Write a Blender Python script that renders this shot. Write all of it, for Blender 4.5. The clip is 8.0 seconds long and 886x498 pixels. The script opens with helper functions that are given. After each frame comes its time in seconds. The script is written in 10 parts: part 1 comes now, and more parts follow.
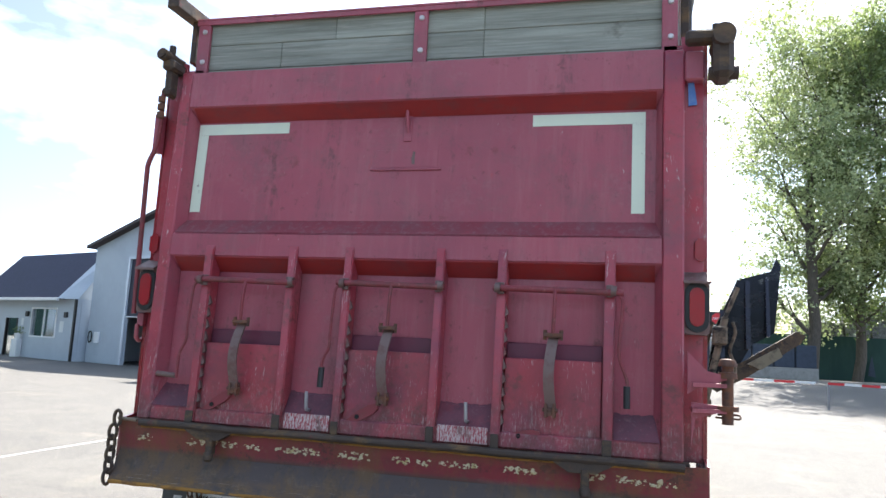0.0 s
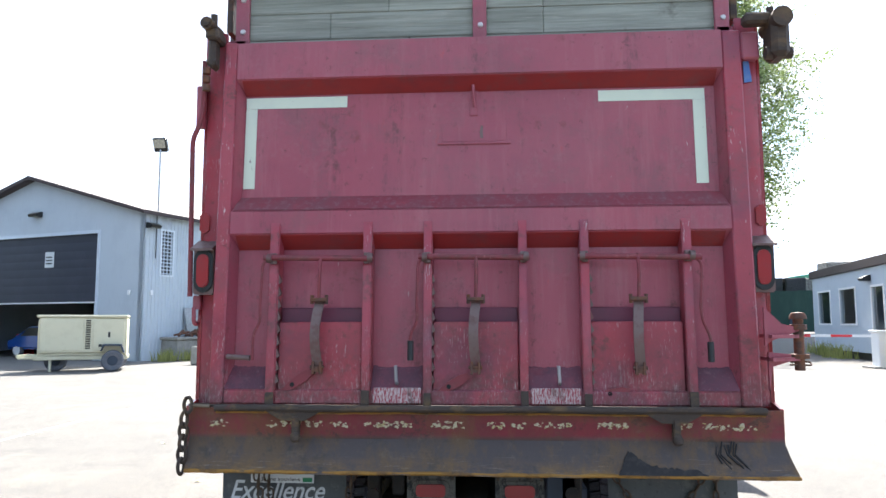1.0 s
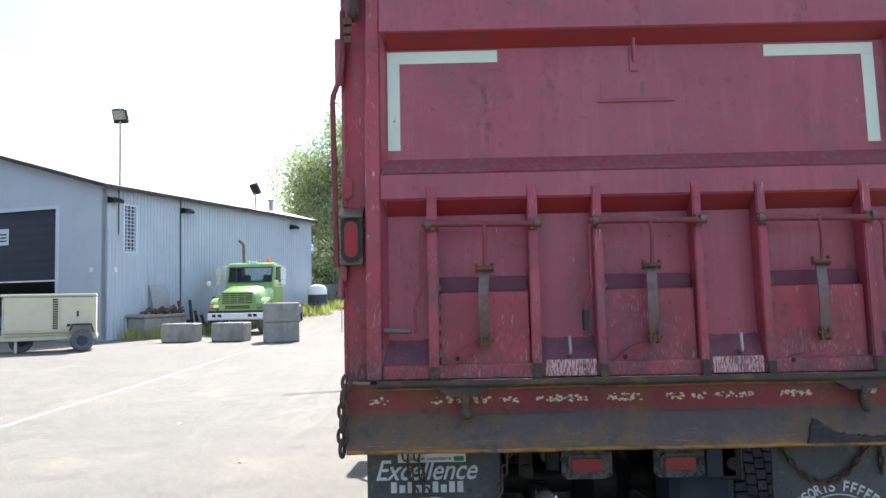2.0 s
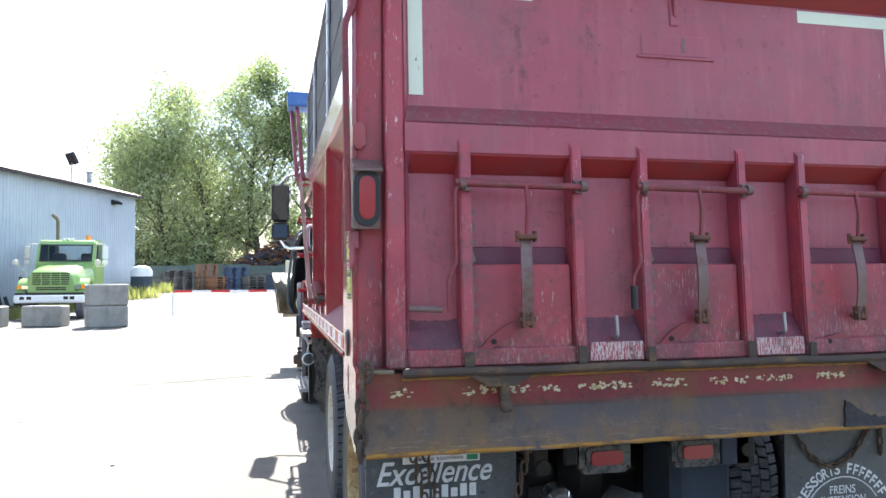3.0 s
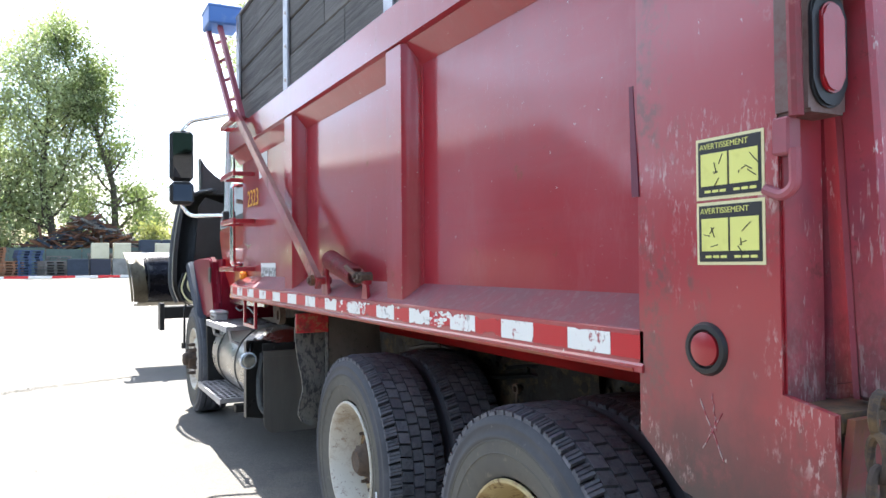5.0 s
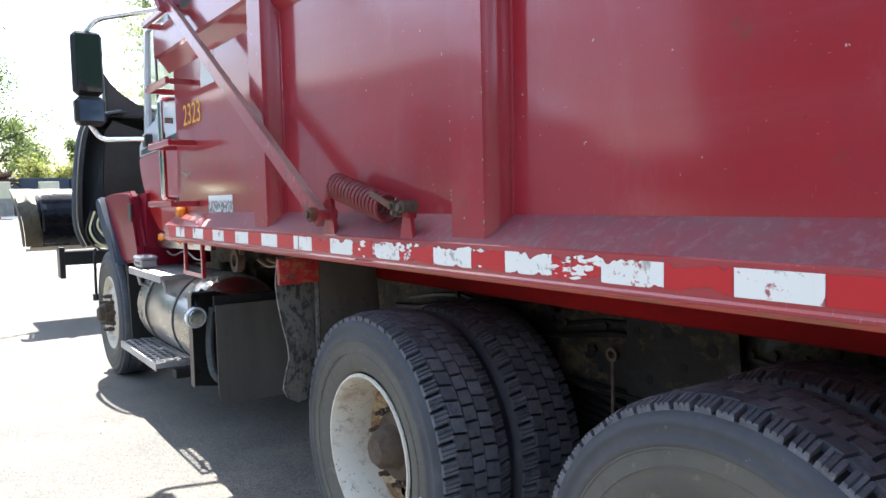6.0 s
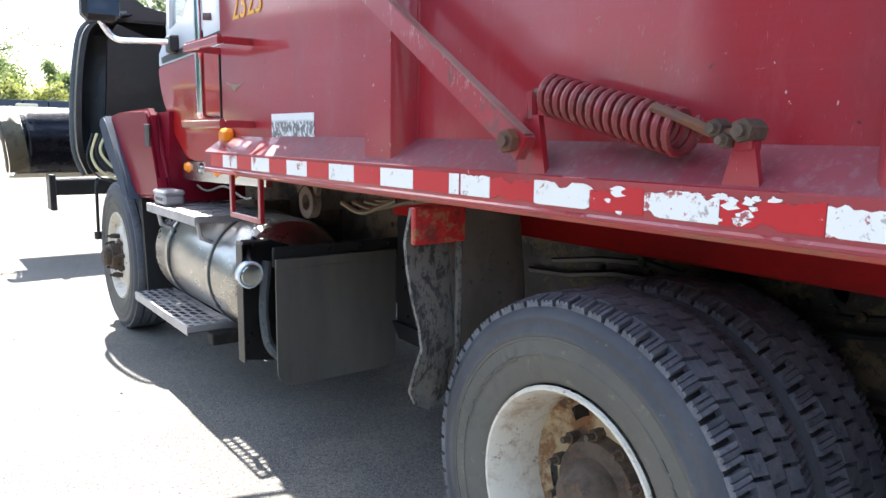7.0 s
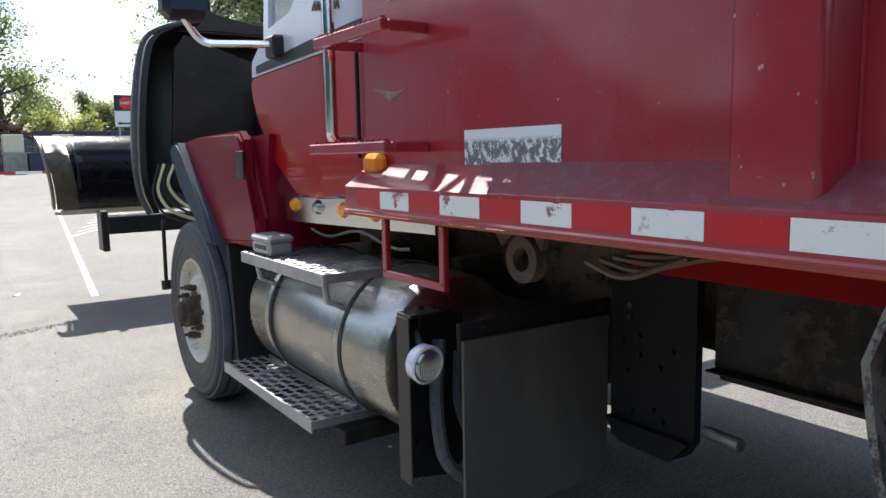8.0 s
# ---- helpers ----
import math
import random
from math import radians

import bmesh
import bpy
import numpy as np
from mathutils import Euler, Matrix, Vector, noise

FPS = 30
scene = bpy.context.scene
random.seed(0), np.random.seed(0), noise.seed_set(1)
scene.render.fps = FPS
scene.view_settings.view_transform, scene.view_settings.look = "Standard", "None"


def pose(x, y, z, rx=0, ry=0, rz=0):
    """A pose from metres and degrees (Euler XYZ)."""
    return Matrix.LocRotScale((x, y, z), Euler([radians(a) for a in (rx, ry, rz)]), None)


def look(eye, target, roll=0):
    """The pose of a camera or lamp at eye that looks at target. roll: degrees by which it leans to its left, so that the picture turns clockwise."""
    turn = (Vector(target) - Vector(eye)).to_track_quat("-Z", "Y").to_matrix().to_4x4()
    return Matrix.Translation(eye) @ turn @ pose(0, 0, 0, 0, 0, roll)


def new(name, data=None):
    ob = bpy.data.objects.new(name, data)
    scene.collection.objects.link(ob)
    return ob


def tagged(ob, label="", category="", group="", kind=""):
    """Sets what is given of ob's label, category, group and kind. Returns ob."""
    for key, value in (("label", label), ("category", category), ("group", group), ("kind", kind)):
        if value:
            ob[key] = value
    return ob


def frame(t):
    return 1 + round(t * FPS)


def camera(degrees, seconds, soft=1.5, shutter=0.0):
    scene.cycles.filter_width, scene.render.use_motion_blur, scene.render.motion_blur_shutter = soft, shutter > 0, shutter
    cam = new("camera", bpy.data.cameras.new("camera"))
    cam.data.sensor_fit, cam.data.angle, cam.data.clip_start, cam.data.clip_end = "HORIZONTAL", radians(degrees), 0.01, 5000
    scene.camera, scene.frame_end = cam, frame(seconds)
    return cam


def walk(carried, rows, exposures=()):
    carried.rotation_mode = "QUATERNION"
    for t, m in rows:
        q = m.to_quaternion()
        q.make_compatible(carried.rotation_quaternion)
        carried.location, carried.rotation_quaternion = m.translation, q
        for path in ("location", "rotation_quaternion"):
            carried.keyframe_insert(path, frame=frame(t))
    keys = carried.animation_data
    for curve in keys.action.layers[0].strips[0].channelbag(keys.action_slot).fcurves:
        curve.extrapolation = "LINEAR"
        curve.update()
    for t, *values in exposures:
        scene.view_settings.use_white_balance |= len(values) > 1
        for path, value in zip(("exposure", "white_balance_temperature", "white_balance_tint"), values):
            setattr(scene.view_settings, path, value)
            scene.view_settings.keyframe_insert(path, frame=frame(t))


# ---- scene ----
cam = camera(62.0, 8.0)
PATH = [
    (0, (0.125, 0.109, 1.556), (-0.376, 2.026, 1.829), 2.9),
    (0.1, (0.029, 0.077, 1.552), (-0.41, 2.012, 1.809), 1.8),
    (0.2, (-0.067, 0.046, 1.547), (-0.5, 1.986, 1.772), 1.4),
    (0.3, (-0.162, 0.016, 1.543), (-0.537, 1.968, 1.766), 1.0),
    (0.4, (-0.255, -0.013, 1.54), (-0.522, 1.957, 1.761), 0.5),
    (0.5, (-0.347, -0.04, 1.538), (-0.547, 1.942, 1.715), -0.0),
    (0.6, (-0.437, -0.065, 1.537), (-0.583, 1.924, 1.681), -0.0),
    (0.7, (-0.525, -0.087, 1.536), (-0.664, 1.904, 1.668), -0.3),
    (0.8, (-0.613, -0.104, 1.536), (-0.783, 1.886, 1.652), -0.0),
    (0.9, (-0.702, -0.115, 1.535), (-0.842, 1.873, 1.7), 0.2),
    (1, (-0.791, -0.119, 1.534), (-0.936, 1.866, 1.735), -0.1),
    (1.1, (-0.882, -0.112, 1.532), (-1.034, 1.873, 1.721), -0.6),
    (1.2, (-0.975, -0.094, 1.529), (-1.158, 1.89, 1.699), -0.7),
    (1.3, (-1.07, -0.07, 1.526), (-1.252, 1.914, 1.694), -0.7),
    (1.4, (-1.166, -0.046, 1.524), (-1.381, 1.936, 1.677), -0.6),
    (1.5, (-1.264, -0.026, 1.523), (-1.438, 1.959, 1.691), -0.3),
    (1.6, (-1.363, -0.014, 1.524), (-1.485, 1.976, 1.688), -0.5),
    (1.7, (-1.461, -0.006, 1.526), (-1.533, 1.989, 1.658), -0.7),
    (1.8, (-1.555, 0.003, 1.528), (-1.526, 1.998, 1.665), -1.3),
    (1.9, (-1.645, 0.018, 1.53), (-1.602, 2.012, 1.668), -1.6),
    (2, (-1.727, 0.043, 1.531), (-1.741, 2.039, 1.656), -1.2),
    (2.1, (-1.801, 0.082, 1.52), (-1.759, 2.076, 1.669), -1.2),
    (2.2, (-1.871, 0.131, 1.505), (-1.784, 2.121, 1.686), -0.6),
    (3.3, (-2.656, 0.811, 1.48), (-2.11, 2.735, 1.53), -1.9),
    (3.4, (-2.714, 0.883, 1.47), (-2.145, 2.799, 1.527), -2.5),
    (3.5, (-2.768, 0.962, 1.462), (-2.172, 2.87, 1.517), -2.9),
    (3.6, (-2.817, 1.052, 1.458), (-2.203, 2.955, 1.48), -2.6),
    (3.7, (-2.861, 1.151, 1.456), (-2.203, 3.039, 1.473), -2.8),
    (3.8, (-2.902, 1.255, 1.454), (-2.184, 3.121, 1.469), -3.7),
    (3.9, (-2.942, 1.361, 1.454), (-2.194, 3.215, 1.496), -3.8),
    (4, (-2.982, 1.466, 1.454), (-2.181, 3.297, 1.505), -1.9),
    (4.1, (-3.022, 1.566, 1.456), (-2.173, 3.376, 1.503), -1.9),
    (4.2, (-3.063, 1.662, 1.461), (-2.207, 3.469, 1.471), -1.0),
    (4.3, (-3.103, 1.754, 1.466), (-2.183, 3.53, 1.45), -0.5),
    (4.4, (-3.143, 1.844, 1.471), (-2.196, 3.605, 1.461), -0.8),
    (4.5, (-3.181, 1.931, 1.473), (-2.229, 3.69, 1.495), -1.0),
    (4.6, (-3.216, 2.017, 1.466), (-2.277, 3.782, 1.512), -0.6),
    (4.7, (-3.243, 2.105, 1.452), (-2.346, 3.892, 1.517), -0.4),
    (5.8, (-3.316, 3.201, 1.4), (-2.199, 4.857, 1.294), -0.1),
    (5.9, (-3.316, 3.302, 1.399), (-2.178, 4.942, 1.284), -0.2),
    (6, (-3.316, 3.405, 1.394), (-2.174, 5.041, 1.254), -1.3),
    (6.1, (-3.312, 3.513, 1.384), (-2.195, 5.162, 1.203), -2.2),
    (6.2, (-3.301, 3.624, 1.371), (-2.12, 5.228, 1.193), -2.2),
    (6.3, (-3.289, 3.738, 1.358), (-2.033, 5.284, 1.176), -2.2),
    (6.4, (-3.278, 3.854, 1.348), (-2.022, 5.4, 1.179), -2.4),
    (6.5, (-3.274, 3.969, 1.344), (-2.04, 5.531, 1.161), -1.6),
    (6.6, (-3.275, 4.083, 1.344), (-2.055, 5.655, 1.15), -1.3),
    (6.7, (-3.279, 4.196, 1.345), (-2.085, 5.785, 1.119), -0.5),
    (6.8, (-3.282, 4.308, 1.346), (-2.072, 5.883, 1.117), 0.4),
    (6.9, (-3.286, 4.419, 1.349), (-2.087, 5.993, 1.058), 0.8),
    (7, (-3.287, 4.53, 1.354), (-2.117, 6.124, 1.05), 0.7),
    (7.1, (-3.283, 4.641, 1.362), (-2.164, 6.273, 1.071), -1.2),
    (7.2, (-3.274, 4.752, 1.372), (-2.228, 6.44, 1.133), -2.6),
    (7.3, (-3.263, 4.865, 1.382), (-2.266, 6.584, 1.161), -2.9),
    (7.4, (-3.254, 4.979, 1.39), (-2.321, 6.736, 1.182), -3.2),
    (7.5, (-3.25, 5.095, 1.393), (-2.27, 6.825, 1.177), -3.1),
    (7.6, (-3.25, 5.214, 1.392), (-2.268, 6.945, 1.195), -2.8),
    (7.7, (-3.251, 5.335, 1.388), (-2.271, 7.066, 1.185), -2.2),
    (7.8, (-3.253, 5.457, 1.383), (-2.232, 7.164, 1.17), -1.4),
    (7.9, (-3.254, 5.581, 1.376), (-2.211, 7.272, 1.153), -1.0),
    (8, (-3.256, 5.705, 1.369), (-2.143, 7.347, 1.113), -1.1),
]
walk(cam, [(t, look(eye, target, roll)) for t, eye, target, roll in PATH],
     exposures=[(0, 1.75), (0.5, 1.88), (1.0, 1.97), (1.5, 1.83), (2.1, 1.68), (3.4, 2.36), (4.0, 2.36), (4.7, 2.3), (5.8, 2.1), (6.0, 2.15), (6.5, 2.65), (7.0, 2.45), (7.3, 2.55), (7.5, 2.3), (7.8, 2.15), (7.9, 1.95), (8, 1.36)])

# ---- light: clear summer sky, sun high ahead and slightly to the right ----
SUN = Vector((0.065, 0.93, 1.0)).normalized()
world = bpy.data.worlds.new("sky")
scene.world = world
world.use_nodes = True
wn = world.node_tree.nodes
wl = world.node_tree.links
wn.clear()
sky = wn.new("ShaderNodeTexSky")
sky.sky_type = "NISHITA"
sky.sun_disc = False
sky.sun_elevation = math.asin(SUN.z)
sky.sun_rotation = math.atan2(SUN.x, SUN.y)
sky.air_density, sky.dust_density, sky.ozone_density = 1.0, 2.0, 1.2
bg = wn.new("ShaderNodeBackground")
bg.inputs["Strength"].default_value = 0.066
out = wn.new("ShaderNodeOutputWorld")
# thin fair-weather clouds, everywhere alike
wc = wn.new("ShaderNodeTexCoord")
wm = wn.new("ShaderNodeMapping")
wm.inputs["Scale"].default_value = (1.0, 1.0, 2.6)
wt = wn.new("ShaderNodeTexNoise")
wt.inputs["Scale"].default_value, wt.inputs["Detail"].default_value = 3.4, 8
wr = wn.new("ShaderNodeMapRange")
wr.inputs["From Min"].default_value, wr.inputs["From Max"].default_value = 0.47, 0.57
wr.inputs["To Max"].default_value = 0.92
wx = wn.new("ShaderNodeMix")
wx.data_type = "RGBA"
wx.inputs[7].default_value = (7.9, 10.1, 13.6, 1)
wl.new(wc.outputs["Generated"], wm.inputs["Vector"])
wl.new(wm.outputs[0], wt.inputs["Vector"])
wl.new(wt.outputs[0], wr.inputs["Value"])
wl.new(wr.outputs[0], wx.inputs[0])
wl.new(sky.outputs[0], wx.inputs[6])
wl.new(wx.outputs[2], bg.inputs["Color"])
wl.new(bg.outputs[0], out.inputs["Surface"])
sun = new("sun", bpy.data.lights.new("sun", "SUN"))
sun.data.energy, sun.data.angle, sun.data.color = 5.0, radians(0.53), (1.0, 0.965, 0.91)
sun.matrix_world = look(SUN * 60, (0, 0, 0))


# ---- materials ----
def srgb(r, g, b):
    return tuple(((c / 255) / 12.92 if c <= 10 else ((c / 255 + 0.055) / 1.055) ** 2.4) for c in (r, g, b))


class Mat:
    """A principled material with layers of procedural variation in object space."""

    def __init__(self, name, base, rough=0.6, metal=0.0, coat=0.0, spec=0.5):
        self.m = bpy.data.materials.new(name)
        self.m.use_nodes = True
        self.n, self.l = self.m.node_tree.nodes, self.m.node_tree.links
        self.p = self.n["Principled BSDF"]
        self.p.inputs["Base Color"].default_value = (*base, 1)
        self.p.inputs["Roughness"].default_value = rough
        self.p.inputs["Metallic"].default_value = metal
        self.p.inputs["Coat Weight"].default_value = coat
        self.p.inputs["Coat Roughness"].default_value = 0.12
        self.p.inputs["Specular IOR Level"].default_value = spec
        self.coord = self.n.new("ShaderNodeTexCoord").outputs["Object"]
        self.col, self.rgh, self.nrm = None, None, None
        self.base, self.r0 = base, rough

    def stretch(self, s):
        mp = self.n.new("ShaderNodeMapping")
        mp.inputs["Scale"].default_value = s
        self.l.new(self.coord, mp.inputs["Vector"])
        return mp.outputs[0]

    def noise(self, scale, detail=4, rough=0.6, lo=0.4, hi=0.6, s=None):
        """A mask from noise, 0 below lo and 1 above hi."""
        t = self.n.new("ShaderNodeTexNoise")
        t.inputs["Scale"].default_value, t.inputs["Detail"].default_value = scale, detail
        t.inputs["Roughness"].default_value = rough
        self.l.new(self.stretch(s) if s else self.coord, t.inputs["Vector"])
        return self.ramp(t.outputs[0], lo, hi)

    def ramp(self, sock, lo, hi):
        r = self.n.new("ShaderNodeMapRange")
        r.inputs["From Min"].default_value, r.inputs["From Max"].default_value = lo, hi
        self.l.new(sock, r.inputs["Value"])
        return r.outputs[0]

    def axis(self, k, lo, hi):
        """A mask that grows along an axis of the object from lo to hi."""
        x = self.n.new("ShaderNodeSeparateXYZ")
        self.l.new(self.coord, x.inputs[0])
        return self.ramp(x.outputs[k], lo, hi)

    def radial(self, lo, hi):
        """A mask that grows with the distance from the object's x axis."""
        v = self.n.new("ShaderNodeVectorMath")
        v.operation = "LENGTH"
        self.l.new(self.stretch((0, 1, 1)), v.inputs[0])
        return self.ramp(v.outputs["Value"], lo, hi)

    def math(self, op, a, b):
        x = self.n.new("ShaderNodeMath")
        x.operation, x.use_clamp = op, True
        for i, v in enumerate((a, b)):
            if isinstance(v, (int, float)):
                x.inputs[i].default_value = v
            else:
                self.l.new(v, x.inputs[i])
        return x.outputs[0]

    def layer(self, mask, color, amount=1.0, rough=None):
        """Lays a colour, and a roughness, over what is there, by the mask."""
        if amount != 1.0:
            mask = self.math("MULTIPLY", mask, amount)
        mx = self.n.new("ShaderNodeMix")
        mx.data_type = "RGBA"
        self.l.new(mask, mx.inputs[0])
        if self.col is None:
            mx.inputs[6].default_value = (*self.base, 1)
        else:
            self.l.new(self.col, mx.inputs[6])
        mx.inputs[7].default_value = (*color, 1)
        self.col = mx.outputs[2]
        self.l.new(self.col, self.p.inputs["Base Color"])
        if rough is not None:
            mr = self.n.new("ShaderNodeMix")
            self.l.new(mask, mr.inputs[0])
            if self.rgh is None:
                mr.inputs[2].default_value = self.r0
            else:
                self.l.new(self.rgh, mr.inputs[2])
            mr.inputs[3].default_value = rough
            self.rgh = mr.outputs[0]
            self.l.new(self.rgh, self.p.inputs["Roughness"])
        return self

    def piece(self, amount=0.25):
        """Lightens or darkens each object a little, by its own random number."""
        o = self.n.new("ShaderNodeObjectInfo")
        hsv = self.n.new("ShaderNodeHueSaturation")
        self.l.new(self.ramp2(o.outputs["Random"], 1 - amount, 1 + amount), hsv.inputs["Value"])
        if self.col is None:
            hsv.inputs["Color"].default_value = (*self.base, 1)
        else:
            self.l.new(self.col, hsv.inputs["Color"])
        self.col = hsv.outputs[0]
        self.l.new(self.col, self.p.inputs["Base Color"])
        return self

    def island(self, amount=0.3, hue=0.0):
        o = self.n.new("ShaderNodeNewGeometry")
        hsv = self.n.new("ShaderNodeHueSaturation")
        self.l.new(self.ramp2(o.outputs["Random Per Island"], 1 - amount, 1 + amount), hsv.inputs["Value"])
        if hue:
            self.l.new(self.ramp2(o.outputs["Random Per Island"], 0.5 + hue, 0.5 - hue), hsv.inputs["Hue"])
        if self.col is None:
            hsv.inputs["Color"].default_value = (*self.base, 1)
        else:
            self.l.new(self.col, hsv.inputs["Color"])
        self.col = hsv.outputs[0]
        self.l.new(self.col, self.p.inputs["Base Color"])
        return self

    def ramp2(self, sock, lo, hi):
        r = self.n.new("ShaderNodeMapRange")
        r.inputs["To Min"].default_value, r.inputs["To Max"].default_value = lo, hi
        self.l.new(sock, r.inputs["Value"])
        return r.outputs[0]

    def bump(self, scale, strength=0.2, dist=0.002, detail=4, s=None):
        t = self.n.new("ShaderNodeTexNoise")
        t.inputs["Scale"].default_value, t.inputs["Detail"].default_value = scale, detail
        self.l.new(self.stretch(s) if s else self.coord, t.inputs["Vector"])
        b = self.n.new("ShaderNodeBump")
        b.inputs["Strength"].default_value, b.inputs["Distance"].default_value = strength, dist
        self.l.new(t.outputs[0], b.inputs["Height"])
        if self.nrm:
            self.l.new(self.nrm, b.inputs["Normal"])
        self.nrm = b.outputs[0]
        self.l.new(self.nrm, self.p.inputs["Normal"])
        return self


WHITE_CHIP = srgb(205, 195, 190)
RUST = srgb(112, 62, 38)
RED = srgb(152, 28, 40)

M = {}
# glossy body paint, lightly dusted, with small chips
m = Mat("body_red_paint", RED, 0.4, coat=0.9, spec=0.2)
m.p.inputs["Coat Roughness"].default_value = 0.105
m.layer(m.noise(1.3, 5, 0.6, 0.42, 0.75), srgb(132, 30, 42), 0.6, 0.42)
m.layer(m.noise(3.0, 5, 0.7, 0.50, 0.8, (0.25, 0.25, 3)), srgb(150, 84, 88), 0.22, 0.5)
m.layer(m.noise(2.4, 8, 0.75, 0.50, 0.68, (1, 1, 0.45)), srgb(124, 48, 58), 0.45, 0.5)
m.layer(m.noise(6.5, 8, 0.8, 0.52, 0.66, (0.8, 0.8, 0.3)), srgb(158, 78, 84), 0.3, 0.5)
m.layer(m.noise(38, 3, 0.6, 0.725, 0.75), WHITE_CHIP, 0.6, 0.6)
m.layer(m.noise(70, 3, 0.6, 0.70, 0.74, (0.5, 0.5, 1.4)), srgb(176, 132, 130), 0.4, 0.6)
m.layer(m.math("MULTIPLY", m.noise(120, 3, 0.6, 0.66, 0.69, (1.0, 2.2, 0.35)), m.noise(2.2, 5, 0.7, 0.54, 0.62)), srgb(186, 136, 138), 0.4, 0.6)
m.layer(m.noise(9, 6, 0.7, 0.66, 0.71), RUST, 0.6, 0.7)
m.layer(m.noise(22, 4, 0.7, 0.69, 0.72), srgb(58, 36, 34), 0.7, 0.7)
# pinkish veil: haze mirrored in the panels, put into the colour
m.layer(m.noise(0.9, 7, 0.7, 0.46, 0.66, (1, 1, 0.8)), srgb(150, 62, 74), 0.34, 0.5)
m.bump(1.4, 0.12, 0.02, 2).bump(60, 0.03, 0.001)
M["red"] = m.m
# the same paint on the corner posts, muddied and scraped towards the foot
m = Mat("muddied_post_paint", RED, 0.36, coat=0.8)
m.p.inputs["Coat Roughness"].default_value = 0.12
m.layer(m.noise(1.3, 5, 0.6, 0.42, 0.75), srgb(140, 44, 54), 0.6, 0.42)
m.layer(m.noise(4.0, 5, 0.7, 0.52, 0.8, (1, 1, 0.4)), srgb(158, 96, 98), 0.3, 0.5)
foot = m.math("MULTIPLY", m.axis(2, 1.34, 1.0), m.noise(3.2, 6, 0.75, 0.32, 0.6, (1, 1, 0.6)))
m.layer(foot, srgb(62, 38, 38), 0.85, 0.75)
m.layer(m.math("MULTIPLY", m.axis(2, 1.15, 0.95), m.noise(6, 7, 0.8, 0.30, 0.5)), srgb(40, 34, 31), 0.92, 0.8)
m.layer(m.noise(30, 4, 0.65, 0.68, 0.72, (1, 1, 0.5)), WHITE_CHIP, 0.5, 0.6)
m.layer(m.math("MULTIPLY", m.noise(3.1, 6, 0.75, 0.52, 0.60, (1.6, 1, 0.4)), m.noise(34, 5, 0.7, 0.42, 0.58)), srgb(96, 62, 58), 0.7, 0.7)
m.layer(m.math("MULTIPLY", m.noise(80, 5, 0.75, 0.53, 0.58, (1.6, 1, 0.3)), m.noise(2.6, 6, 0.7, 0.52, 0.60)), srgb(190, 160, 156), 0.6, 0.7)
m.bump(1.8, 0.12, 0.02, 3).bump(60, 0.06, 0.001)
M["post"] = m.m
m = Mat("dull_spring_paint", srgb(120, 34, 40), 0.5, coat=0.2)
m.layer(m.noise(14, 6, 0.75, 0.46, 0.6), srgb(96, 50, 46), 0.7, 0.7)
m.layer(m.noise(40, 5, 0.7, 0.56, 0.64), srgb(128, 92, 78), 0.6, 0.8)
m.bump(60, 0.2, 0.001)
M["springred"] = m.m
m = Mat("flat_underbody_red", srgb(142, 22, 24), 0.75, spec=0.1)
m.layer(m.noise(5, 6, 0.7, 0.46, 0.64, (1, 0.4, 1)), srgb(112, 26, 28), 0.7, 0.8)
m.layer(m.noise(16, 6, 0.75, 0.60, 0.68), srgb(74, 44, 38), 0.6, 0.9)
m.bump(40, 0.2, 0.001)
M["underred"] = m.m
# the gate: chalky faded paint with scratches and rust blooms
m = Mat("gate_red_paint", srgb(158, 70, 84), 0.48, coat=0.12)
m.layer(m.noise(1.6, 6, 0.65, 0.40, 0.7), srgb(139, 59, 77), 0.75, 0.55)
m.layer(m.noise(2.2, 6, 0.7, 0.5, 0.8, (0.6, 1, 2.2)), srgb(160, 78, 86), 0.55)
m.layer(m.noise(3.4, 7, 0.75, 0.52, 0.72, (1.4, 1, 0.5)), srgb(123, 68, 79), 0.6, 0.6)
m.layer(m.noise(5, 6, 0.7, 0.50, 0.78, (3.0, 1, 0.3)), srgb(180, 119, 123), 0.35, 0.62)
m.layer(m.noise(1.1, 4, 0.6, 0.40, 0.7), srgb(154, 92, 101), 0.35)
m.layer(m.noise(26, 4, 0.65, 0.72, 0.76, (1.6, 1, 0.5)), WHITE_CHIP, 0.5)
m.layer(m.noise(6, 6, 0.7, 0.62, 0.71), srgb(104, 52, 42), 0.5, 0.8)
m.layer(m.noise(14, 5, 0.7, 0.66, 0.72, (1, 1, 0.35)), srgb(190, 60, 58), 0.4)
m.layer(m.noise(2.6, 8, 0.78, 0.50, 0.64), srgb(123, 79, 84), 0.55, 0.65)
m.layer(m.math("MULTIPLY", m.noise(130, 4, 0.7, 0.66, 0.70, (1.2, 1, 0.3)), m.axis(2, 1.75, 1.2)), srgb(190, 168, 166), 0.55, 0.7)
m.layer(m.noise(16, 6, 0.8, 0.60, 0.67), srgb(92, 52, 52), 0.6, 0.75)
m.layer(m.math("MULTIPLY", m.axis(2, 1.30, 1.17), m.noise(6, 6, 0.75, 0.40, 0.62)), srgb(98, 74, 68), 0.65, 0.8)
scuff = m.math("MULTIPLY", m.noise(95, 5, 0.75, 0.53, 0.58, (1.5, 1, 0.3)), m.noise(3.6, 6, 0.7, 0.47, 0.58))
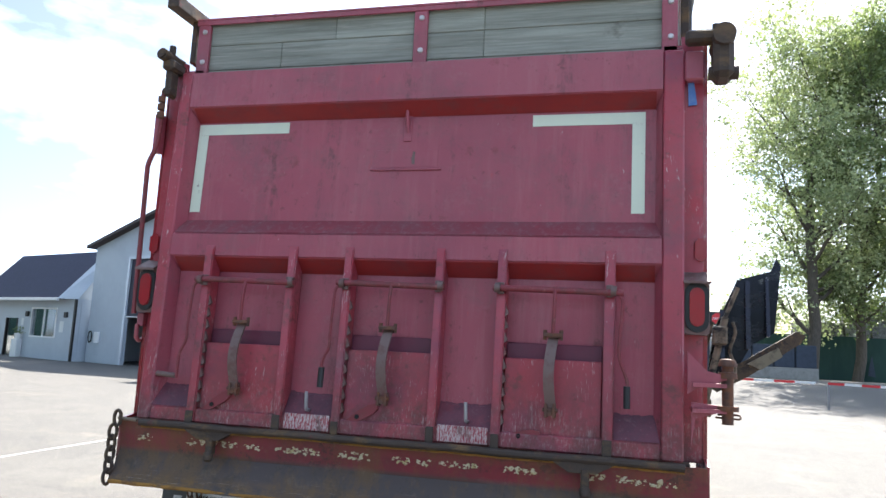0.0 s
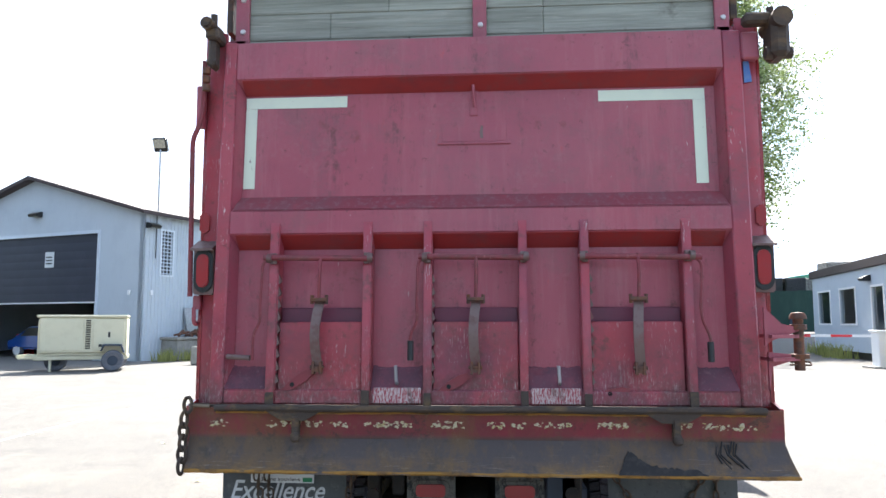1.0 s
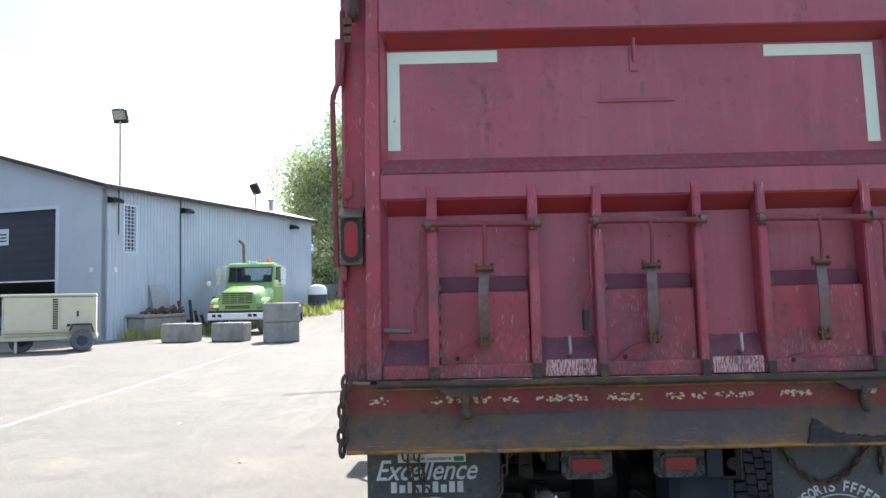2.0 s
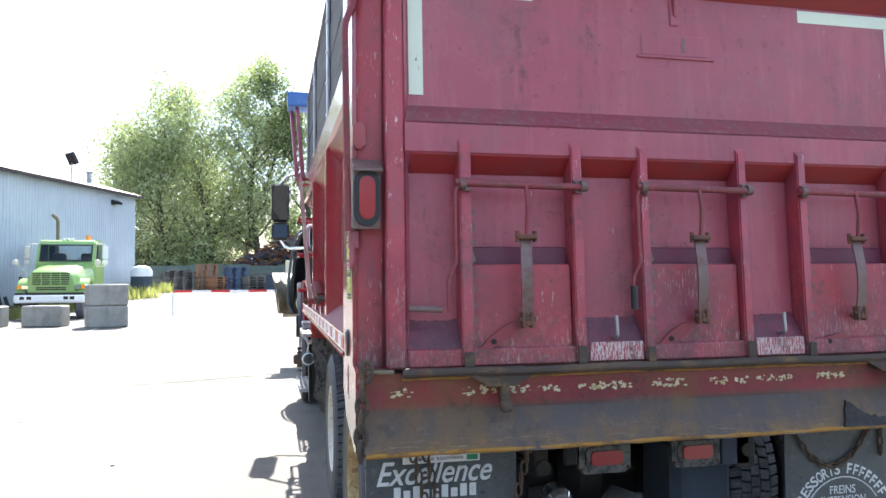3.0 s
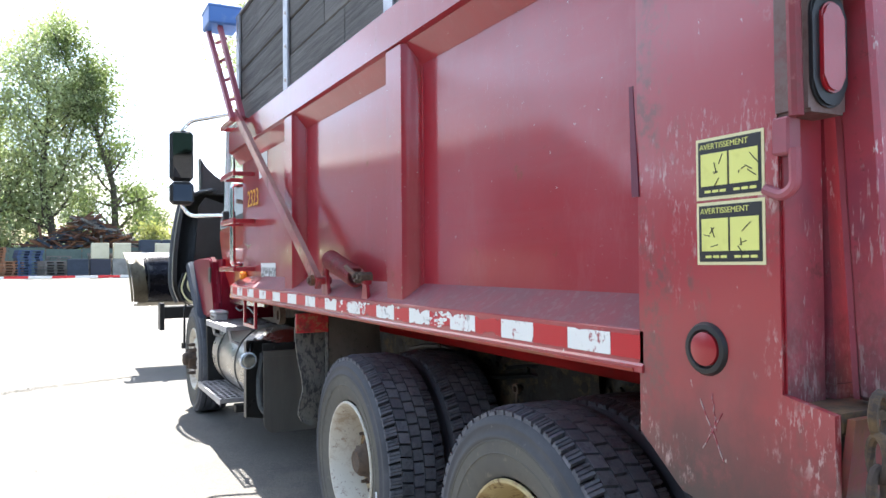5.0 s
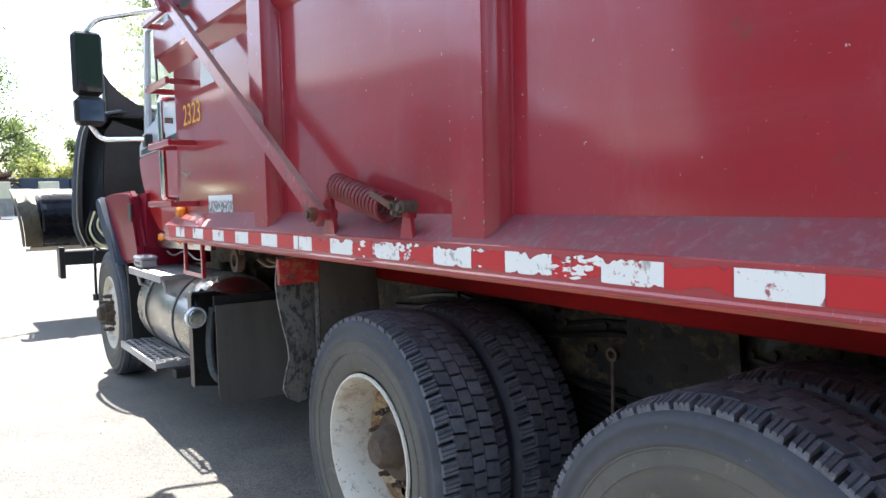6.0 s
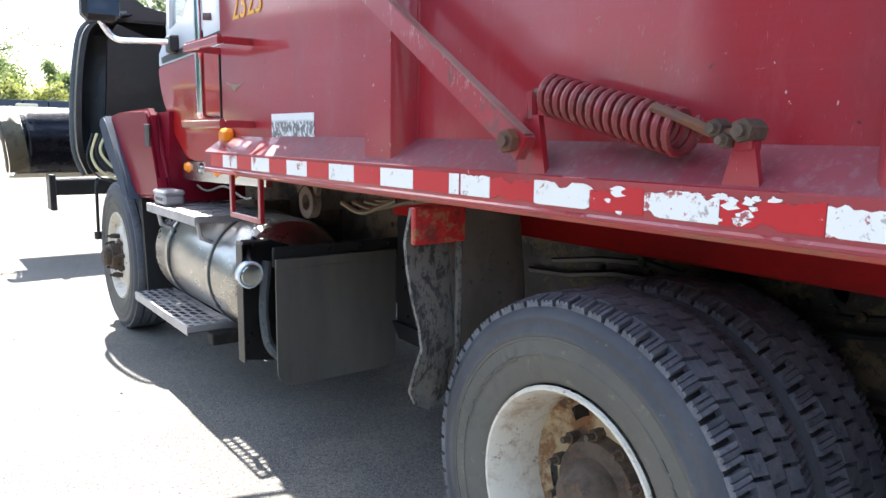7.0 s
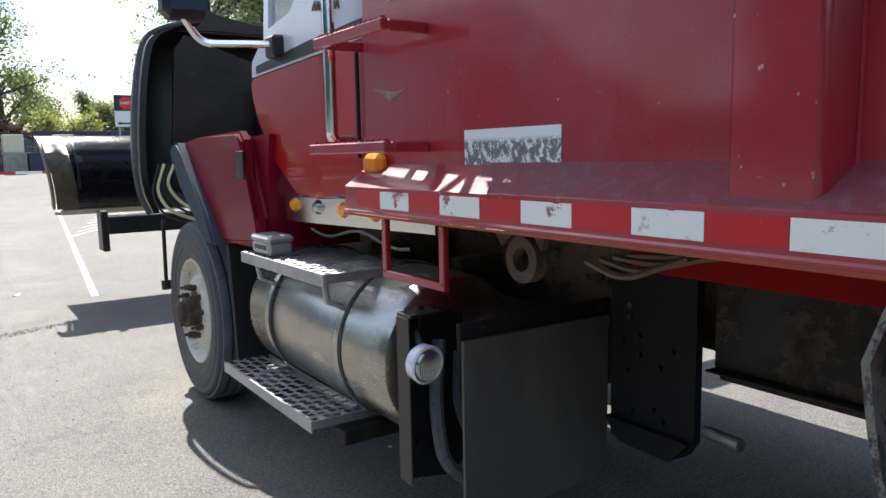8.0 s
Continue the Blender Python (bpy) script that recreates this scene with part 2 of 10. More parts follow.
m.layer(m.math("MULTIPLY", scuff, m.axis(2, 1.46, 1.2)), srgb(188, 166, 166), 0.5, 0.7)
m.layer(m.math("MULTIPLY", m.noise(2.9, 7, 0.75, 0.53, 0.60, (1, 1, 1.8)), m.noise(40, 5, 0.7, 0.46, 0.6)), srgb(160, 104, 110), 0.22, 0.6)
m.layer(m.math("MULTIPLY", m.noise(4.5, 6, 0.75, 0.55, 0.66, (2.2, 1, 0.35)), m.noise(24, 5, 0.7, 0.42, 0.6)), srgb(86, 58, 58), 0.6, 0.75)
m.bump(45, 0.14, 0.001).bump(2.6, 0.26, 0.012, 3)
M["gate"] = m.m
# gate steel rubbed down to primer
m = Mat("worn_gate_paint", srgb(146, 46, 60), 0.55)
m.layer(m.noise(1.6, 6, 0.65, 0.45, 0.7), srgb(122, 42, 60), 0.6)
m.layer(m.noise(110, 5, 0.75, 0.46, 0.53, (1.6, 1, 0.35)), srgb(188, 178, 174), 0.85, 0.7)
m.layer(m.noise(11, 6, 0.75, 0.54, 0.64), srgb(96, 62, 62), 0.7, 0.7)
m.layer(m.noise(17, 5, 0.7, 0.58, 0.66), srgb(84, 72, 70), 0.7, 0.7)
m.layer(m.noise(7, 5, 0.7, 0.62, 0.7), RUST, 0.5, 0.8)
m.bump(70, 0.2, 0.001)
M["worn"] = m.m
# stronger orange-red for the sloped undersides of the beams
m = Mat("underside_red_paint", srgb(138, 36, 36), 0.55)
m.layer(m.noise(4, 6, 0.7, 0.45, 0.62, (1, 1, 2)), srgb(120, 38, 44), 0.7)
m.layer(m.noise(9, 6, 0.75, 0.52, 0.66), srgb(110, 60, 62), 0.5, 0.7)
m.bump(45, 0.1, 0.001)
M["beamred"] = m.m
m = Mat("rusty_red_edge", srgb(150, 60, 40), 0.65)
m.layer(m.noise(9, 6, 0.75, 0.48, 0.6), srgb(120, 72, 44), 0.7)
m.layer(m.noise(3, 6, 0.7, 0.5, 0.65), srgb(150, 28, 34), 0.7)
M["rustedge"] = m.m
m = Mat("bare_scraped_patch", srgb(150, 138, 112), 0.6)
m.layer(m.noise(40, 5, 0.7, 0.46, 0.6), srgb(104, 62, 54), 0.8)
M["scraped"] = m.m
# bars and handles with the paint gone dark
m = Mat("darkened_rod_paint", srgb(124, 46, 54), 0.55)
m.layer(m.noise(9, 6, 0.75, 0.46, 0.62), srgb(98, 58, 56), 0.75, 0.7)
m.layer(m.noise(40, 5, 0.7, 0.58, 0.66), srgb(150, 96, 92), 0.6, 0.7)
m.bump(60, 0.25, 0.001)
M["rodpaint"] = m.m
m = Mat("chipped_post_paint", srgb(160, 60, 72), 0.45, coat=0.15)
m.layer(m.noise(1.6, 6, 0.65, 0.45, 0.7), srgb(132, 44, 62), 0.6)
m.layer(m.noise(2.3, 5, 0.6, 0.5, 0.62), srgb(104, 44, 68), 0.55, 0.4)
m.layer(m.noise(3, 5, 0.7, 0.5, 0.7), srgb(168, 34, 46), 0.5)
m.layer(m.math("MULTIPLY", m.noise(46, 5, 0.75, 0.60, 0.64, (1.6, 1, 0.3)), m.noise(5.0, 4, 0.6, 0.56, 0.62, (1, 1, 0.6))), WHITE_CHIP, 0.7, 0.7)
m.layer(m.noise(13, 5, 0.7, 0.66, 0.72), srgb(74, 50, 48), 0.5, 0.7)
m.layer(m.noise(2.6, 8, 0.78, 0.50, 0.64), srgb(112, 72, 76), 0.55, 0.65)
m.layer(m.math("MULTIPLY", m.math("MULTIPLY", m.noise(140, 4, 0.7, 0.55, 0.60, (1.2, 1, 0.2)), m.noise(6, 5, 0.7, 0.57, 0.64)), m.axis(2, 1.62, 1.22)), srgb(192, 172, 170), 0.65, 0.7)
m.layer(m.noise(16, 6, 0.8, 0.60, 0.67), srgb(92, 52, 52), 0.6, 0.75)
m.layer(m.math("MULTIPLY", m.axis(2, 1.30, 1.17), m.noise(6, 6, 0.75, 0.40, 0.62)), srgb(98, 74, 68), 0.65, 0.8)
scuff = m.math("MULTIPLY", m.noise(85, 5, 0.75, 0.52, 0.57, (1.6, 1, 0.2)), m.noise(4.2, 6, 0.7, 0.56, 0.62))
m.layer(m.math("MULTIPLY", scuff, m.axis(2, 1.6, 1.2)), srgb(190, 172, 170), 0.5, 0.7)
m.layer(m.math("MULTIPLY", m.noise(150, 3, 0.6, 0.58, 0.61, (1.4, 1, 0.12)), m.noise(5, 5, 0.7, 0.56, 0.62)), srgb(194, 170, 168), 0.55, 0.7)
m.layer(m.math("MULTIPLY", m.noise(3.7, 6, 0.75, 0.52, 0.62), m.noise(30, 5, 0.7, 0.42, 0.58)), srgb(92, 62, 58), 0.65, 0.75)
m.layer(m.math("MULTIPLY", m.axis(2, 1.58, 1.17), m.noise(4.5, 7, 0.8, 0.40, 0.58, (1, 1, 0.6))), srgb(72, 55, 53), 0.7, 0.8)
m.layer(m.math("MULTIPLY", m.axis(2, 1.36, 1.17), m.noise(60, 5, 0.75, 0.53, 0.60, (1.2, 1, 0.6))), srgb(160, 146, 142), 0.32, 0.8)
m.bump(70, 0.15, 0.001).bump(3.5, 0.3, 0.012, 3)
M["chipped"] = m.m
# the apron under the gate: red above, asphalt-stained dark and ochre below
m = Mat("tarred_apron", srgb(124, 40, 50), 0.55)
m.layer(m.noise(3, 6, 0.7, 0.45, 0.65, (0.7, 1, 1.5)), srgb(98, 46, 50), 0.7)
m.layer(m.math("MULTIPLY", m.axis(2, 1.10, 1.16), m.noise(5, 6, 0.75, 0.35, 0.6, (1, 1, 0.6))), srgb(110, 82, 46), 0.7, 0.75)
edge = m.math("ADD", m.axis(2, 1.055, 1.03), m.math("MULTIPLY", m.noise(9, 6, 0.75, 0.52, 0.75), 0.35))
tar = m.math("MULTIPLY", edge, m.noise(2.2, 6, 0.75, 0.12, 0.36))
m.layer(tar, srgb(68, 60, 57), 0.97, 0.6)
m.layer(m.noise(11, 6, 0.75, 0.56, 0.70, (0.4, 1, 2.4)), srgb(84, 70, 60), 0.45, 0.7)
m.layer(m.noise(2.1, 8, 0.8, 0.47, 0.58, (1.7, 1, 0.7)), srgb(108, 82, 46), 0.48, 0.8)
m.layer(m.noise(7, 8, 0.85, 0.53, 0.61), srgb(50, 44, 40), 0.65, 0.6)
m.layer(m.noise(19, 7, 0.85, 0.56, 0.62), srgb(118, 104, 84), 0.25, 0.8)
m.layer(m.math("MULTIPLY", m.axis(2, 0.965, 0.905), m.noise(5, 6, 0.75, 0.45, 0.62, (0.8, 1, 1.5))), srgb(132, 98, 46), 0.75, 0.75)
m.layer(m.math("MULTIPLY", m.noise(60, 4, 0.7, 0.60, 0.66, (0.12, 1, 2.4)), m.axis(2, 0.99, 0.92)), srgb(140, 128, 112), 0.5, 0.7)
m.bump(22, 0.35, 0.004).bump(90, 0.2, 0.001)
M["apron"] = m.m
m = Mat("cracked_tar", srgb(36, 33, 33), 0.8)
m.layer(m.noise(24, 6, 0.75, 0.48, 0.6), srgb(58, 52, 50), 0.7)
m.bump(30, 0.6, 0.004)
M["tarpatch"] = m.m
m = Mat("ochre_rust_lip", srgb(146, 104, 40), 0.75)
m.layer(m.noise(9, 6, 0.75, 0.48, 0.62), srgb(96, 68, 40), 0.8)
m.layer(m.noise(4, 6, 0.75, 0.58, 0.68), srgb(58, 52, 48), 0.8)
m.bump(50, 0.4, 0.002)
M["lip"] = m.m
# dust and tar lying on ledges
m = Mat("dusty_ledge", srgb(124, 44, 56), 0.6)
m.layer(m.noise(5, 6, 0.75, 0.42, 0.64), srgb(112, 78, 82), 0.75, 0.8)
m.layer(m.noise(40, 5, 0.7, 0.52, 0.64), srgb(136, 96, 98), 0.4)
m.layer(m.noise(14, 5, 0.7, 0.6, 0.7), srgb(150, 50, 60), 0.5)
m.bump(60, 0.3, 0.002)
M["ledge"] = m.m
m = Mat("dirty_dark_bar", srgb(62, 51, 44), 0.75)
m.layer(m.noise(6, 6, 0.75, 0.50, 0.64, (1, 1, 2)), srgb(116, 90, 54), 0.65)
m.layer(m.noise(3, 6, 0.7, 0.5, 0.7), srgb(80, 66, 56), 0.5)
m.layer(m.noise(12, 5, 0.7, 0.6, 0.7), srgb(110, 44, 48), 0.6)
m.bump(40, 0.4, 0.004)
M["bar"] = m.m
m = Mat("rusty_steel", srgb(92, 66, 56), 0.75, 0.2)
m.layer(m.noise(22, 6, 0.7, 0.45, 0.62), srgb(120, 74, 46), 0.8)
m.layer(m.noise(9, 5, 0.7, 0.56, 0.66), srgb(58, 48, 46), 0.8)
m.bump(80, 0.35, 0.001)
M["rust"] = m.m
m = Mat("worn_grey_steel", srgb(112, 92, 88), 0.55, 0.3)
m.layer(m.noise(18, 6, 0.7, 0.48, 0.62), srgb(98, 66, 60), 0.6, 0.7)
m.layer(m.noise(7, 5, 0.7, 0.56, 0.66), srgb(118, 42, 52), 0.55, 0.6)
m.bump(60, 0.2, 0.001)
M["steel"] = m.m
m = Mat("galvanized_steel", srgb(170, 170, 174), 0.42, 0.75)
m.layer(m.noise(8, 5, 0.6, 0.45, 0.65), srgb(140, 140, 146), 0.6, 0.5)
M["galv"] = m.m
m = Mat("brushed_aluminium", srgb(172, 170, 164), 0.27, 1.0)
m.layer(m.noise(3, 6, 0.7, 0.42, 0.68, (1, 0.6, 1)), srgb(134, 128, 120), 0.7, 0.32)
m.layer(m.noise(30, 5, 0.7, 0.55, 0.7, (1, 0.2, 1)), srgb(146, 136, 126), 0.45, 0.36)
m.bump(3, 0.05, 0.02, 2)
M["alu"] = m.m
M["polished"] = Mat("polished_sill", srgb(206, 204, 200), 0.22, 1.0).m
M["soot"] = Mat("sooty_black_iron", srgb(17, 16, 16), 0.75).bump(18, 0.4, 0.008).m
M["pipe"] = Mat("oily_brown_pipe", srgb(104, 92, 72), 0.55).m
M["chrome"] = Mat("chrome", srgb(226, 227, 229), 0.16, 1.0).m
# rubbers
m = Mat("tyre_sidewall_rubber", srgb(58, 61, 68), 0.6)
m.layer(m.noise(5, 6, 0.7, 0.46, 0.66), srgb(82, 84, 90), 0.7, 0.75)
m.layer(m.noise(50, 5, 0.7, 0.66, 0.70, (1, 0.4, 1)), srgb(122, 120, 116), 0.5)
dusty = m.math("MULTIPLY", m.radial(0.425, 0.405), m.math("ADD", m.noise(2.5, 6, 0.65, 0.30, 0.62), 0.45))
m.layer(dusty, srgb(98, 95, 87), 0.9, 0.88)
m.layer(m.math("MULTIPLY", m.radial(0.45, 0.40), m.noise(9, 6, 0.75, 0.54, 0.66)), srgb(78, 76, 72), 0.5)
m.layer(m.math("MULTIPLY", m.radial(0.43, 0.40), m.noise(24, 5, 0.7, 0.60, 0.68)), srgb(140, 132, 116), 0.35)
m.bump(50, 0.15, 0.001)
M["tyre"] = m.m
m = Mat("tyre_tread_rubber", srgb(84, 87, 96), 0.65)
m.layer(m.noise(9, 6, 0.7, 0.42, 0.64), srgb(112, 112, 116), 0.75, 0.8)
m.layer(m.noise(24, 6, 0.8, 0.52, 0.62), srgb(54, 55, 60), 0.6, 0.7)
m.layer(m.noise(70, 5, 0.75, 0.56, 0.64), srgb(128, 126, 122), 0.4, 0.85)
m.island(0.22)
m.bump(60, 0.5, 0.002).bump(14, 0.4, 0.006)
M["tread"] = m.m
# near-black rubber: shade between the tread blocks, put into the colour
M["grooveshade"] = Mat("shaded_tread_groove", srgb(24, 24, 26), 0.9).bump(60, 0.3, 0.002).m
m = Mat("black_rubber_sheet", srgb(62, 66, 70), 0.6)
m.layer(m.noise(1.8, 6, 0.7, 0.38, 0.65, (1, 1, 0.4)), srgb(92, 97, 98), 0.6, 0.75)
m.layer(m.noise(22, 6, 0.8, 0.56, 0.62), srgb(118, 120, 116), 0.35, 0.8)
m.layer(m.noise(35, 5, 0.7, 0.58, 0.68), srgb(30, 29, 29), 0.7)
m.bump(30, 0.15, 0.002)
M["rubber"] = m.m
m = Mat("muddy_rubber_sheet", srgb(96, 95, 92), 0.75)
m.layer(m.noise(3.5, 5, 0.7, 0.42, 0.62), srgb(118, 114, 105), 0.7)
m.layer(m.noise(30, 7, 0.85, 0.50, 0.55, (1, 1, 0.6)), srgb(40, 40, 44), 0.9)
m.layer(m.noise(9, 6, 0.8, 0.56, 0.60, (1, 1, 0.6)), srgb(40, 40, 44), 0.85)
m.bump(30, 0.5, 0.006)
M["muddy"] = m.m
# rims
m = Mat("rust_stained_white_rim", srgb(206, 200, 186), 0.5)
m.layer(m.noise(7, 6, 0.75, 0.52, 0.64), srgb(150, 120, 84), 0.6, 0.7)
m.layer(m.noise(26, 5, 0.75, 0.60, 0.66), RUST, 0.8, 0.8)
m.layer(m.noise(60, 4, 0.7, 0.64, 0.68), srgb(92, 62, 42), 0.7, 0.8)
m.bump(40, 0.15, 0.001)
M["rim"] = m.m
m = Mat("yellowed_rusty_rim", srgb(186, 168, 122), 0.6)
m.layer(m.noise(6, 6, 0.75, 0.48, 0.62), srgb(140, 104, 62), 0.7, 0.75)
m.layer(m.noise(20, 5, 0.75, 0.54, 0.62), srgb(96, 62, 36), 0.8, 0.8)
m.layer(m.noise(60, 4, 0.7, 0.64, 0.68), srgb(70, 50, 38), 0.7, 0.8)
m.bump(40, 0.2, 0.001)
M["oldrim"] = m.m
m = Mat("rusted_rim_disc", srgb(178, 158, 124), 0.6)
m.layer(m.noise(8, 6, 0.75, 0.46, 0.56), srgb(120, 74, 40), 0.85, 0.8)
m.layer(m.noise(5, 6, 0.75, 0.56, 0.62), srgb(70, 48, 40), 0.8, 0.8)
m.bump(40, 0.3, 0.002)
M["disc"] = m.m
m = Mat("muddy_hub_iron", srgb(92, 78, 66), 0.8, 0.15)
m.layer(m.noise(14, 6, 0.75, 0.45, 0.6), srgb(62, 52, 46), 0.8)
m.layer(m.noise(8, 6, 0.75, 0.58, 0.68), srgb(118, 84, 56), 0.7)
m.bump(40, 0.5, 0.004)
M["hub"] = m.m
m = Mat("greasy_black_iron", srgb(22, 20, 19), 0.6, 0.2)
m.layer(m.math("MULTIPLY", m.axis(2, 0.80, 0.94), m.noise(5, 6, 0.7, 0.42, 0.52, (0.6, 0.6, 1))), srgb(132, 116, 98), 0.8, 0.85)
m.layer(m.noise(9, 6, 0.75, 0.5, 0.62), srgb(60, 50, 42), 0.6, 0.8)
m.layer(m.noise(3.5, 6, 0.75, 0.56, 0.66), srgb(44, 36, 30), 0.7, 0.8)
m.bump(35, 0.5, 0.004)
M["iron"] = m.m
# frame rails: pale road dust over grease, rubbed off in patches
m = Mat("dusty_frame_rail", srgb(22, 20, 18), 0.65)
m.layer(m.noise(7, 7, 0.78, 0.50, 0.54, (0.7, 0.7, 1)), srgb(82, 72, 54), 0.9, 0.9)
m.layer(m.noise(19, 6, 0.8, 0.50, 0.56), srgb(44, 38, 31), 0.8, 0.9)
m.layer(m.noise(4.2, 5, 0.7, 0.54, 0.58), srgb(16, 15, 14), 0.95, 0.5)
m.bump(30, 0.6, 0.004)
M["railmud"] = m.m
m = Mat("smooth_black_rubber", srgb(76, 74, 71), 0.5)
m.layer(m.noise(2.0, 6, 0.7, 0.40, 0.66, (1.5, 1, 0.3)), srgb(108, 105, 97), 0.6, 0.6)
m.layer(m.noise(60, 5, 0.75, 0.64, 0.70, (1.2, 1, 0.4)), srgb(122, 118, 108), 0.4, 0.8)
m.bump(20, 0.08, 0.002)
M["flaprubber"] = m.m
# dust on the arm, its paleness also painting the sun on the upper face
m = Mat("dusty_sunlit_arm_top", srgb(150, 112, 104), 0.5)
m.layer(m.noise(7, 6, 0.75, 0.45, 0.62, (1, 0.4, 0.4)), srgb(118, 66, 62), 0.7, 0.6)
m.bump(40, 0.3, 0.002)
M["armdustlit"] = m.m
m = Mat("grey_guard_rubber", srgb(138, 134, 126), 0.75)
m.layer(m.noise(3.0, 6, 0.7, 0.42, 0.66, (1, 1, 0.4)), srgb(104, 101, 96), 0.7, 0.7)
m.layer(m.noise(40, 6, 0.8, 0.58, 0.64), srgb(40, 40, 42), 0.6)
M["guardrubber"] = m.m
m = Mat("rust_spotted_red_plate", srgb(164, 30, 32), 0.5)
m.layer(m.noise(26, 5, 0.7, 0.52, 0.58), srgb(142, 104, 70), 0.85, 0.8)
m.layer(m.noise(11, 5, 0.7, 0.55, 0.64), srgb(96, 42, 36), 0.7, 0.8)
m.bump(40, 0.3, 0.002)
M["spotted"] = m.m
m = Mat("black_paint", srgb(20, 20, 22), 0.38)
m.layer(m.noise(5, 6, 0.7, 0.5, 0.75), srgb(58, 56, 54), 0.4, 0.6)
M["black"] = m.m
m = Mat("black_plastic", srgb(26, 27, 30), 0.45)
m.layer(m.noise(8, 5, 0.6, 0.5, 0.8), srgb(50, 52, 56), 0.4)
M["plastic"] = m.m
m = Mat("faded_black_flare", srgb(70, 77, 88), 0.85, spec=0.15)
m.layer(m.noise(5, 5, 0.6, 0.45, 0.7), srgb(58, 64, 72), 0.6)
M["flare"] = m.m
m = Mat("dark_engine_bay", srgb(17, 16, 16), 0.42)
m.layer(m.noise(4, 6, 0.75, 0.5, 0.66), srgb(40, 36, 33), 0.6, 0.7)
m.bump(14, 0.5, 0.01)
M["bay"] = m.m
m = Mat("plow_steel_navy_black", srgb(36, 37, 46), 0.24, 0.7)
m.layer(m.noise(3, 6, 0.7, 0.48, 0.7, (1, 1, 2)), srgb(58, 56, 56), 0.6, 0.45)
m.layer(m.noise(6, 6, 0.75, 0.62, 0.68), srgb(128, 126, 122), 0.4, 0.4)
m.bump(2.5, 0.25, 0.02, 3)
M["plow"] = m.m
m = Mat("plow_edge", srgb(120, 112, 94), 0.55, 0.3)
m.layer(m.noise(9, 6, 0.75, 0.5, 0.62), srgb(86, 78, 66), 0.7)
M["plowedge"] = m.m
m = Mat("rusty_brown_edge", srgb(74, 60, 46), 0.7, 0.1)
m.layer(m.noise(7, 6, 0.75, 0.48, 0.6), srgb(30, 27, 25), 0.85)
m.layer(m.noise(22, 5, 0.7, 0.56, 0.64), srgb(120, 96, 64), 0.7)
m.bump(25, 0.4, 0.004)
M["edgebrown"] = m.m
# glossy cab enamel
m = Mat("cab_red_enamel", srgb(158, 16, 14), 0.3, coat=0.75, spec=0.15)
m.p.inputs["Coat Roughness"].default_value = 0.03
m.layer(m.noise(4, 5, 0.6, 0.5, 0.8), srgb(134, 24, 28), 0.4, 0.25)
M["cabred"] = m.m
m = Mat("cab_white_enamel", srgb(206, 214, 224), 0.14, coat=0.8)
m.layer(m.noise(3, 5, 0.6, 0.5, 0.8), srgb(180, 190, 204), 0.4, 0.25)
M["cabwhite"] = m.m
m = Mat("fender_magenta_red", srgb(118, 12, 34), 0.45, coat=0.15, spec=0.12)
m.layer(m.noise(5, 5, 0.6, 0.5, 0.8), srgb(104, 22, 40), 0.5, 0.45)
M["fender"] = m.m
# lamps and films
m = Mat("red_lens", srgb(150, 20, 32), 0.28, coat=0.4)
m.layer(m.noise(9, 6, 0.7, 0.45, 0.7), srgb(126, 40, 48), 0.5, 0.5)
m.bump(120, 0.15, 0.001)
M["lens"] = m.m
M["amber"] = Mat("amber_lens", srgb(244, 140, 20), 0.2, coat=0.3).m
m = Mat("reflective_white_tape", srgb(208, 216, 196), 0.5)
m.layer(m.noise(6, 4, 0.6, 0.5, 0.8), srgb(188, 198, 190), 0.6)
m.layer(m.noise(40, 3, 0.6, 0.72, 0.75), srgb(90, 50, 60), 0.8)
M["tape"] = m.m
m = Mat("torn_white_tape", srgb(226, 226, 222), 0.5)
m.layer(m.noise(28, 5, 0.7, 0.6, 0.66), srgb(120, 118, 112), 0.7)
m.layer(m.noise(9, 6, 0.75, 0.6, 0.63), srgb(150, 30, 40), 0.9)
M["tapew"] = m.m
m = Mat("conspicuity_red_tape", srgb(182, 22, 34), 0.4)
m.layer(m.noise(12, 6, 0.75, 0.66, 0.68), srgb(214, 206, 200), 0.85)
M["taper"] = m.m
m = Mat("tape_shreds", srgb(192, 180, 150), 0.6)
m.layer(m.noise(30, 5, 0.7, 0.50, 0.60), srgb(170, 152, 92), 0.85)
m.layer(m.noise(70, 5, 0.7, 0.58, 0.64), srgb(110, 66, 60), 0.8)
M["shred"] = m.m
m = Mat("sticker_yellow", srgb(216, 216, 122), 0.45)
m.layer(m.noise(20, 5, 0.6, 0.55, 0.75), srgb(190, 188, 96), 0.6)
M["yellow"] = m.m
# dark purple red: the shade inside slots, put into the colour
m = Mat("slot_shade_paint", srgb(96, 34, 56), 0.5)
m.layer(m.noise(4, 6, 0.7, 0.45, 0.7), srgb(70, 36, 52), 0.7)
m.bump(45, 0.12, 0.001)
M["slotshade"] = m.m
M["ink"] = Mat("sticker_black", srgb(34, 34, 36), 0.45).m
M["cream"] = Mat("sticker_cream", srgb(214, 206, 160), 0.5).m
M["amberpaint"] = Mat("amber_yellow_lettering", srgb(232, 176, 52), 0.45).m
m = Mat("white_lettering", srgb(202, 206, 208), 0.6)
m.layer(m.noise(30, 4, 0.7, 0.55, 0.68), srgb(130, 134, 136), 0.6)
M["letter"] = m.m
m = Mat("plate_white", srgb(214, 218, 220), 0.4)
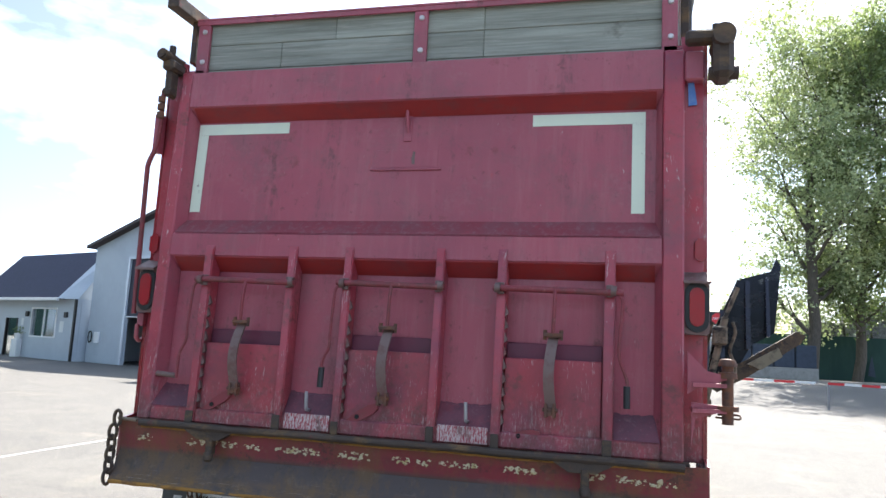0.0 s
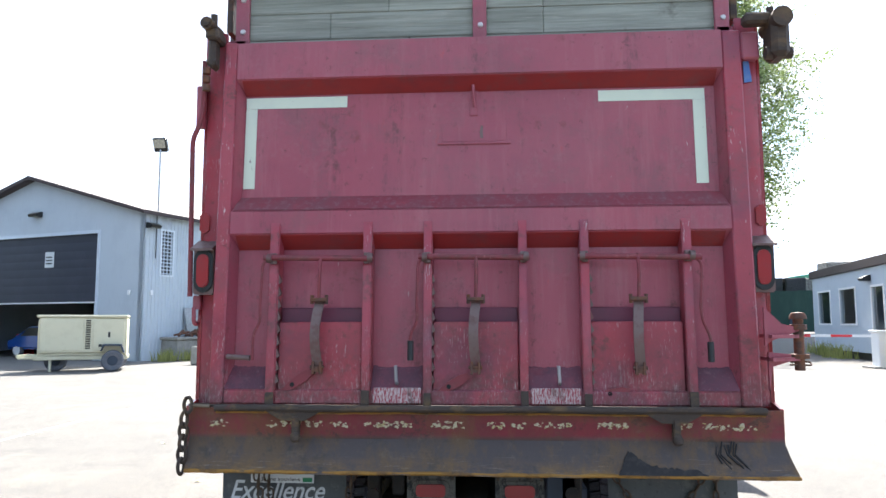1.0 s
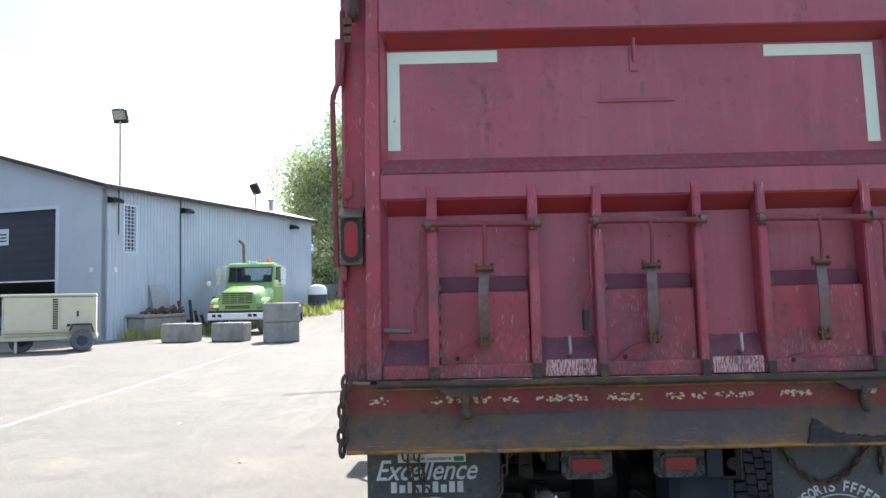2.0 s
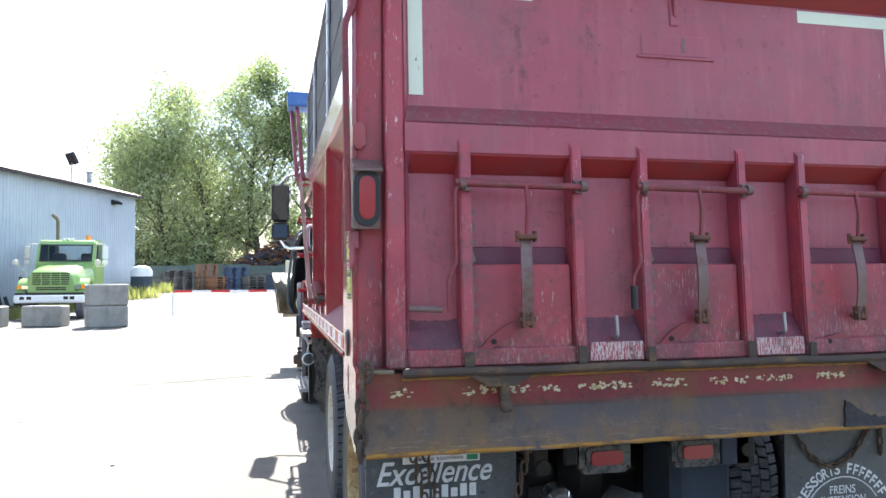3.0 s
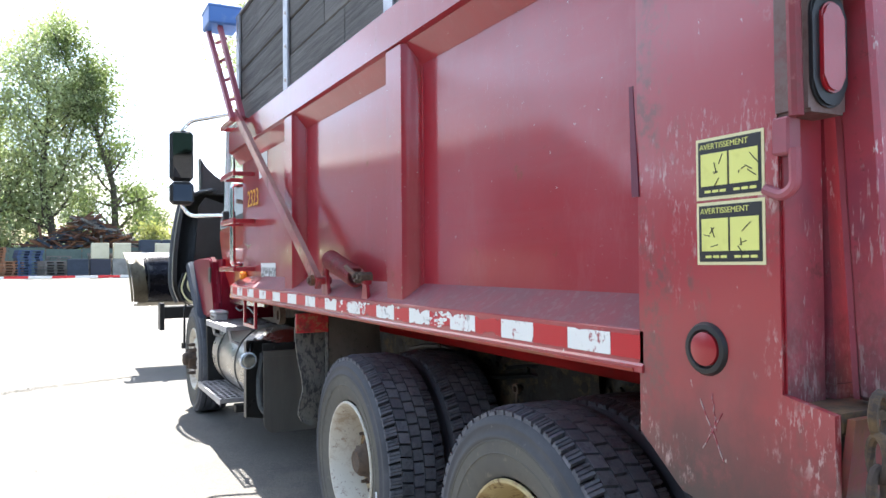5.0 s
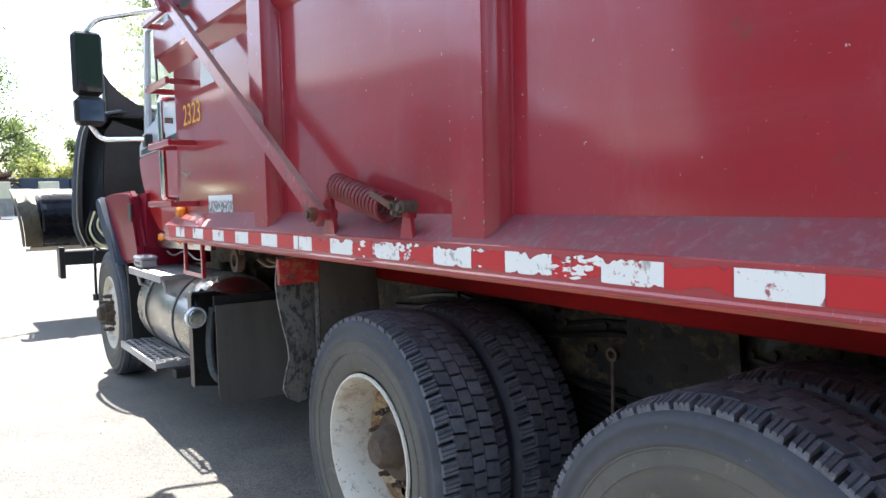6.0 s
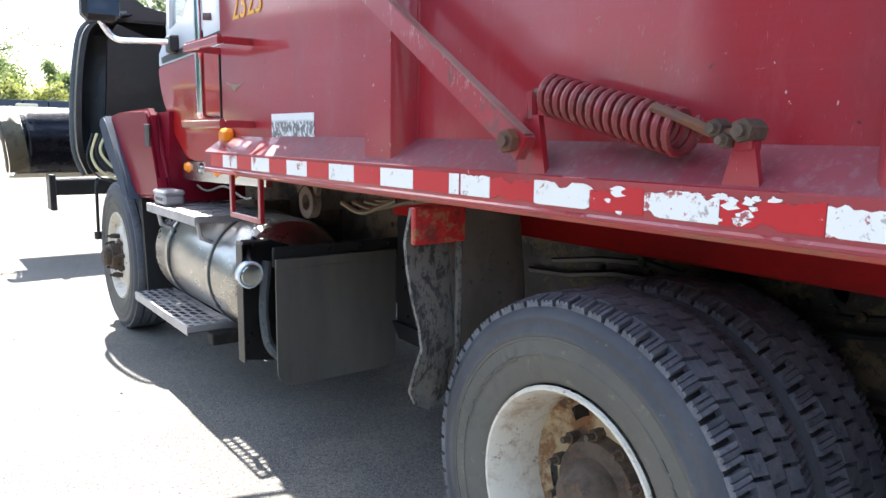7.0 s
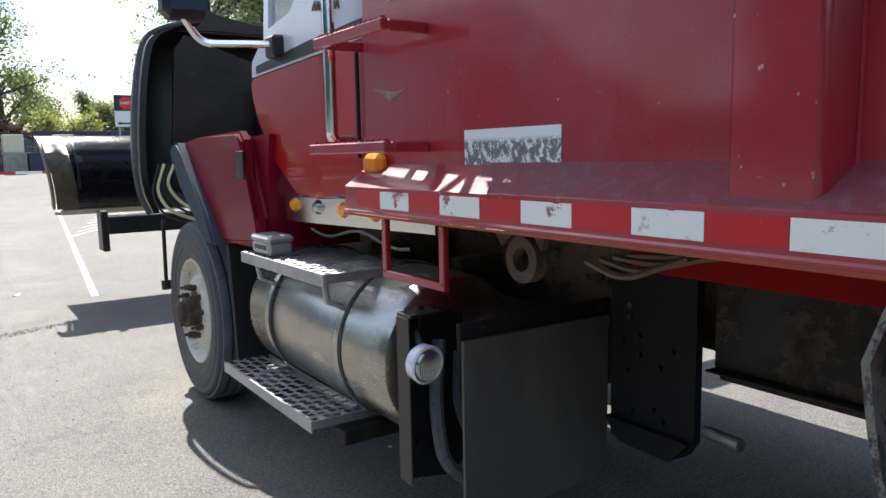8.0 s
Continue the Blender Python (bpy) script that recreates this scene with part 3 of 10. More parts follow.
m.layer(m.noise(20, 4, 0.6, 0.6, 0.75), srgb(170, 172, 172), 0.6)
M["plate"] = m.m
m = Mat("scribbled_white_plate", srgb(218, 222, 222), 0.5)
m.layer(m.math("MULTIPLY", m.noise(44, 5, 0.75, 0.45, 0.50, (1, 1, 0.8)), m.axis(2, 1.408, 1.395)), srgb(84, 84, 86), 0.92)
M["vin"] = m.m
M["clearlens"] = Mat("clear_ribbed_lens", srgb(168, 172, 168), 0.12, 0.85).m
m = Mat("sky_blue_paint", srgb(70, 112, 176), 0.45)
m.layer(m.noise(10, 5, 0.7, 0.55, 0.68), srgb(104, 132, 176), 0.6)
M["blue"] = m.m
M["nut"] = Mat("pale_bolt_head", srgb(196, 190, 188), 0.45, 0.5).m
# timber boards
for name, c1, c2, c3 in (("grey_green_board", (150, 153, 142), (112, 114, 104), (176, 174, 162)), ("dark_grey_board", (96, 94, 92), (58, 56, 56), (122, 120, 118))):
    m = Mat(name, srgb(*c1), 0.85)
    m.layer(m.noise(3.5, 8, 0.75, 0.42, 0.62, (0.35, 0.35, 9) if name[0] == "g" else (9, 0.35, 9)), srgb(*c2), 0.85)
    m.layer(m.noise(9, 6, 0.7, 0.56, 0.7, (0.3, 0.3, 6)), srgb(*c3), 0.6)
    m.layer(m.noise(2.2, 5, 0.7, 0.62, 0.68), srgb(66, 58, 50), 0.6)
    m.piece(0.16)
    m.bump(6, 0.5, 0.01, 8, (0.35, 0.35, 9))
    M[name] = m.m


def glass(name, tint=(0.6, 0.66, 0.68)):
    g = Mat(name, tint, 0.03)
    g.p.inputs["Transmission Weight"].default_value = 1.0
    g.p.inputs["IOR"].default_value = 1.45
    return g.m


M["glass"] = glass("window_glass", (0.75, 0.8, 0.8))
M["mirror"] = Mat("mirror_glass", (0.07, 0.073, 0.08), 0.03, 1.0).m


# ---- mesh helpers ----
HOME = {}


def thing(name, at, label, category, group="", kind=""):
    """A top-level thing: an Empty at its base."""
    ob = new(name)
    ob.location = at
    ob.empty_display_size = 0.2
    HOME[ob] = Vector(at)
    return tagged(ob, label, category, group, kind)


def finish(name, bm, mats, angle=35):
    me = bpy.data.meshes.new(name)
    bmesh.ops.recalc_face_normals(bm, faces=bm.faces)
    bm.to_mesh(me)
    bm.free()
    for mt in mats if isinstance(mats, (list, tuple)) else [mats]:
        me.materials.append(mt)
    me.polygons.foreach_set("use_smooth", [True] * len(me.polygons))
    me.set_sharp_from_angle(angle=radians(angle))
    return me


def part(name, bm, mat, parent, label="", angle=35):
    """Links a bmesh built in world metres as one mesh object under a thing or a part."""
    o = HOME[parent]
    bmesh.ops.translate(bm, verts=bm.verts, vec=-o)
    ob = new(name, finish(name, bm, mat, angle))
    ob.parent = parent
    HOME[ob] = o
    if label:
        ob["label"] = label
    return ob


def solid(name, bm, mat, label, category, group="", kind="", angle=35):
    """A top-level thing that is one mesh, built in world metres."""
    xs = [v.co for v in bm.verts]
    o = Vector((sum(c.x for c in xs) / len(xs), sum(c.y for c in xs) / len(xs), min(c.z for c in xs)))
    bmesh.ops.translate(bm, verts=bm.verts, vec=-o)
    ob = new(name, finish(name, bm, mat, angle))
    ob.location = o
    HOME[ob] = o
    return tagged(ob, label, category, group, kind)


def B():
    return bmesh.new()


def box(bm, a, b, bev=0.0, m=0, mat=None):
    """A box between two corners, its edges chamfered by bev; mat: a matrix laid over it."""
    lo = [min(p, q) for p, q in zip(a, b)]
    hi = [max(p, q) for p, q in zip(a, b)]
    bev = min(bev, 0.45 * min(h - l for l, h in zip(lo, hi)))
    def V(x, y, z):
        c = Vector((x, y, z))
        return bm.verts.new(mat @ c if mat else c)
    fs = []
    if bev <= 0:
        v = [V(*((lo, hi)[i >> 2 & 1][0], (lo, hi)[i >> 1 & 1][1], (lo, hi)[i & 1][2])) for i in range(8)]
        for q in ((0, 1, 3, 2), (4, 6, 7, 5), (0, 4, 5, 1), (2, 3, 7, 6), (0, 2, 6, 4), (1, 5, 7, 3)):
            fs.append(bm.faces.new([v[i] for i in q]))
    else:
        v = {}
        for i in range(8):
            s = (i >> 2 & 1, i >> 1 & 1, i & 1)
            for k in range(3):
                c = [(hi[j] - (0 if j == k else bev)) if s[j] else (lo[j] + (0 if j == k else bev)) for j in range(3)]
                v[s, k] = V(*c)
        for k in range(3):
            i, j = [n for n in range(3) if n != k]
            for e in (0, 1):
                def S(p, q):
                    s = [0, 0, 0]
                    s[k], s[i], s[j] = e, p, q
                    return tuple(s)
                fs.append(bm.faces.new([v[S(0, 0), k], v[S(1, 0), k], v[S(1, 1), k], v[S(0, 1), k]]))
        for k in range(3):
            i, j = [n for n in range(3) if n != k]
            for p in (0, 1):
                for q in (0, 1):
                    def S(e):
                        s = [0, 0, 0]
                        s[k], s[i], s[j] = e, p, q
                        return tuple(s)
                    fs.append(bm.faces.new([v[S(0), i], v[S(1), i], v[S(1), j], v[S(0), j]]))
        for n in range(8):
            s = (n >> 2 & 1, n >> 1 & 1, n & 1)
            fs.append(bm.faces.new([v[s, 0], v[s, 1], v[s, 2]]))
    for f in fs:
        f.material_index = m
    return bm


def slab(bm, pts, axis, a, b, m=0):
    """A flat outline extruded along an axis from a to b. pts: pairs on the two other axes, in order."""
    k = "xyz".index(axis)
    i, j = [n for n in range(3) if n != k]
    rows = []
    for d in (a, b):
        row = []
        for p, q in pts:
            c = [0, 0, 0]
            c[k], c[i], c[j] = d, p, q
            row.append(bm.verts.new(c))
        rows.append(row)
    n = len(pts)
    fs = [bm.faces.new(rows[0]), bm.faces.new(rows[1][::-1])]
    fs += [bm.faces.new([rows[0][i], rows[1][i], rows[1][(i + 1) % n], rows[0][(i + 1) % n]]) for i in range(n)]
    for f in fs:
        f.material_index = m
    return bm


def basis(d):
    d = Vector(d).normalized()
    u = d.orthogonal().normalized()
    return d, u, d.cross(u)


def rod(bm, a, b, r, n=12, r2=None, m=0, caps=True):
    a, b = Vector(a), Vector(b)
    d, u, w = basis(b - a)
    r2 = r if r2 is None else r2
    rows = [[bm.verts.new(p + q * (u * math.cos(2 * math.pi * i / n) + w * math.sin(2 * math.pi * i / n))) for i in range(n)] for p, q in ((a, r), (b, r2))]
    fs = [bm.faces.new([rows[0][i], rows[0][(i + 1) % n], rows[1][(i + 1) % n], rows[1][i]]) for i in range(n)]
    if caps:
        fs += [bm.faces.new(rows[0][::-1]), bm.faces.new(rows[1])]
    for f in fs:
        f.material_index = m
    return bm


def sweep(bm, pts, r, n=8, m=0, closed=False):
    """A round bar along a line of points; r may be a list."""
    pts = [Vector(p) for p in pts]
    k = len(pts)
    rr = r if isinstance(r, (list, tuple)) else [r] * k
    u = None
    rows = []
    for i, p in enumerate(pts):
        a = pts[i - 1] if i or closed else p
        b = pts[(i + 1) % k] if i < k - 1 or closed else p
        d = (b - a).normalized()
        u = d.orthogonal().normalized() if u is None else (u - d * u.dot(d)).normalized()
        w = d.cross(u)
        rows.append([bm.verts.new(p + rr[i] * (u * math.cos(2 * math.pi * j / n) + w * math.sin(2 * math.pi * j / n))) for j in range(n)])
    fs = []
    for i in range(k if closed else k - 1):
        a, b = rows[i], rows[(i + 1) % k]
        fs += [bm.faces.new([a[j], a[(j + 1) % n], b[(j + 1) % n], b[j]]) for j in range(n)]
    if not closed:
        fs += [bm.faces.new(rows[0][::-1]), bm.faces.new(rows[-1])]
    for f in fs:
        f.material_index = m
    return bm


def lathe(bm, prof, at, axis, n=32, m=0, closed=False):
    """Turns a profile of (radius, distance along the axis) round an axis."""
    d, u, w = basis(axis)
    at = Vector(at)
    rows = []
    for r, h in prof:
        if r < 1e-6:
            rows.append([bm.verts.new(at + d * h)] * n)
        else:
            rows.append([bm.verts.new(at + d * h + r * (u * math.cos(2 * math.pi * i / n) + w * math.sin(2 * math.pi * i / n))) for i in range(n)])
    k = len(rows)
    for a in range(k if closed else k - 1):
        p, q = rows[a], rows[(a + 1) % k]
        for i in range(n):
            vs = [p[i], p[(i + 1) % n], q[(i + 1) % n], q[i]]
            vs = [v for c, v in enumerate(vs) if v not in vs[:c]]
            if len(vs) > 2:
                bm.faces.new(vs).material_index = m
    return bm


def bent(pts, r=0.05, n=5):
    """Rounds the corners of a line of points."""
    pts = [Vector(p) for p in pts]
    res = [pts[0]]
    for a, b, c in zip(pts, pts[1:], pts[2:]):
        k = min(r, 0.45 * (a - b).length, 0.45 * (c - b).length)
        p, q = b + (a - b).normalized() * k, b + (c - b).normalized() * k
        res += [(1 - t) ** 2 * p + 2 * t * (1 - t) * b + t * t * q for t in [i / n for i in range(n + 1)]]
    return res + [pts[-1]]


def letters(text, size, mat, parent, m, name="lettering", label="", depth=0.001):
    """Raised lettering in the built-in font; m places its lower left corner."""
    cu = bpy.data.curves.new(name, "FONT")
    cu.body, cu.size, cu.extrude = text, size, depth
    tmp = bpy.data.objects.new(name, cu)
    me = bpy.data.meshes.new_from_object(tmp)
    bpy.data.objects.remove(tmp)
    bpy.data.curves.remove(cu)
    me.materials.append(mat)
    ob = new(name, me)
    ob.parent = parent
    ob.matrix_basis = Matrix.Translation(-HOME[parent]) @ m
    HOME[ob] = HOME[parent]
    if label:
        ob["label"] = label
    return ob

# ---- ground ----
m = Mat("sun_bleached_asphalt", srgb(93, 90, 86), 0.9)
m.layer(m.noise(0.25, 6, 0.65, 0.4, 0.62), srgb(106, 102, 96), 0.7)
m.layer(m.noise(1.6, 6, 0.7, 0.50, 0.66), srgb(80, 78, 76), 0.6)
m.layer(m.noise(0.6, 7, 0.75, 0.56, 0.64), srgb(126, 119, 106), 0.6)
m.layer(m.noise(5.5, 8, 0.85, 0.53, 0.62), srgb(118, 112, 102), 0.4)
m.layer(m.noise(55, 4, 0.7, 0.5, 0.62), srgb(67, 66, 66), 0.75)
m.layer(m.noise(22, 6, 0.8, 0.53, 0.60), srgb(70, 68, 66), 0.5)
m.layer(m.noise(14, 7, 0.85, 0.56, 0.62), srgb(126, 119, 106), 0.45)
m.layer(m.noise(150, 2, 0.6, 0.57, 0.66), srgb(166, 160, 150), 0.85)
m.layer(m.math("MULTIPLY", m.noise(80, 3, 0.7, 0.58, 0.61), m.noise(0.8, 6, 0.75, 0.34, 0.52)), srgb(40, 38, 36), 0.9)
m.layer(m.noise(0.9, 7, 0.8, 0.60, 0.64), srgb(71, 69, 66), 0.4)
m.layer(m.noise(0.5, 8, 0.8, 0.57, 0.63, (2.6, 0.3, 1)), srgb(124, 120, 112), 0.3)
m.bump(120, 0.6, 0.004).bump(2, 0.3, 0.02)
M["asphalt"] = m.m
m = Mat("worn_road_paint", srgb(214, 210, 198), 0.8)
m.layer(m.noise(4, 7, 0.8, 0.38, 0.54), srgb(124, 121, 116), 0.9)
M["roadpaint"] = m.m
def gz(y):
    """Height of the yard: level, then a gentle rise to the stacks at its end."""
    t = min(1.0, max(0.0, (y - 34.0) / 12.0))
    return 0.85 * t * t * (3 - 2 * t)


bm = B()
xs = [-900, -300, -120, -60, -30, -15, -8, -4, 0, 4, 8, 15, 30, 60, 120, 300, 900]
ys = [-400, -120, -40, -10, 0, 5, 10, 15, 20, 30, 34, 35.5, 37, 38.5, 40, 41.5, 43, 44.5, 46, 48, 70, 120, 300, 900]
vs = [[bm.verts.new((x, y, gz(y))) for x in xs] for y in ys]
for j in range(len(ys) - 1):
    for i in range(len(xs) - 1):
        bm.faces.new([vs[j][i], vs[j][i + 1], vs[j + 1][i + 1], vs[j + 1][i]])
solid("ground", bm, M["asphalt"], "pale sun-bleached asphalt of a wide truck yard", "ground", kind="structure")


def stripe(a, b, w):
    a, b = Vector((*a, 0)), Vector((*b, 0))
    d = (b - a).normalized()
    s = Vector((-d.y, d.x, 0)) * w / 2
    bm = B()
    lo = [bm.verts.new(p + Vector((0, 0, 0.004))) for p in (a - s, b - s, b + s, a + s)]
    bm.faces.new(lo)
    return solid("road_marking", bm, M["roadpaint"], "worn white line painted on the asphalt", "road marking", "lines on the yard", "structure")


# ---- the dump truck ----
XL, CX = -2.185, -0.91
truck = thing("dump_truck", (CX, 6.5, 0), "weathered red tandem dump truck with tipped hood, parked on asphalt", "dump truck")
LEAN_Y = 0.05


def gy(bm):
    """Leans the gate's pieces with its slight slope."""
    for v in bm.verts:
        v.co.y += LEAN_Y * (v.co.z - 1.83)
    return bm


FY, SY = 3.148, 3.218  # faces of the gate's frame and of its sheet
GL, GR = -2.075, 0.32
# tailgate: skin, then frame pieces over it
bm = B()
box(bm, (GL + 0.01, SY, 1.18), (GR - 0.01, SY + 0.012, 2.86))
gate = part("tailgate", gy(bm), M["gate"], truck, "dented red steel tailgate with a raised frame")
def frame_member(x0, x1, z0, z1, name, mat="gate", bev=0.008):
    bm = B()
    box(bm, (x0, FY, z0), (x1, SY - 0.001, z1), bev)
    return part(name, gy(bm), M[mat], gate)
frame_member(GL, -2.01, 1.18, 2.87, "gate_stile", "chipped")
frame_member(0.235, GR, 1.18, 2.86, "gate_stile", "chipped")
bm = B()
slab(bm, [(FY, 2.685), (SY - 0.001, 2.625), (SY - 0.001, 2.862), (FY, 2.862)], "x", -2.009, 0.234)
part("gate_top_beam", gy(bm), M["gate"], gate)
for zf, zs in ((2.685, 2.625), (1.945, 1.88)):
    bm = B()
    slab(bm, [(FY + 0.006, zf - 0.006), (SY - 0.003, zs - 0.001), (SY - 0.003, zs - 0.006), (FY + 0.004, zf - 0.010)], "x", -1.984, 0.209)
    part("beam_underside", gy(bm), M["beamred"], gate, "brighter orange-red paint under the beam")
frame_member(GR + 0.001, 0.40, 2.72, 2.85, "gate_horn")
# middle rail with a sloped, dirt-covered upper side
bm = B()
slab(bm, [(FY, 1.945), (SY - 0.001, 1.88), (SY - 0.001, 2.115), (FY, 2.045)], "x", -2.009, 0.234)
part("gate_middle_rail", gy(bm), M["gate"], gate)
bm = B()
slab(bm, [(FY + 0.002, 2.052), (SY - 0.003, 2.120), (SY - 0.003, 2.124), (FY + 0.002, 2.055)], "x", -2.0, 0.225)
part("ledge_dirt", gy(bm), M["ledge"], gate, "dust lying on the rail")
frame_member(-2.009, 0.234, 1.18, 1.246, "gate_bottom_rail", "chipped")
# side fillets of the recesses
for x0, x1 in ((-2.008, -1.985), (0.21, 0.233)):
    bm = B()
    xa, xb = (x0, x1) if x0 < -1 else (x1, x0)
    slab(bm, [(xa, FY + 0.006), (xb, SY - 0.002), (xa, SY - 0.002)], "z", 1.25, 2.68)
    part("recess_fillet", gy(bm), M["gate"], gate)
# upright posts between the grain doors
POSTS = [(-1.816, -1.772), (-1.389, -1.348), (-1.116, -1.078), (-0.695, -0.658), (-0.426, -0.387), (0.014, 0.055)]
for k, (x0, x1) in enumerate(POSTS):
    bm = B()
    slab(bm, [(FY - 0.012, 1.19), (SY - 0.002, 1.19), (SY - 0.002, 2.0), (FY + 0.004, 2.0), (FY - 0.012, 1.97)], "x", x0, x1)
    bmesh.ops.bevel(bm, geom=[e for e in bm.edges if abs(e.calc_length() - 0.78) < 0.03], offset=0.005, segments=2, affect="EDGES")
    part("gate_post", gy(bm), M["chipped"], gate)
    if k % 2 == 0:
        bm = B()
        for i in range(9):
            z = 1.27 + i * 0.055
            slab(bm, [(x1 + 0.001, z), (x1 + 0.014, z + 0.012), (x1 + 0.001, z + 0.045)], "y", FY - 0.004, FY + 0.012)
        part("ratchet_teeth", gy(bm), M["steel"], gate)
        bm = B()
        box(bm, (x0 + 0.004, FY - 0.022, 1.175), (x1 - 0.002, FY - 0.013, 1.235), 0.003)
        part("post_shoe", gy(bm), M["bar"], gate)
    else:
        bm = B()
        box(bm, (x0 + 0.002, FY - 0.022, 1.175), (x1 - 0.002, FY - 0.013, 1.245), 0.003)
        part("post_shoe", gy(bm), M["bar"], gate)
# rubbed lower strips between the doors
for x0, x1 in ((-1.335, -1.125), (-0.648, -0.436)):
    bm = B()
    box(bm, (x0, FY - 0.008, 1.188), (x1, FY - 0.001, 1.256), 0.003)
    part("rubbed_strip", gy(bm), M["worn"], gate, "strip scratched down to white primer")
# three small grain doors with their linkage
for k, (a, b) in enumerate(((0, 1), (2, 3), (4, 5))):
    x0, x1 = POSTS[a][1], POSTS[b][0]
    bm = B()
    box(bm, (x0 + 0.004, FY + 0.018, 1.19), (x1 - 0.004, FY + 0.034, 1.542), 0.004)
    door = part("grain_door", gy(bm), M["chipped"], gate, "scuffed red sliding door")
    # dark strip that paints the shade of the recess behind the door
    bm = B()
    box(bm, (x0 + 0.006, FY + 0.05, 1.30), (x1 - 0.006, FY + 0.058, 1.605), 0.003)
    part("door_guide", gy(bm), M["slotshade"], gate, "guide behind the door, recess shade in its colour")
    cx = (x0 + x1) / 2
    ry = FY - 0.028
    bm = B()
    if k < 2:
        rod(bm, (POSTS[a][0] - 0.02, ry, 1.83), (POSTS[b][1] + 0.012, ry, 1.822), 0.0135)
    else:
        rod(bm, (POSTS[a][0] - 0.012, ry, 1.826), (POSTS[b][1] + 0.035, ry, 1.818), 0.0135)
    part("cross_rod", gy(bm), M["rodpaint"], gate)
    for xx, pp in ((POSTS[a][0] - 0.004, a), (POSTS[b][1] - 0.016, b)):
        bm = B()
        rod(bm, (xx, ry, 1.827), (xx + 0.022, ry, 1.826), 0.021, 12)
        box(bm, (POSTS[pp][0] + 0.006, ry, 1.80), (POSTS[pp][1] - 0.006, FY - 0.013, 1.85), 0.003)
        part("rod_collar", gy(bm), M["steel"], gate)
    bm = B()
    sweep(bm, bent([(cx + 0.005, ry - 0.004, 1.835), (cx + 0.006, ry - 0.02, 1.75), (cx + 0.002, ry - 0.01, 1.64)], 0.03), 0.008)
    part("lever", gy(bm), M["rodpaint"], gate)
    bm = B()
    box(bm, (cx - 0.035, ry - 0.02, 1.63), (cx + 0.04, ry + 0.012, 1.648), 0.004)
    for dx in (-0.03, 0.035):
        rod(bm, (cx + dx, ry, 1.62), (cx + dx, ry, 1.66), 0.008)
    part("clevis", gy(bm), M["rust"], gate)
    # bowed flat strap down to the door
    bm = B()
    prof = []
    for i in range(11):
        t = i / 10
        prof.append((cx + 0.004 - 0.012 * math.sin(math.pi * t), ry + 0.004 - 0.035 * math.sin(math.pi * t), 1.632 - 0.29 * t))
    for s in (0,):
        rows = [[bm.verts.new((x + dx, y + dy, z)) for dx, dy in ((-0.021, 0), (0.021, 0), (0.021, 0.008), (-0.021, 0.008))] for x, y, z in prof]
        for p, q in zip(rows, rows[1:]):
            for i in range(4):
                bm.faces.new([p[i], p[(i + 1) % 4], q[(i + 1) % 4], q[i]])
        bm.faces.new(rows[0][::-1]), bm.faces.new(rows[-1])
    strap = part("lever_strap", gy(bm), M["steel"], gate, "bowed grey steel strap")
    bm = B()
    for dx in (-0.016, 0.016):
        box(bm, (cx + dx - 0.006, ry - 0.012, 1.315), (cx + dx + 0.006, ry + 0.02, 1.37), 0.002)
    rod(bm, (cx - 0.03, ry, 1.345), (cx + 0.03, ry, 1.345), 0.008)
    rod(bm, (cx, FY + 0.018, 1.332), (cx, ry - 0.012, 1.332), 0.01)
    part("clevis", gy(bm), M["rust"], gate)
    # small latch arm at the foot of the door
    bm = B()
    a0, b0 = Vector((x0 + 0.012, FY + 0.004, 1.225)), Vector((x0 + 0.16, FY + 0.004, 1.225 + (0.1, 0.085, 0.02)[k]))
    d = (b0 - a0).normalized()
    n = Vector((-d.z, 0, d.x)) * 0.0095
    for s0, s1, w0, w1 in ((a0, b0, 0.5, 1.2),):
        rows = [[bm.verts.new(p + n * w * sg + Vector((0, dy, 0))) for sg, dy in ((-1, 0), (1, 0), (1, 0.012), (-1, 0.012))] for p, w in ((s0, w0), (s0.lerp(s1, 0.45), 2.1), (s0.lerp(s1, 0.8), 2.3), (s1, w1))]
        for p, q in zip(rows, rows[1:]):
            for i in range(4):
                bm.faces.new([p[i], p[(i + 1) % 4], q[(i + 1) % 4], q[i]])
        bm.faces.new(rows[0][::-1]), bm.faces.new(rows[-1])
    part("latch_arm", gy(bm), M["rodpaint"], gate, "scuffed flat latch arm")
    bm = B()
    c = a0.lerp(b0, 0.42)
    rod(bm, c + Vector((0, -0.004, 0)), c + Vector((0, 0.002, 0)), 0.010, 10)
    part("latch_bolt", gy(bm), M["soot"], gate)
    # crank handle beside the door
    if k < 2:
        hx = POSTS[a][0] - 0.018
        pts = [(hx + 0.02, ry, 1.832), (hx - 0.005, ry - 0.004, 1.80), (hx - 0.008, ry - 0.012, 1.60), (hx - 0.004, ry - 0.01, 1.545), (hx - 0.036, ry - 0.008, 1.49), (hx - 0.034, ry - 0.008, 1.375)]
    else:
        hx = POSTS[b][1] + 0.03
        pts = [(hx - 0.02, ry, 1.818), (hx + 0.002, ry - 0.004, 1.79), (hx - 0.012, ry - 0.012, 1.59), (hx - 0.006, ry - 0.01, 1.545), (hx + 0.026, ry - 0.008, 1.47), (hx + 0.022, ry - 0.008, 1.37)]
    bm = B()
    sweep(bm, bent(pts, 0.03), 0.0066)
    part("crank_handle", gy(bm), M["rodpaint"], gate)
    if k:
        bm = B()
        rod(bm, pts[-1], Vector(pts[-1]) + Vector((0, 0, 0.085)), 0.0135)
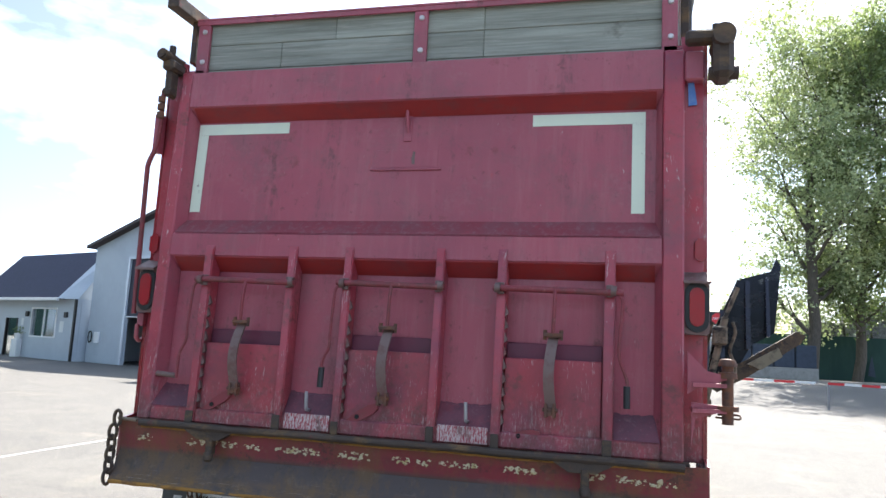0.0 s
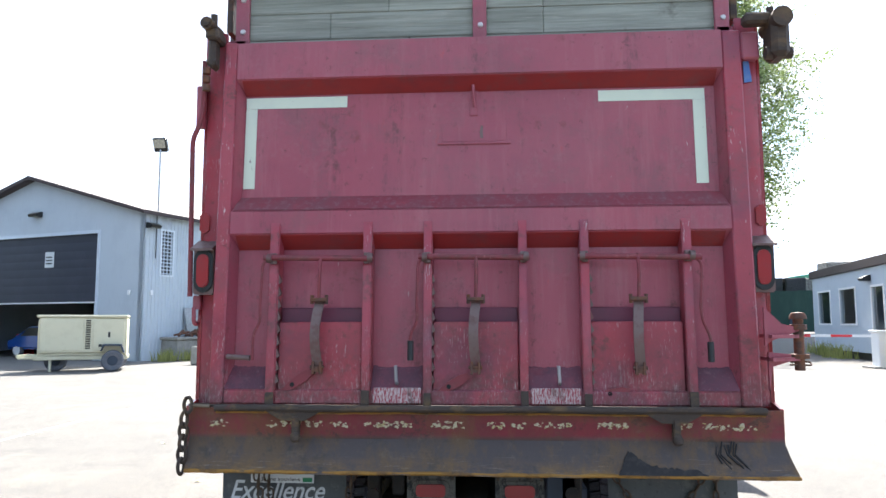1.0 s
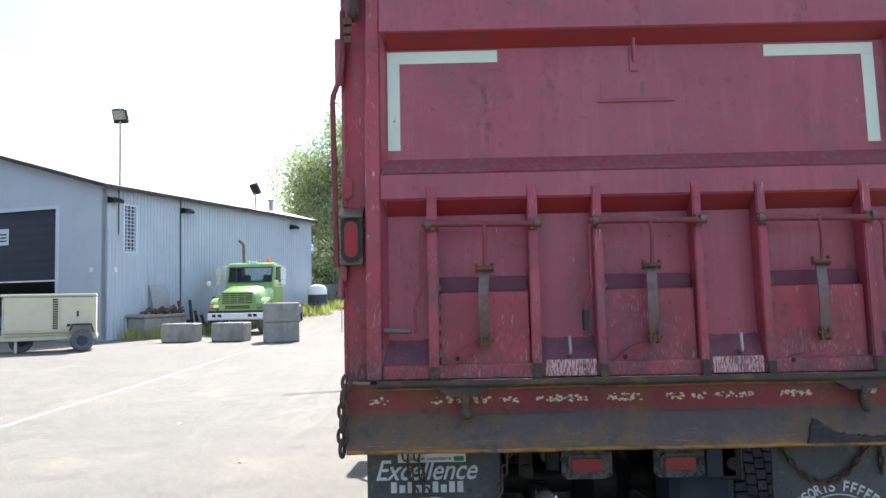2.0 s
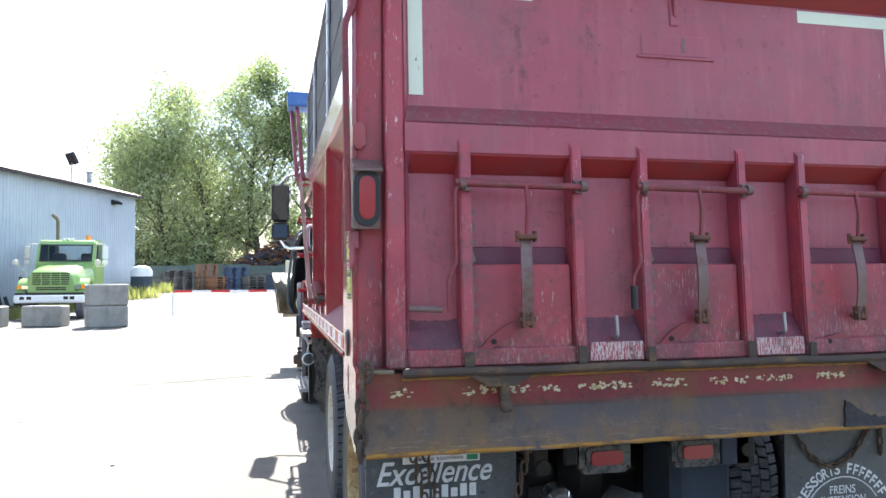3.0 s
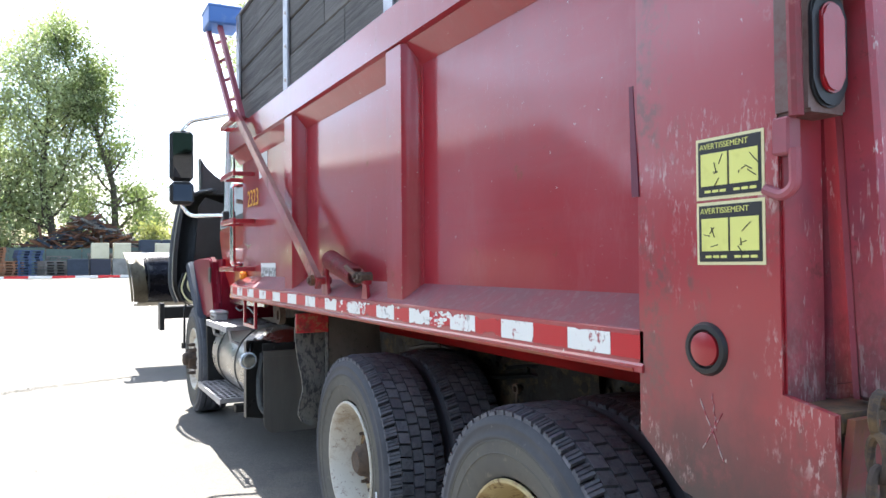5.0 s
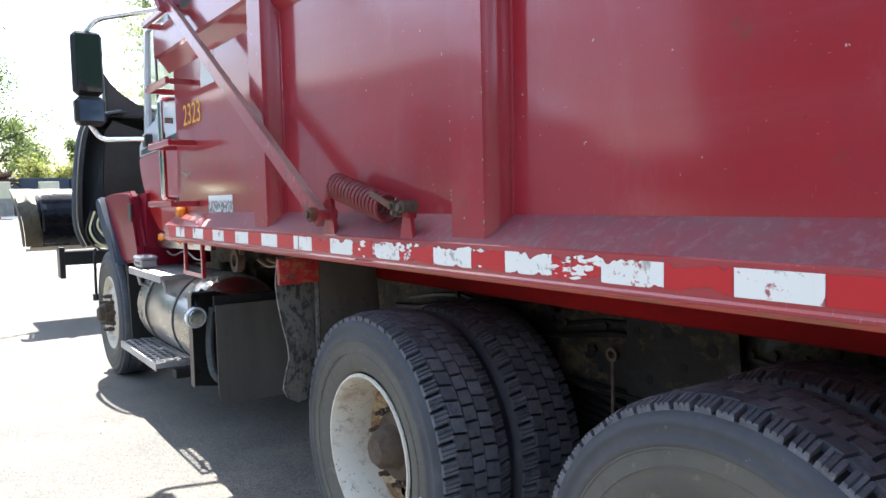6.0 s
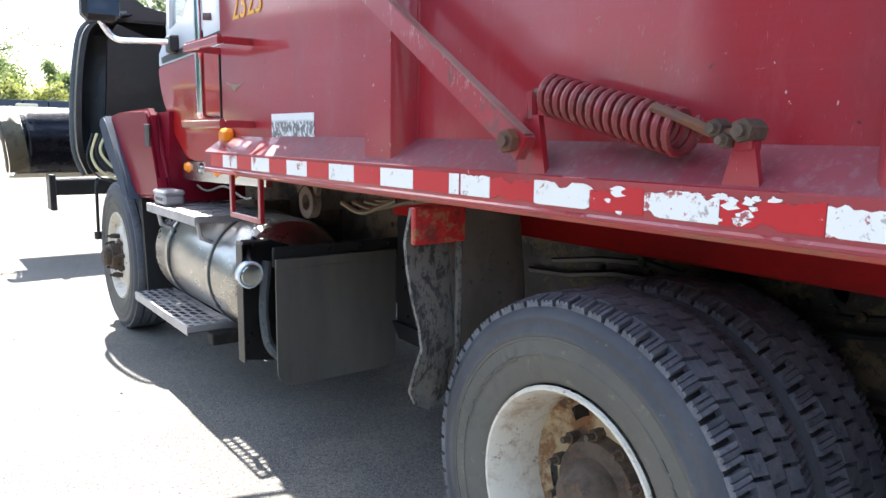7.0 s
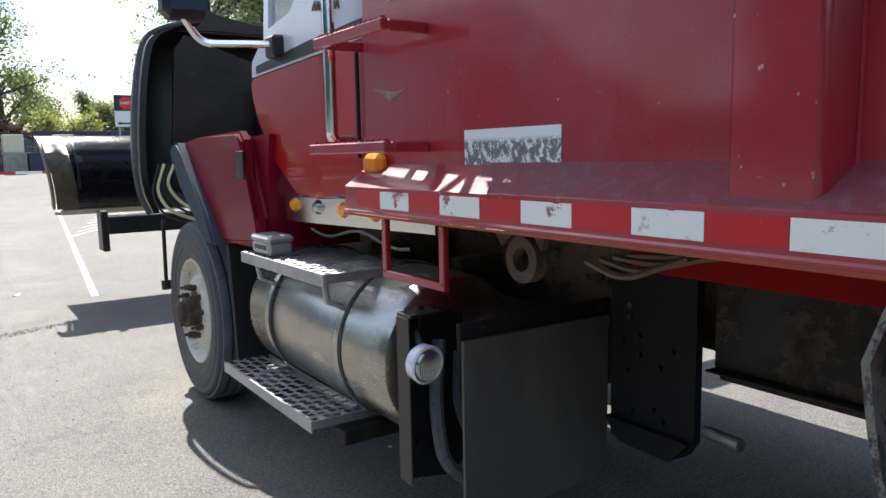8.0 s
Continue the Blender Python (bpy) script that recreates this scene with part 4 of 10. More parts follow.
        part("rubber_grip", gy(bm), M["plastic"], gate, "black rubber grip")
m = Mat("dark_purple_ledge", srgb(98, 44, 58), 0.55)
m.layer(m.noise(7, 6, 0.75, 0.46, 0.62), srgb(72, 44, 56), 0.7, 0.7)
m.layer(m.noise(18, 6, 0.8, 0.58, 0.66), srgb(118, 92, 92), 0.5, 0.8)
m.layer(m.noise(5, 6, 0.75, 0.52, 0.64), srgb(128, 52, 62), 0.6, 0.6)
m.layer(m.noise(90, 5, 0.75, 0.62, 0.68, (1.2, 1, 0.6)), srgb(150, 134, 132), 0.5, 0.8)
m.bump(40, 0.3, 0.002)
M["purpleledge"] = m.m
for x0, x1 in ((-2.008, -1.817), (-1.347, -1.117), (-0.657, -0.427), (0.056, 0.233)):
    bm = B()
    slab(bm, [(FY + 0.006, 1.2465), (SY - 0.003, 1.2465), (SY - 0.003, 1.335), (SY - 0.012, 1.335)], "x", x0, x1)
    part("gate_ledge", gy(bm), M["purpleledge"], gate, "sloped dark purple ledge")
rnd = random.Random(41)
for x0, x1 in ((-1.985, -1.818), (-1.346, -1.118), (-0.656, -0.428), (0.057, 0.21)):
    bm = B()
    n = 16
    row = []
    for i in range(n + 1):
        t = i / n
        h = 0.006 + 0.012 * max(0, abs(t - 0.5) * 2 - 0.5) + 0.010 * noise.noise((x0 * 9 + i * 0.7, 2, 0))
        row.append((x0 + (x1 - x0) * t, max(0.003, h)))
    a = [bm.verts.new((x, SY - 0.003, 1.325)) for x, h in row]
    b = [bm.verts.new((x, SY - 0.004, 1.335 + h)) for x, h in row]
    c = [bm.verts.new((x, SY - 0.024 + 0.01 * noise.noise((x * 14, 5, 0)), 1.313)) for x, h in row]
    for i in range(n):
        bm.faces.new([c[i], c[i + 1], b[i + 1], b[i]])
        bm.faces.new([a[i], b[i], b[i + 1], a[i + 1]])
    for i in (0, n):
        bm.faces.new([a[i], c[i], b[i]])
    part("caked_dirt", gy(bm), M["purpleledge"], gate, "dirt caked in the corner")
# pegs between the doors, and the bar at the left
for x in (-1.235, -0.53):
    bm = B()
    sweep(bm, bent([(x + 0.004, FY + 0.05, 1.27), (x + 0.004, FY - 0.016, 1.275), (x, FY - 0.018, 1.352)], 0.015), 0.0075)
    part("peg", gy(bm), M["galv"], gate)
bm = B()
rod(bm, (-2.0, FY + 0.01, 1.388), (-1.888, FY - 0.01, 1.383), 0.012)
part("peg", gy(bm), M["steel"], gate)
# hook, badge outline and small plate on the upper sheet
bm = B()
sweep(bm, bent([(-0.895, FY + 0.03, 2.74), (-0.893, SY - 0.03, 2.70), (-0.893, SY - 0.02, 2.60), (-0.888, SY - 0.004, 2.54)], 0.03), 0.008)
part("hanging_hook", gy(bm), M["gate"], gate)
bm = B()
box(bm, (-0.91, SY - 0.006, 2.50), (-0.872, SY - 0.001, 2.67), 0.002)
part("rubbed_plate", gy(bm), M["gate"], gate)
bm = B()
box(bm, (-1.06, SY - 0.008, 2.362), (-0.72, SY - 0.001, 2.374), 0.002)
box(bm, (-1.04, SY - 0.003, 2.376), (-0.74, SY - 0.001, 2.46), 0.001)
part("welded_badge_rim", gy(bm), M["gate"], gate)
bm = B()
slab(bm, [(-0.862, 2.392), (-0.848, 2.390), (-0.850, 2.425), (-0.848, 2.450), (-0.859, 2.452), (-0.864, 2.42)], "y", 3.2135, 3.2165)
part("weld_scar", gy(bm), M["steel"], gate, "grey weld scar on the sheet")
# reflective corner strips
for a, b in (((-1.98, 2.556), (-1.492, 2.61)), ((-1.98, 2.165), (-1.926, 2.555)), ((-0.315, 2.556), (0.166, 2.608)), ((0.112, 2.162), (0.166, 2.555))):
    bm = B()
    box(bm, (a[0], SY - 0.0025, a[1]), (b[0], SY - 0.0005, b[1]))
    part("reflective_strip", gy(bm), M["tape"], gate, "greenish white reflective tape")
# plates added to stop sunlight leaking out of the body round the gate
for xa, xb in ((-2.165, -2.0), (0.24, 0.345)):
    bm = B()
    box(bm, (xa, 3.262, 1.175), (xb, 3.274, 2.9))
    part("gate_seal_plate", bm, M["gate"], truck)
bm = B()
box(bm, (-2.168, 3.15, 1.14), (0.345, 3.261, 1.172))
part("sill_plate", bm, M["bar"], truck)
# gap fillers, likewise added against light leaking from inside
for a, b in (((-2.062, 3.2315, 1.20), (-2.002, 3.2615, 2.86)), ((0.242, 3.2315, 1.20), (0.308, 3.2615, 2.86)), ((-2.062, 3.2315, 1.173), (0.308, 3.2615, 1.199))):
    bm = B()
    box(bm, a, b)
    for v in bm.verts:
        v.co.y += max(0.0, LEAN_Y * (v.co.z - 1.83)) * (1 if v.co.y < 3.25 else 0)
    part("gate_seal", bm, M["chipped"], truck)
# rounded dirty sill bar, apron and lip below the gate
bm = B()
pts = [(-2.03 + i * 0.0294, 3.086 + 0.002 * math.sin(i * 0.21) + 0.002 * noise.noise((i * 0.4, 0, 0)), 1.168 + 0.0015 * math.sin(i * 0.29) + 0.002 * noise.noise((i * 0.5, 7, 0))) for i in range(81)]
sweep(bm, pts, [0.0155 + 0.003 * noise.noise((i * 0.33, 3, 0)) for i in range(81)], 10)
part("sill_bar", bm, M["bar"], truck, "dark dirty round bar under the gate")
bm = B()
sweep(bm, [(x, y + 0.016, z - 0.02) for x, y, z in pts], [0.006 + 0.004 * noise.noise((i * 0.7, 5, 0)) for i in range(81)], 6)
part("sill_crust", bm, M["lip"], truck, "ochre crust under the bar")
bm = B()
rows = []
NX = 40
for i in range(NX + 1):
    t = i / NX
    ripple = 0.006 * math.sin(t * 19) + 0.004 * math.sin(t * 47)
    row = []
    for z, y, x0, x1 in ((1.165, 3.128, -2.165, 0.405), (1.06, 3.143, -2.165, 0.41), (1.03, 3.148, -2.165, 0.412), (0.97, 3.118, -2.165, 0.425), (0.905, 3.083, -2.158, 0.445), (0.893, 3.078, -2.158, 0.45)):
        row.append((x0 + (x1 - x0) * t, y + (ripple if z < 1.0 else 0), z + (0.25 * ripple if z < 1.0 else 0)))
    rows.append(row)
fr = [[bm.verts.new(c) for c in r] for r in rows]
bk = [[bm.verts.new((c[0], c[1] + 0.014, c[2])) for c in r] for r in rows]
for a in range(NX):
    for i in range(5):
        bm.faces.new([fr[a][i], fr[a][i + 1], fr[a + 1][i + 1], fr[a + 1][i]])
        bm.faces.new([bk[a][i], bk[a + 1][i], bk[a + 1][i + 1], bk[a][i + 1]])
    bm.faces.new([fr[a][5], bk[a][5], bk[a + 1][5], fr[a + 1][5]])
    bm.faces.new([fr[a][0], fr[a + 1][0], bk[a + 1][0], bk[a][0]])
for a in (0, NX):
    for i in range(5):
        bm.faces.new([fr[a][i], bk[a][i], bk[a][i + 1], fr[a][i + 1]])
apron = part("spreader_apron", bm, M["apron"], truck, "bent steel apron, red above and tar-blackened below")
bm = B()
sweep(bm, [(-2.158 + 2.605 * i / 60, 3.084 + 0.005 * math.sin(i / 60 * 19) + 0.003 * noise.noise((i * 0.6, 0, 2)), 0.897 + 0.003 * noise.noise((i * 0.5, 1, 0))) for i in range(61)], [0.0085 + 0.003 * noise.noise((i * 0.8, 4, 0)) for i in range(61)], 8)
part("apron_lip", bm, M["lip"], apron, "ochre rusted lower lip")
# torn bits of old tape along the apron
rnd = random.Random(5)
for k, x in enumerate((-2.03, -1.78, -1.70, -1.60, -1.49, -1.33, -1.27, -1.2, -1.05, -0.98, -0.8, -0.70, -0.6, -0.52, -0.35, -0.28, 0.0, 0.1, 0.17, 0.26)):
    bm = B()
    for i in range(15):
        cx0 = x + rnd.uniform(-0.036, 0.04)
        cz0 = 1.098 + rnd.uniform(-0.014, 0.013)
        n = 11
        rr = rnd.uniform(0.002, 0.0085)
        bm.faces.new([bm.verts.new((cx0 + rr * rnd.uniform(0.35, 1.9) * math.cos(2 * math.pi * j / n), 3.1365 - (1.098 - cz0) * 0.14 - 0.0003 * i, cz0 + rr * rnd.uniform(0.25, 1.25) * math.sin(2 * math.pi * j / n))) for j in range(n)])
    tagged(part("torn_tape", bm, M["shred"], apron, "flaked remains of reflective tape"), kind="stuff")
for x in (-1.68, -0.055):
    bm = B()
    slab(bm, [(x - 0.13, 1.16), (x + 0.13, 1.16), (x + 0.05, 1.115), (x - 0.05, 1.115)], "y", 3.083, 3.126)
    box(bm, (x - 0.006, 3.078, 1.05), (x + 0.026, 3.12, 1.135), 0.006)
    lathe(bm, [(0, 0.022), (0.016, 0.018), (0.023, 0.004), (0.02, -0.016), (0, -0.022)], (x + 0.012, 3.082, 1.045), (0.2, -0.4, -1), 12)
    part("apron_hook", bm, M["bar"], apron, "mud-caked hook")
# lost patch of tar, cracked
bm = B()
rt = random.Random(23)
ridge = [(-0.282, 0.918), (-0.262, 0.962), (-0.243, 0.994), (-0.222, 0.985), (-0.195, 0.962), (-0.16, 0.946), (-0.12, 0.934), (-0.07, 0.931), (-0.03, 0.922), (0.03, 0.921), (0.075, 0.908)]
top = []
for (xa, za), (xb, zb) in zip(ridge, ridge[1:]):
    for q in range(4):
        top.append((xa + (xb - xa) * q / 4 + rt.uniform(-0.003, 0.003), za + (zb - za) * q / 4 + rt.uniform(-0.006, 0.006)))
slab(bm, [(-0.29, 0.903)] + top + [(0.08, 0.903)], "y", 3.078, 3.087)
for v in bm.verts:
    v.co.y += (v.co.z - 0.905) * 0.5
part("tar_patch", bm, M["tarpatch"], apron, "dark torn tar patch")
for i in range(9):
    bm = B()
    x = 0.13 + 0.010 * i + rt.uniform(-0.006, 0.006)
    z = 1.03 + rt.uniform(-0.02, 0.012)
    sweep(bm, [(x, 3.137, z), (x + rt.uniform(-0.02, 0.01), 3.118, 0.985), (x + rt.uniform(0.0, 0.05), 3.09, 0.935 + rt.uniform(-0.01, 0.02))], 0.0035, 5)
    part("tar_streak", bm, M["tarpatch"], apron)

# ---- dump body ----
PX = -2.09  # side panel
for x0, x1 in ((PX, PX + 0.012), (0.308, 0.32)):
    bm = B()
    box(bm, (x0, 3.30, 1.18), (x1, 7.86, 2.42))
    part("body_side", bm, M["red"], truck, "glossy red steel side sheet")
bm = B()
box(bm, (-1.74, 3.30, 1.12), (-0.05, 7.80, 1.15))
box(bm, (PX + 0.013, 3.30, 1.165), (0.307, 7.80, 1.178))
part("body_floor", bm, M["red"], truck)
bm = B()
box(bm, (PX + 0.013, 7.80, 1.179), (0.307, 7.86, 3.15))
part("headboard", bm, M["red"], truck)


def both(fn):
    """Builds for the left side, and mirrored for the right."""
    for s in (1, -1):
        yield s, (lambda x, s=s: x if s > 0 else 2 * CX + 0.05 - x)
for s, X in both(None):
    # lower rail with sloped top, tape strip and lower flange
    bm = B()
    slab(bm, [(X(PX - 0.001), 1.34), (X(XL), 1.272), (X(XL), 1.203), (X(XL - 0.005), 1.198), (X(XL - 0.005), 1.184), (X(PX - 0.001), 1.178)], "y", 3.585, 7.84)
    part("side_rail", bm, M["red"], truck)
    if s > 0:
        bm = B()
        slab(bm, [(X(PX - 0.001), 1.346), (X(XL + 0.004), 1.2755), (X(XL + 0.004), 1.272), (X(PX - 0.001), 1.34)], "y", 3.60, 7.2)
        part("ledge_dirt", bm, M["ledge"], truck, "grey dust lying on the sloped rail")
    # top beam with inward-sloped underside
    bm = B()
    slab(bm, [(X(PX - 0.001), 2.40), (X(-2.172), 2.395), (X(-2.172), 2.245), (X(-2.15), 2.238), (X(PX - 0.001), 2.16)], "y", 3.585, 7.95)
    part("top_beam", bm, M["red"], truck)
    # ribs
    for y0, y1 in ((4.855, 5.022), (6.30, 6.47)):
        bm = B()
        slab(bm, [(X(PX - 0.001), y0 - 0.012), (X(-2.150), y0), (X(-2.166), y0 + 0.014), (X(-2.166), y1 - 0.014), (X(-2.150), y1), (X(PX - 0.001), y1 + 0.012)], "z", 1.276, 2.236)
        part("body_rib", bm, M["red"], truck)
    # weld beads down the sides of the ribs, chips along their edges
    rc = random.Random(55)
    for y0, y1 in ((4.855, 5.022), (6.30, 6.47)):
        for yy, sg in ((y0 - 0.012, -1), (y1 + 0.012, 1)):
            bm = B()
            sweep(bm, [(X(PX - 0.001), yy + sg * 0.002, 1.30 + 0.93 * i / 60) for i in range(61)], [0.0055 + 0.0016 * noise.noise((i * 0.9, yy, s)) for i in range(61)], 6)
            part("weld_bead", bm, M["red"], truck)
        bm = B()
        for i in range(24):
            z = 1.30 + 0.9 * rc.random() ** 1.4
            yy, xx = rc.choice(((y0 + 0.014, -2.1665), (y1 - 0.014, -2.1665), (rc.uniform(y0 + 0.02, y1 - 0.02), -2.1665)))
            q = rc.uniform(0.001, 0.0042)
            bm.faces.new([bm.verts.new((X(xx - 0.0002), yy + q * rc.uniform(0.4, 1.2) * math.cos(u), z + q * rc.uniform(0.7, 2.0) * math.sin(u))) for u in [2 * math.pi * j / 7 for j in range(7)]])
        tagged(part("paint_chips", bm, M["scraped"], truck, "chipped paint along the rib"), kind="stuff")
    # corner post
    bm = B()
    slab(bm, [(3.25, 2.93), (3.265, 2.95), (3.60, 2.95), (3.60, 1.065), (3.48, 0.965), (3.20, 0.895), (3.15, 0.895), (3.15, 1.17), (3.25, 1.19)], "x", X(XL), X(-2.17))
    bmesh.ops.bevel(bm, geom=[e for e in bm.edges if abs(e.verts[0].co.z - e.verts[1].co.z) > 1.5], offset=0.004, segments=2, affect="EDGES")
    part("corner_post", bm, M["post"], truck, "red corner post, scraped and muddied at its foot")
    bm = B()
    slab(bm, [(X(-2.169), 3.25), (X(-2.169), 3.261), (X(-2.079), 3.261), (X(-2.079), 3.24), (X(-2.15), 3.24)], "z", 1.17, 2.93)
    part("post_rear_plate", bm, M["chipped"], truck, "dull scuffed rear plate of the corner post")
    # rear lamps: upper reflector, boxed oval lamp
    bm = B()
    slab(bm, [(X(-2.185), 1.958), (X(-2.138), 1.958), (X(-2.138), 2.055), (X(-2.185), 2.055)] if s > 0 else [(0.365, 1.965), (0.41, 1.965), (0.41, 2.06), (0.365, 2.06)], "y", 3.232, 3.248)
    bmesh.ops.bevel(bm, geom=[e for e in bm.edges if abs(e.verts[0].co.y - e.verts[1].co.y) > 0.01], offset=0.012, segments=3, affect="EDGES")
    part("rear_reflector", bm, M["lens"], truck, "faded red oblong reflector")
    bm = B()
    a, b = sorted((X(-2.188), X(-2.092)))
    slab(bm, [(a, 1.668), (b, 1.668), (b, 1.885), (a, 1.885)], "y", 3.185, 3.249)
    bmesh.ops.bevel(bm, geom=[e for e in bm.edges if abs(e.verts[0].co.y - e.verts[1].co.y) > 0.03], offset=0.006, segments=2, affect="EDGES")
    lampbox = part("rear_lamp", bm, M["steel"], truck, "oval red lamp in a rubber ring and steel box")
    bm = B()
    slab(bm, [(3.15, 1.878), (3.249, 1.925), (3.249, 1.91), (3.15, 1.868)], "x", a - 0.004, b + 0.004)
    part("lamp_hood", bm, M["steel"], lampbox)
    for rr, yy, mm, nm in ((0.045, 3.177, "plastic", "rubber_ring"), (0.028, 3.169, "lens", "red_lens")):
        bm = B()
        c = (a + b) / 2
        h = 0.056 if nm == "rubber_ring" else 0.049
        pts = [(c + rr * math.cos(u), 1.777 + h + rr * math.sin(u)) for u in [math.pi * i / 10 for i in range(11)]]
        pts += [(c + rr * math.cos(u), 1.777 - h + rr * math.sin(u)) for u in [math.pi + math.pi * i / 10 for i in range(11)]]
        slab(bm, pts, "y", yy, 3.186)
        bmesh.ops.bevel(bm, geom=[e for e in bm.edges if e.verts[0].co.y < yy + 0.001 and e.verts[1].co.y < yy + 0.001], offset=0.004, segments=2, affect="EDGES")
        part(nm, bm, M[mm], lampbox)
    # round side marker
    bm = B()
    d = -1 if s > 0 else 1
    lathe(bm, [(0, 0.002), (0.034, 0.003), (0.038, 0.009), (0.047, 0.008), (0.052, 0.0), (0.052, -0.01)], (X(XL), 3.412, 1.252), (d, 0, 0), 24)
    mk = part("side_marker", bm, M["plastic"], truck)
    bm = B()
    lathe(bm, [(0, 0.013), (0.02, 0.0125), (0.032, 0.009), (0.033, 0.003)], (X(XL), 3.412, 1.252), (d, 0, 0), 24)
    part("red_lens", bm, M["lens"], mk, "round red lens")
# vertical slot and hook on the left post
# thin dark red piece paints the slot's shade
bm = B()
slab(bm, [(3.590, 1.56), (3.612, 1.56), (3.617, 1.80), (3.605, 1.80)], "x", XL - 0.003, XL - 0.0005)
part("torn_seam", bm, M["slotshade"], truck)
bm = B()
box(bm, (-2.20, 3.215, 1.60), (-2.165, 3.249, 1.665), 0.004)
sweep(bm, bent([(-2.19, 3.21, 1.61), (-2.19, 3.21, 1.545), (-2.19, 3.235, 1.53), (-2.19, 3.27, 1.545)], 0.03), 0.010)
part("release_hook", bm, M["gate"], truck)
rx = random.Random(12)
for a, b in (((3.43, 1.155), (3.375, 1.045)), ((3.375, 1.135), (3.425, 1.06)), ((3.40, 1.17), (3.392, 1.10))):
    bm = B()
    sweep(bm, [(XL - 0.0004, a[0] + (b[0] - a[0]) * i / 6 + rx.uniform(-0.002, 0.002), a[1] + (b[1] - a[1]) * i / 6) for i in range(7)], 0.0013, 4)
    part("paint_scratch", bm, M["worn"], truck)
# release rod up the left corner
bm = B()
sweep(bm, bent([(-2.17, 3.20, 2.78), (-2.17, 3.20, 2.62), (-2.175, 3.20, 2.50), (-2.215, 3.195, 2.40), (-2.215, 3.195, 2.34), (-2.205, 3.195, 1.66)], 0.05), 0.012)
part("release_rod", bm, M["rodpaint"], truck)
bm = B()
box(bm, (-2.205, 3.195, 2.46), (-2.172, 3.249, 2.66), 0.006)
part("rod_bracket", bm, M["gate"], truck)
# pivot castings at both upper corners
bm = B()
box(bm, (0.425, 3.10, 2.70), (0.505, 3.24, 2.90), 0.022)
rod(bm, (0.465, 3.08, 2.87), (0.465, 3.26, 2.87), 0.045, 16)
rod(bm, (0.41, 3.16, 2.73), (0.525, 3.16, 2.73), 0.028, 12)
box(bm, (0.32, 3.13, 2.862), (0.44, 3.20, 2.915), 0.012)
rod(bm, (0.44, 3.16, 2.90), (0.44, 3.16, 2.94), 0.016)
part("gate_pivot", bm, M["bar"], truck, "greasy cast gate pivot")
for x, w in ((-2.115, 0.7),):
    bm = B()
    box(bm, (x - 0.04 * w, 3.12, 2.86), (x + 0.05 * w, 3.24, 2.915), 0.012)
    rod(bm, (x - 0.02 * w, 3.10, 2.93), (x - 0.02 * w, 3.26, 2.93), 0.042 * w, 16)
    rod(bm, (x - 0.02 * w, 3.09, 2.93), (x - 0.02 * w, 3.10, 2.93), 0.028 * w, 12)
    box(bm, (x - 0.03 * w, 3.14, 2.73), (x + 0.02 * w, 3.22, 2.88), 0.014)
    rod(bm, (x - 0.035 * w, 3.16, 2.76), (x + 0.03 * w, 3.16, 2.76), 0.024 * w)
    rod(bm, (x + 0.0, 3.16, 2.93), (x + 0.0, 3.16, 2.99), 0.016)
    part("gate_pivot", bm, M["bar"], truck, "greasy cast gate pivot")
bm = B()
for zz in (2.70, 2.66, 2.62):
    rod(bm, (-2.14, 3.15, zz), (-2.14, 3.15, zz + 0.028), 0.018)
part("pivot_links", bm, M["rust"], truck)
bm = B()
box(bm, (0.27, 3.235, 2.55), (0.30, 3.25, 2.70), 0.002)
part("blue_patch", bm, M["blue"], truck)
# wing-plow bracket on the right post
bm = B()
slab(bm, [(0.33, 1.60), (0.40, 1.53), (0.47, 1.515), (0.47, 1.50), (0.36, 1.46), (0.33, 1.44)], "y", 3.09, 3.11)
slab(bm, [(0.345, 1.25), (0.36, 1.35), (0.47, 1.385), (0.47, 1.40), (0.36, 1.41), (0.345, 1.41)], "y", 3.10, 3.12)
slab(bm, [(0.345, 3.05), (0.47, 3.09), (0.47, 3.13), (0.345, 3.20)], "z", 1.47, 1.485)
slab(bm, [(0.345, 3.05), (0.47, 3.09), (0.47, 3.13), (0.345, 3.20)], "z", 1.375, 1.39)
part("plow_bracket", bm, M["gate"], truck, "triangular welded bracket")
bm = B()
rod(bm, (0.475, 3.11, 1.335), (0.475, 3.11, 1.555), 0.021, 14)
lathe(bm, [(0, 0.03), (0.026, 0.026), (0.034, 0.012), (0.034, 0)], (0.475, 3.11, 1.55), (0, 0, 1), 16)
lathe(bm, [(0.034, 0), (0.034, 0.022), (0.021, 0.024)], (0.475, 3.11, 1.505), (0, 0, 1), 16)
lathe(bm, [(0.021, -0.002), (0.04, 0), (0.04, 0.018), (0.021, 0.02)], (0.475, 3.11, 1.385), (0, 0, 1), 16)
sweep(bm, bent([(0.43, 3.10, 1.36), (0.52, 3.10, 1.357), (0.52, 3.12, 1.372), (0.44, 3.12, 1.37)], 0.02), 0.004, 6)
part("hinge_pin", bm, M["rust"], truck)

# chain hanging from the left end of the sill
bm = B()
rod(bm, (-2.15, 3.095, 1.178), (-2.06, 3.105, 1.172), 0.008)
chain = part("safety_chain", bm, M["iron"], truck, "rusty chain hanging beside the apron")
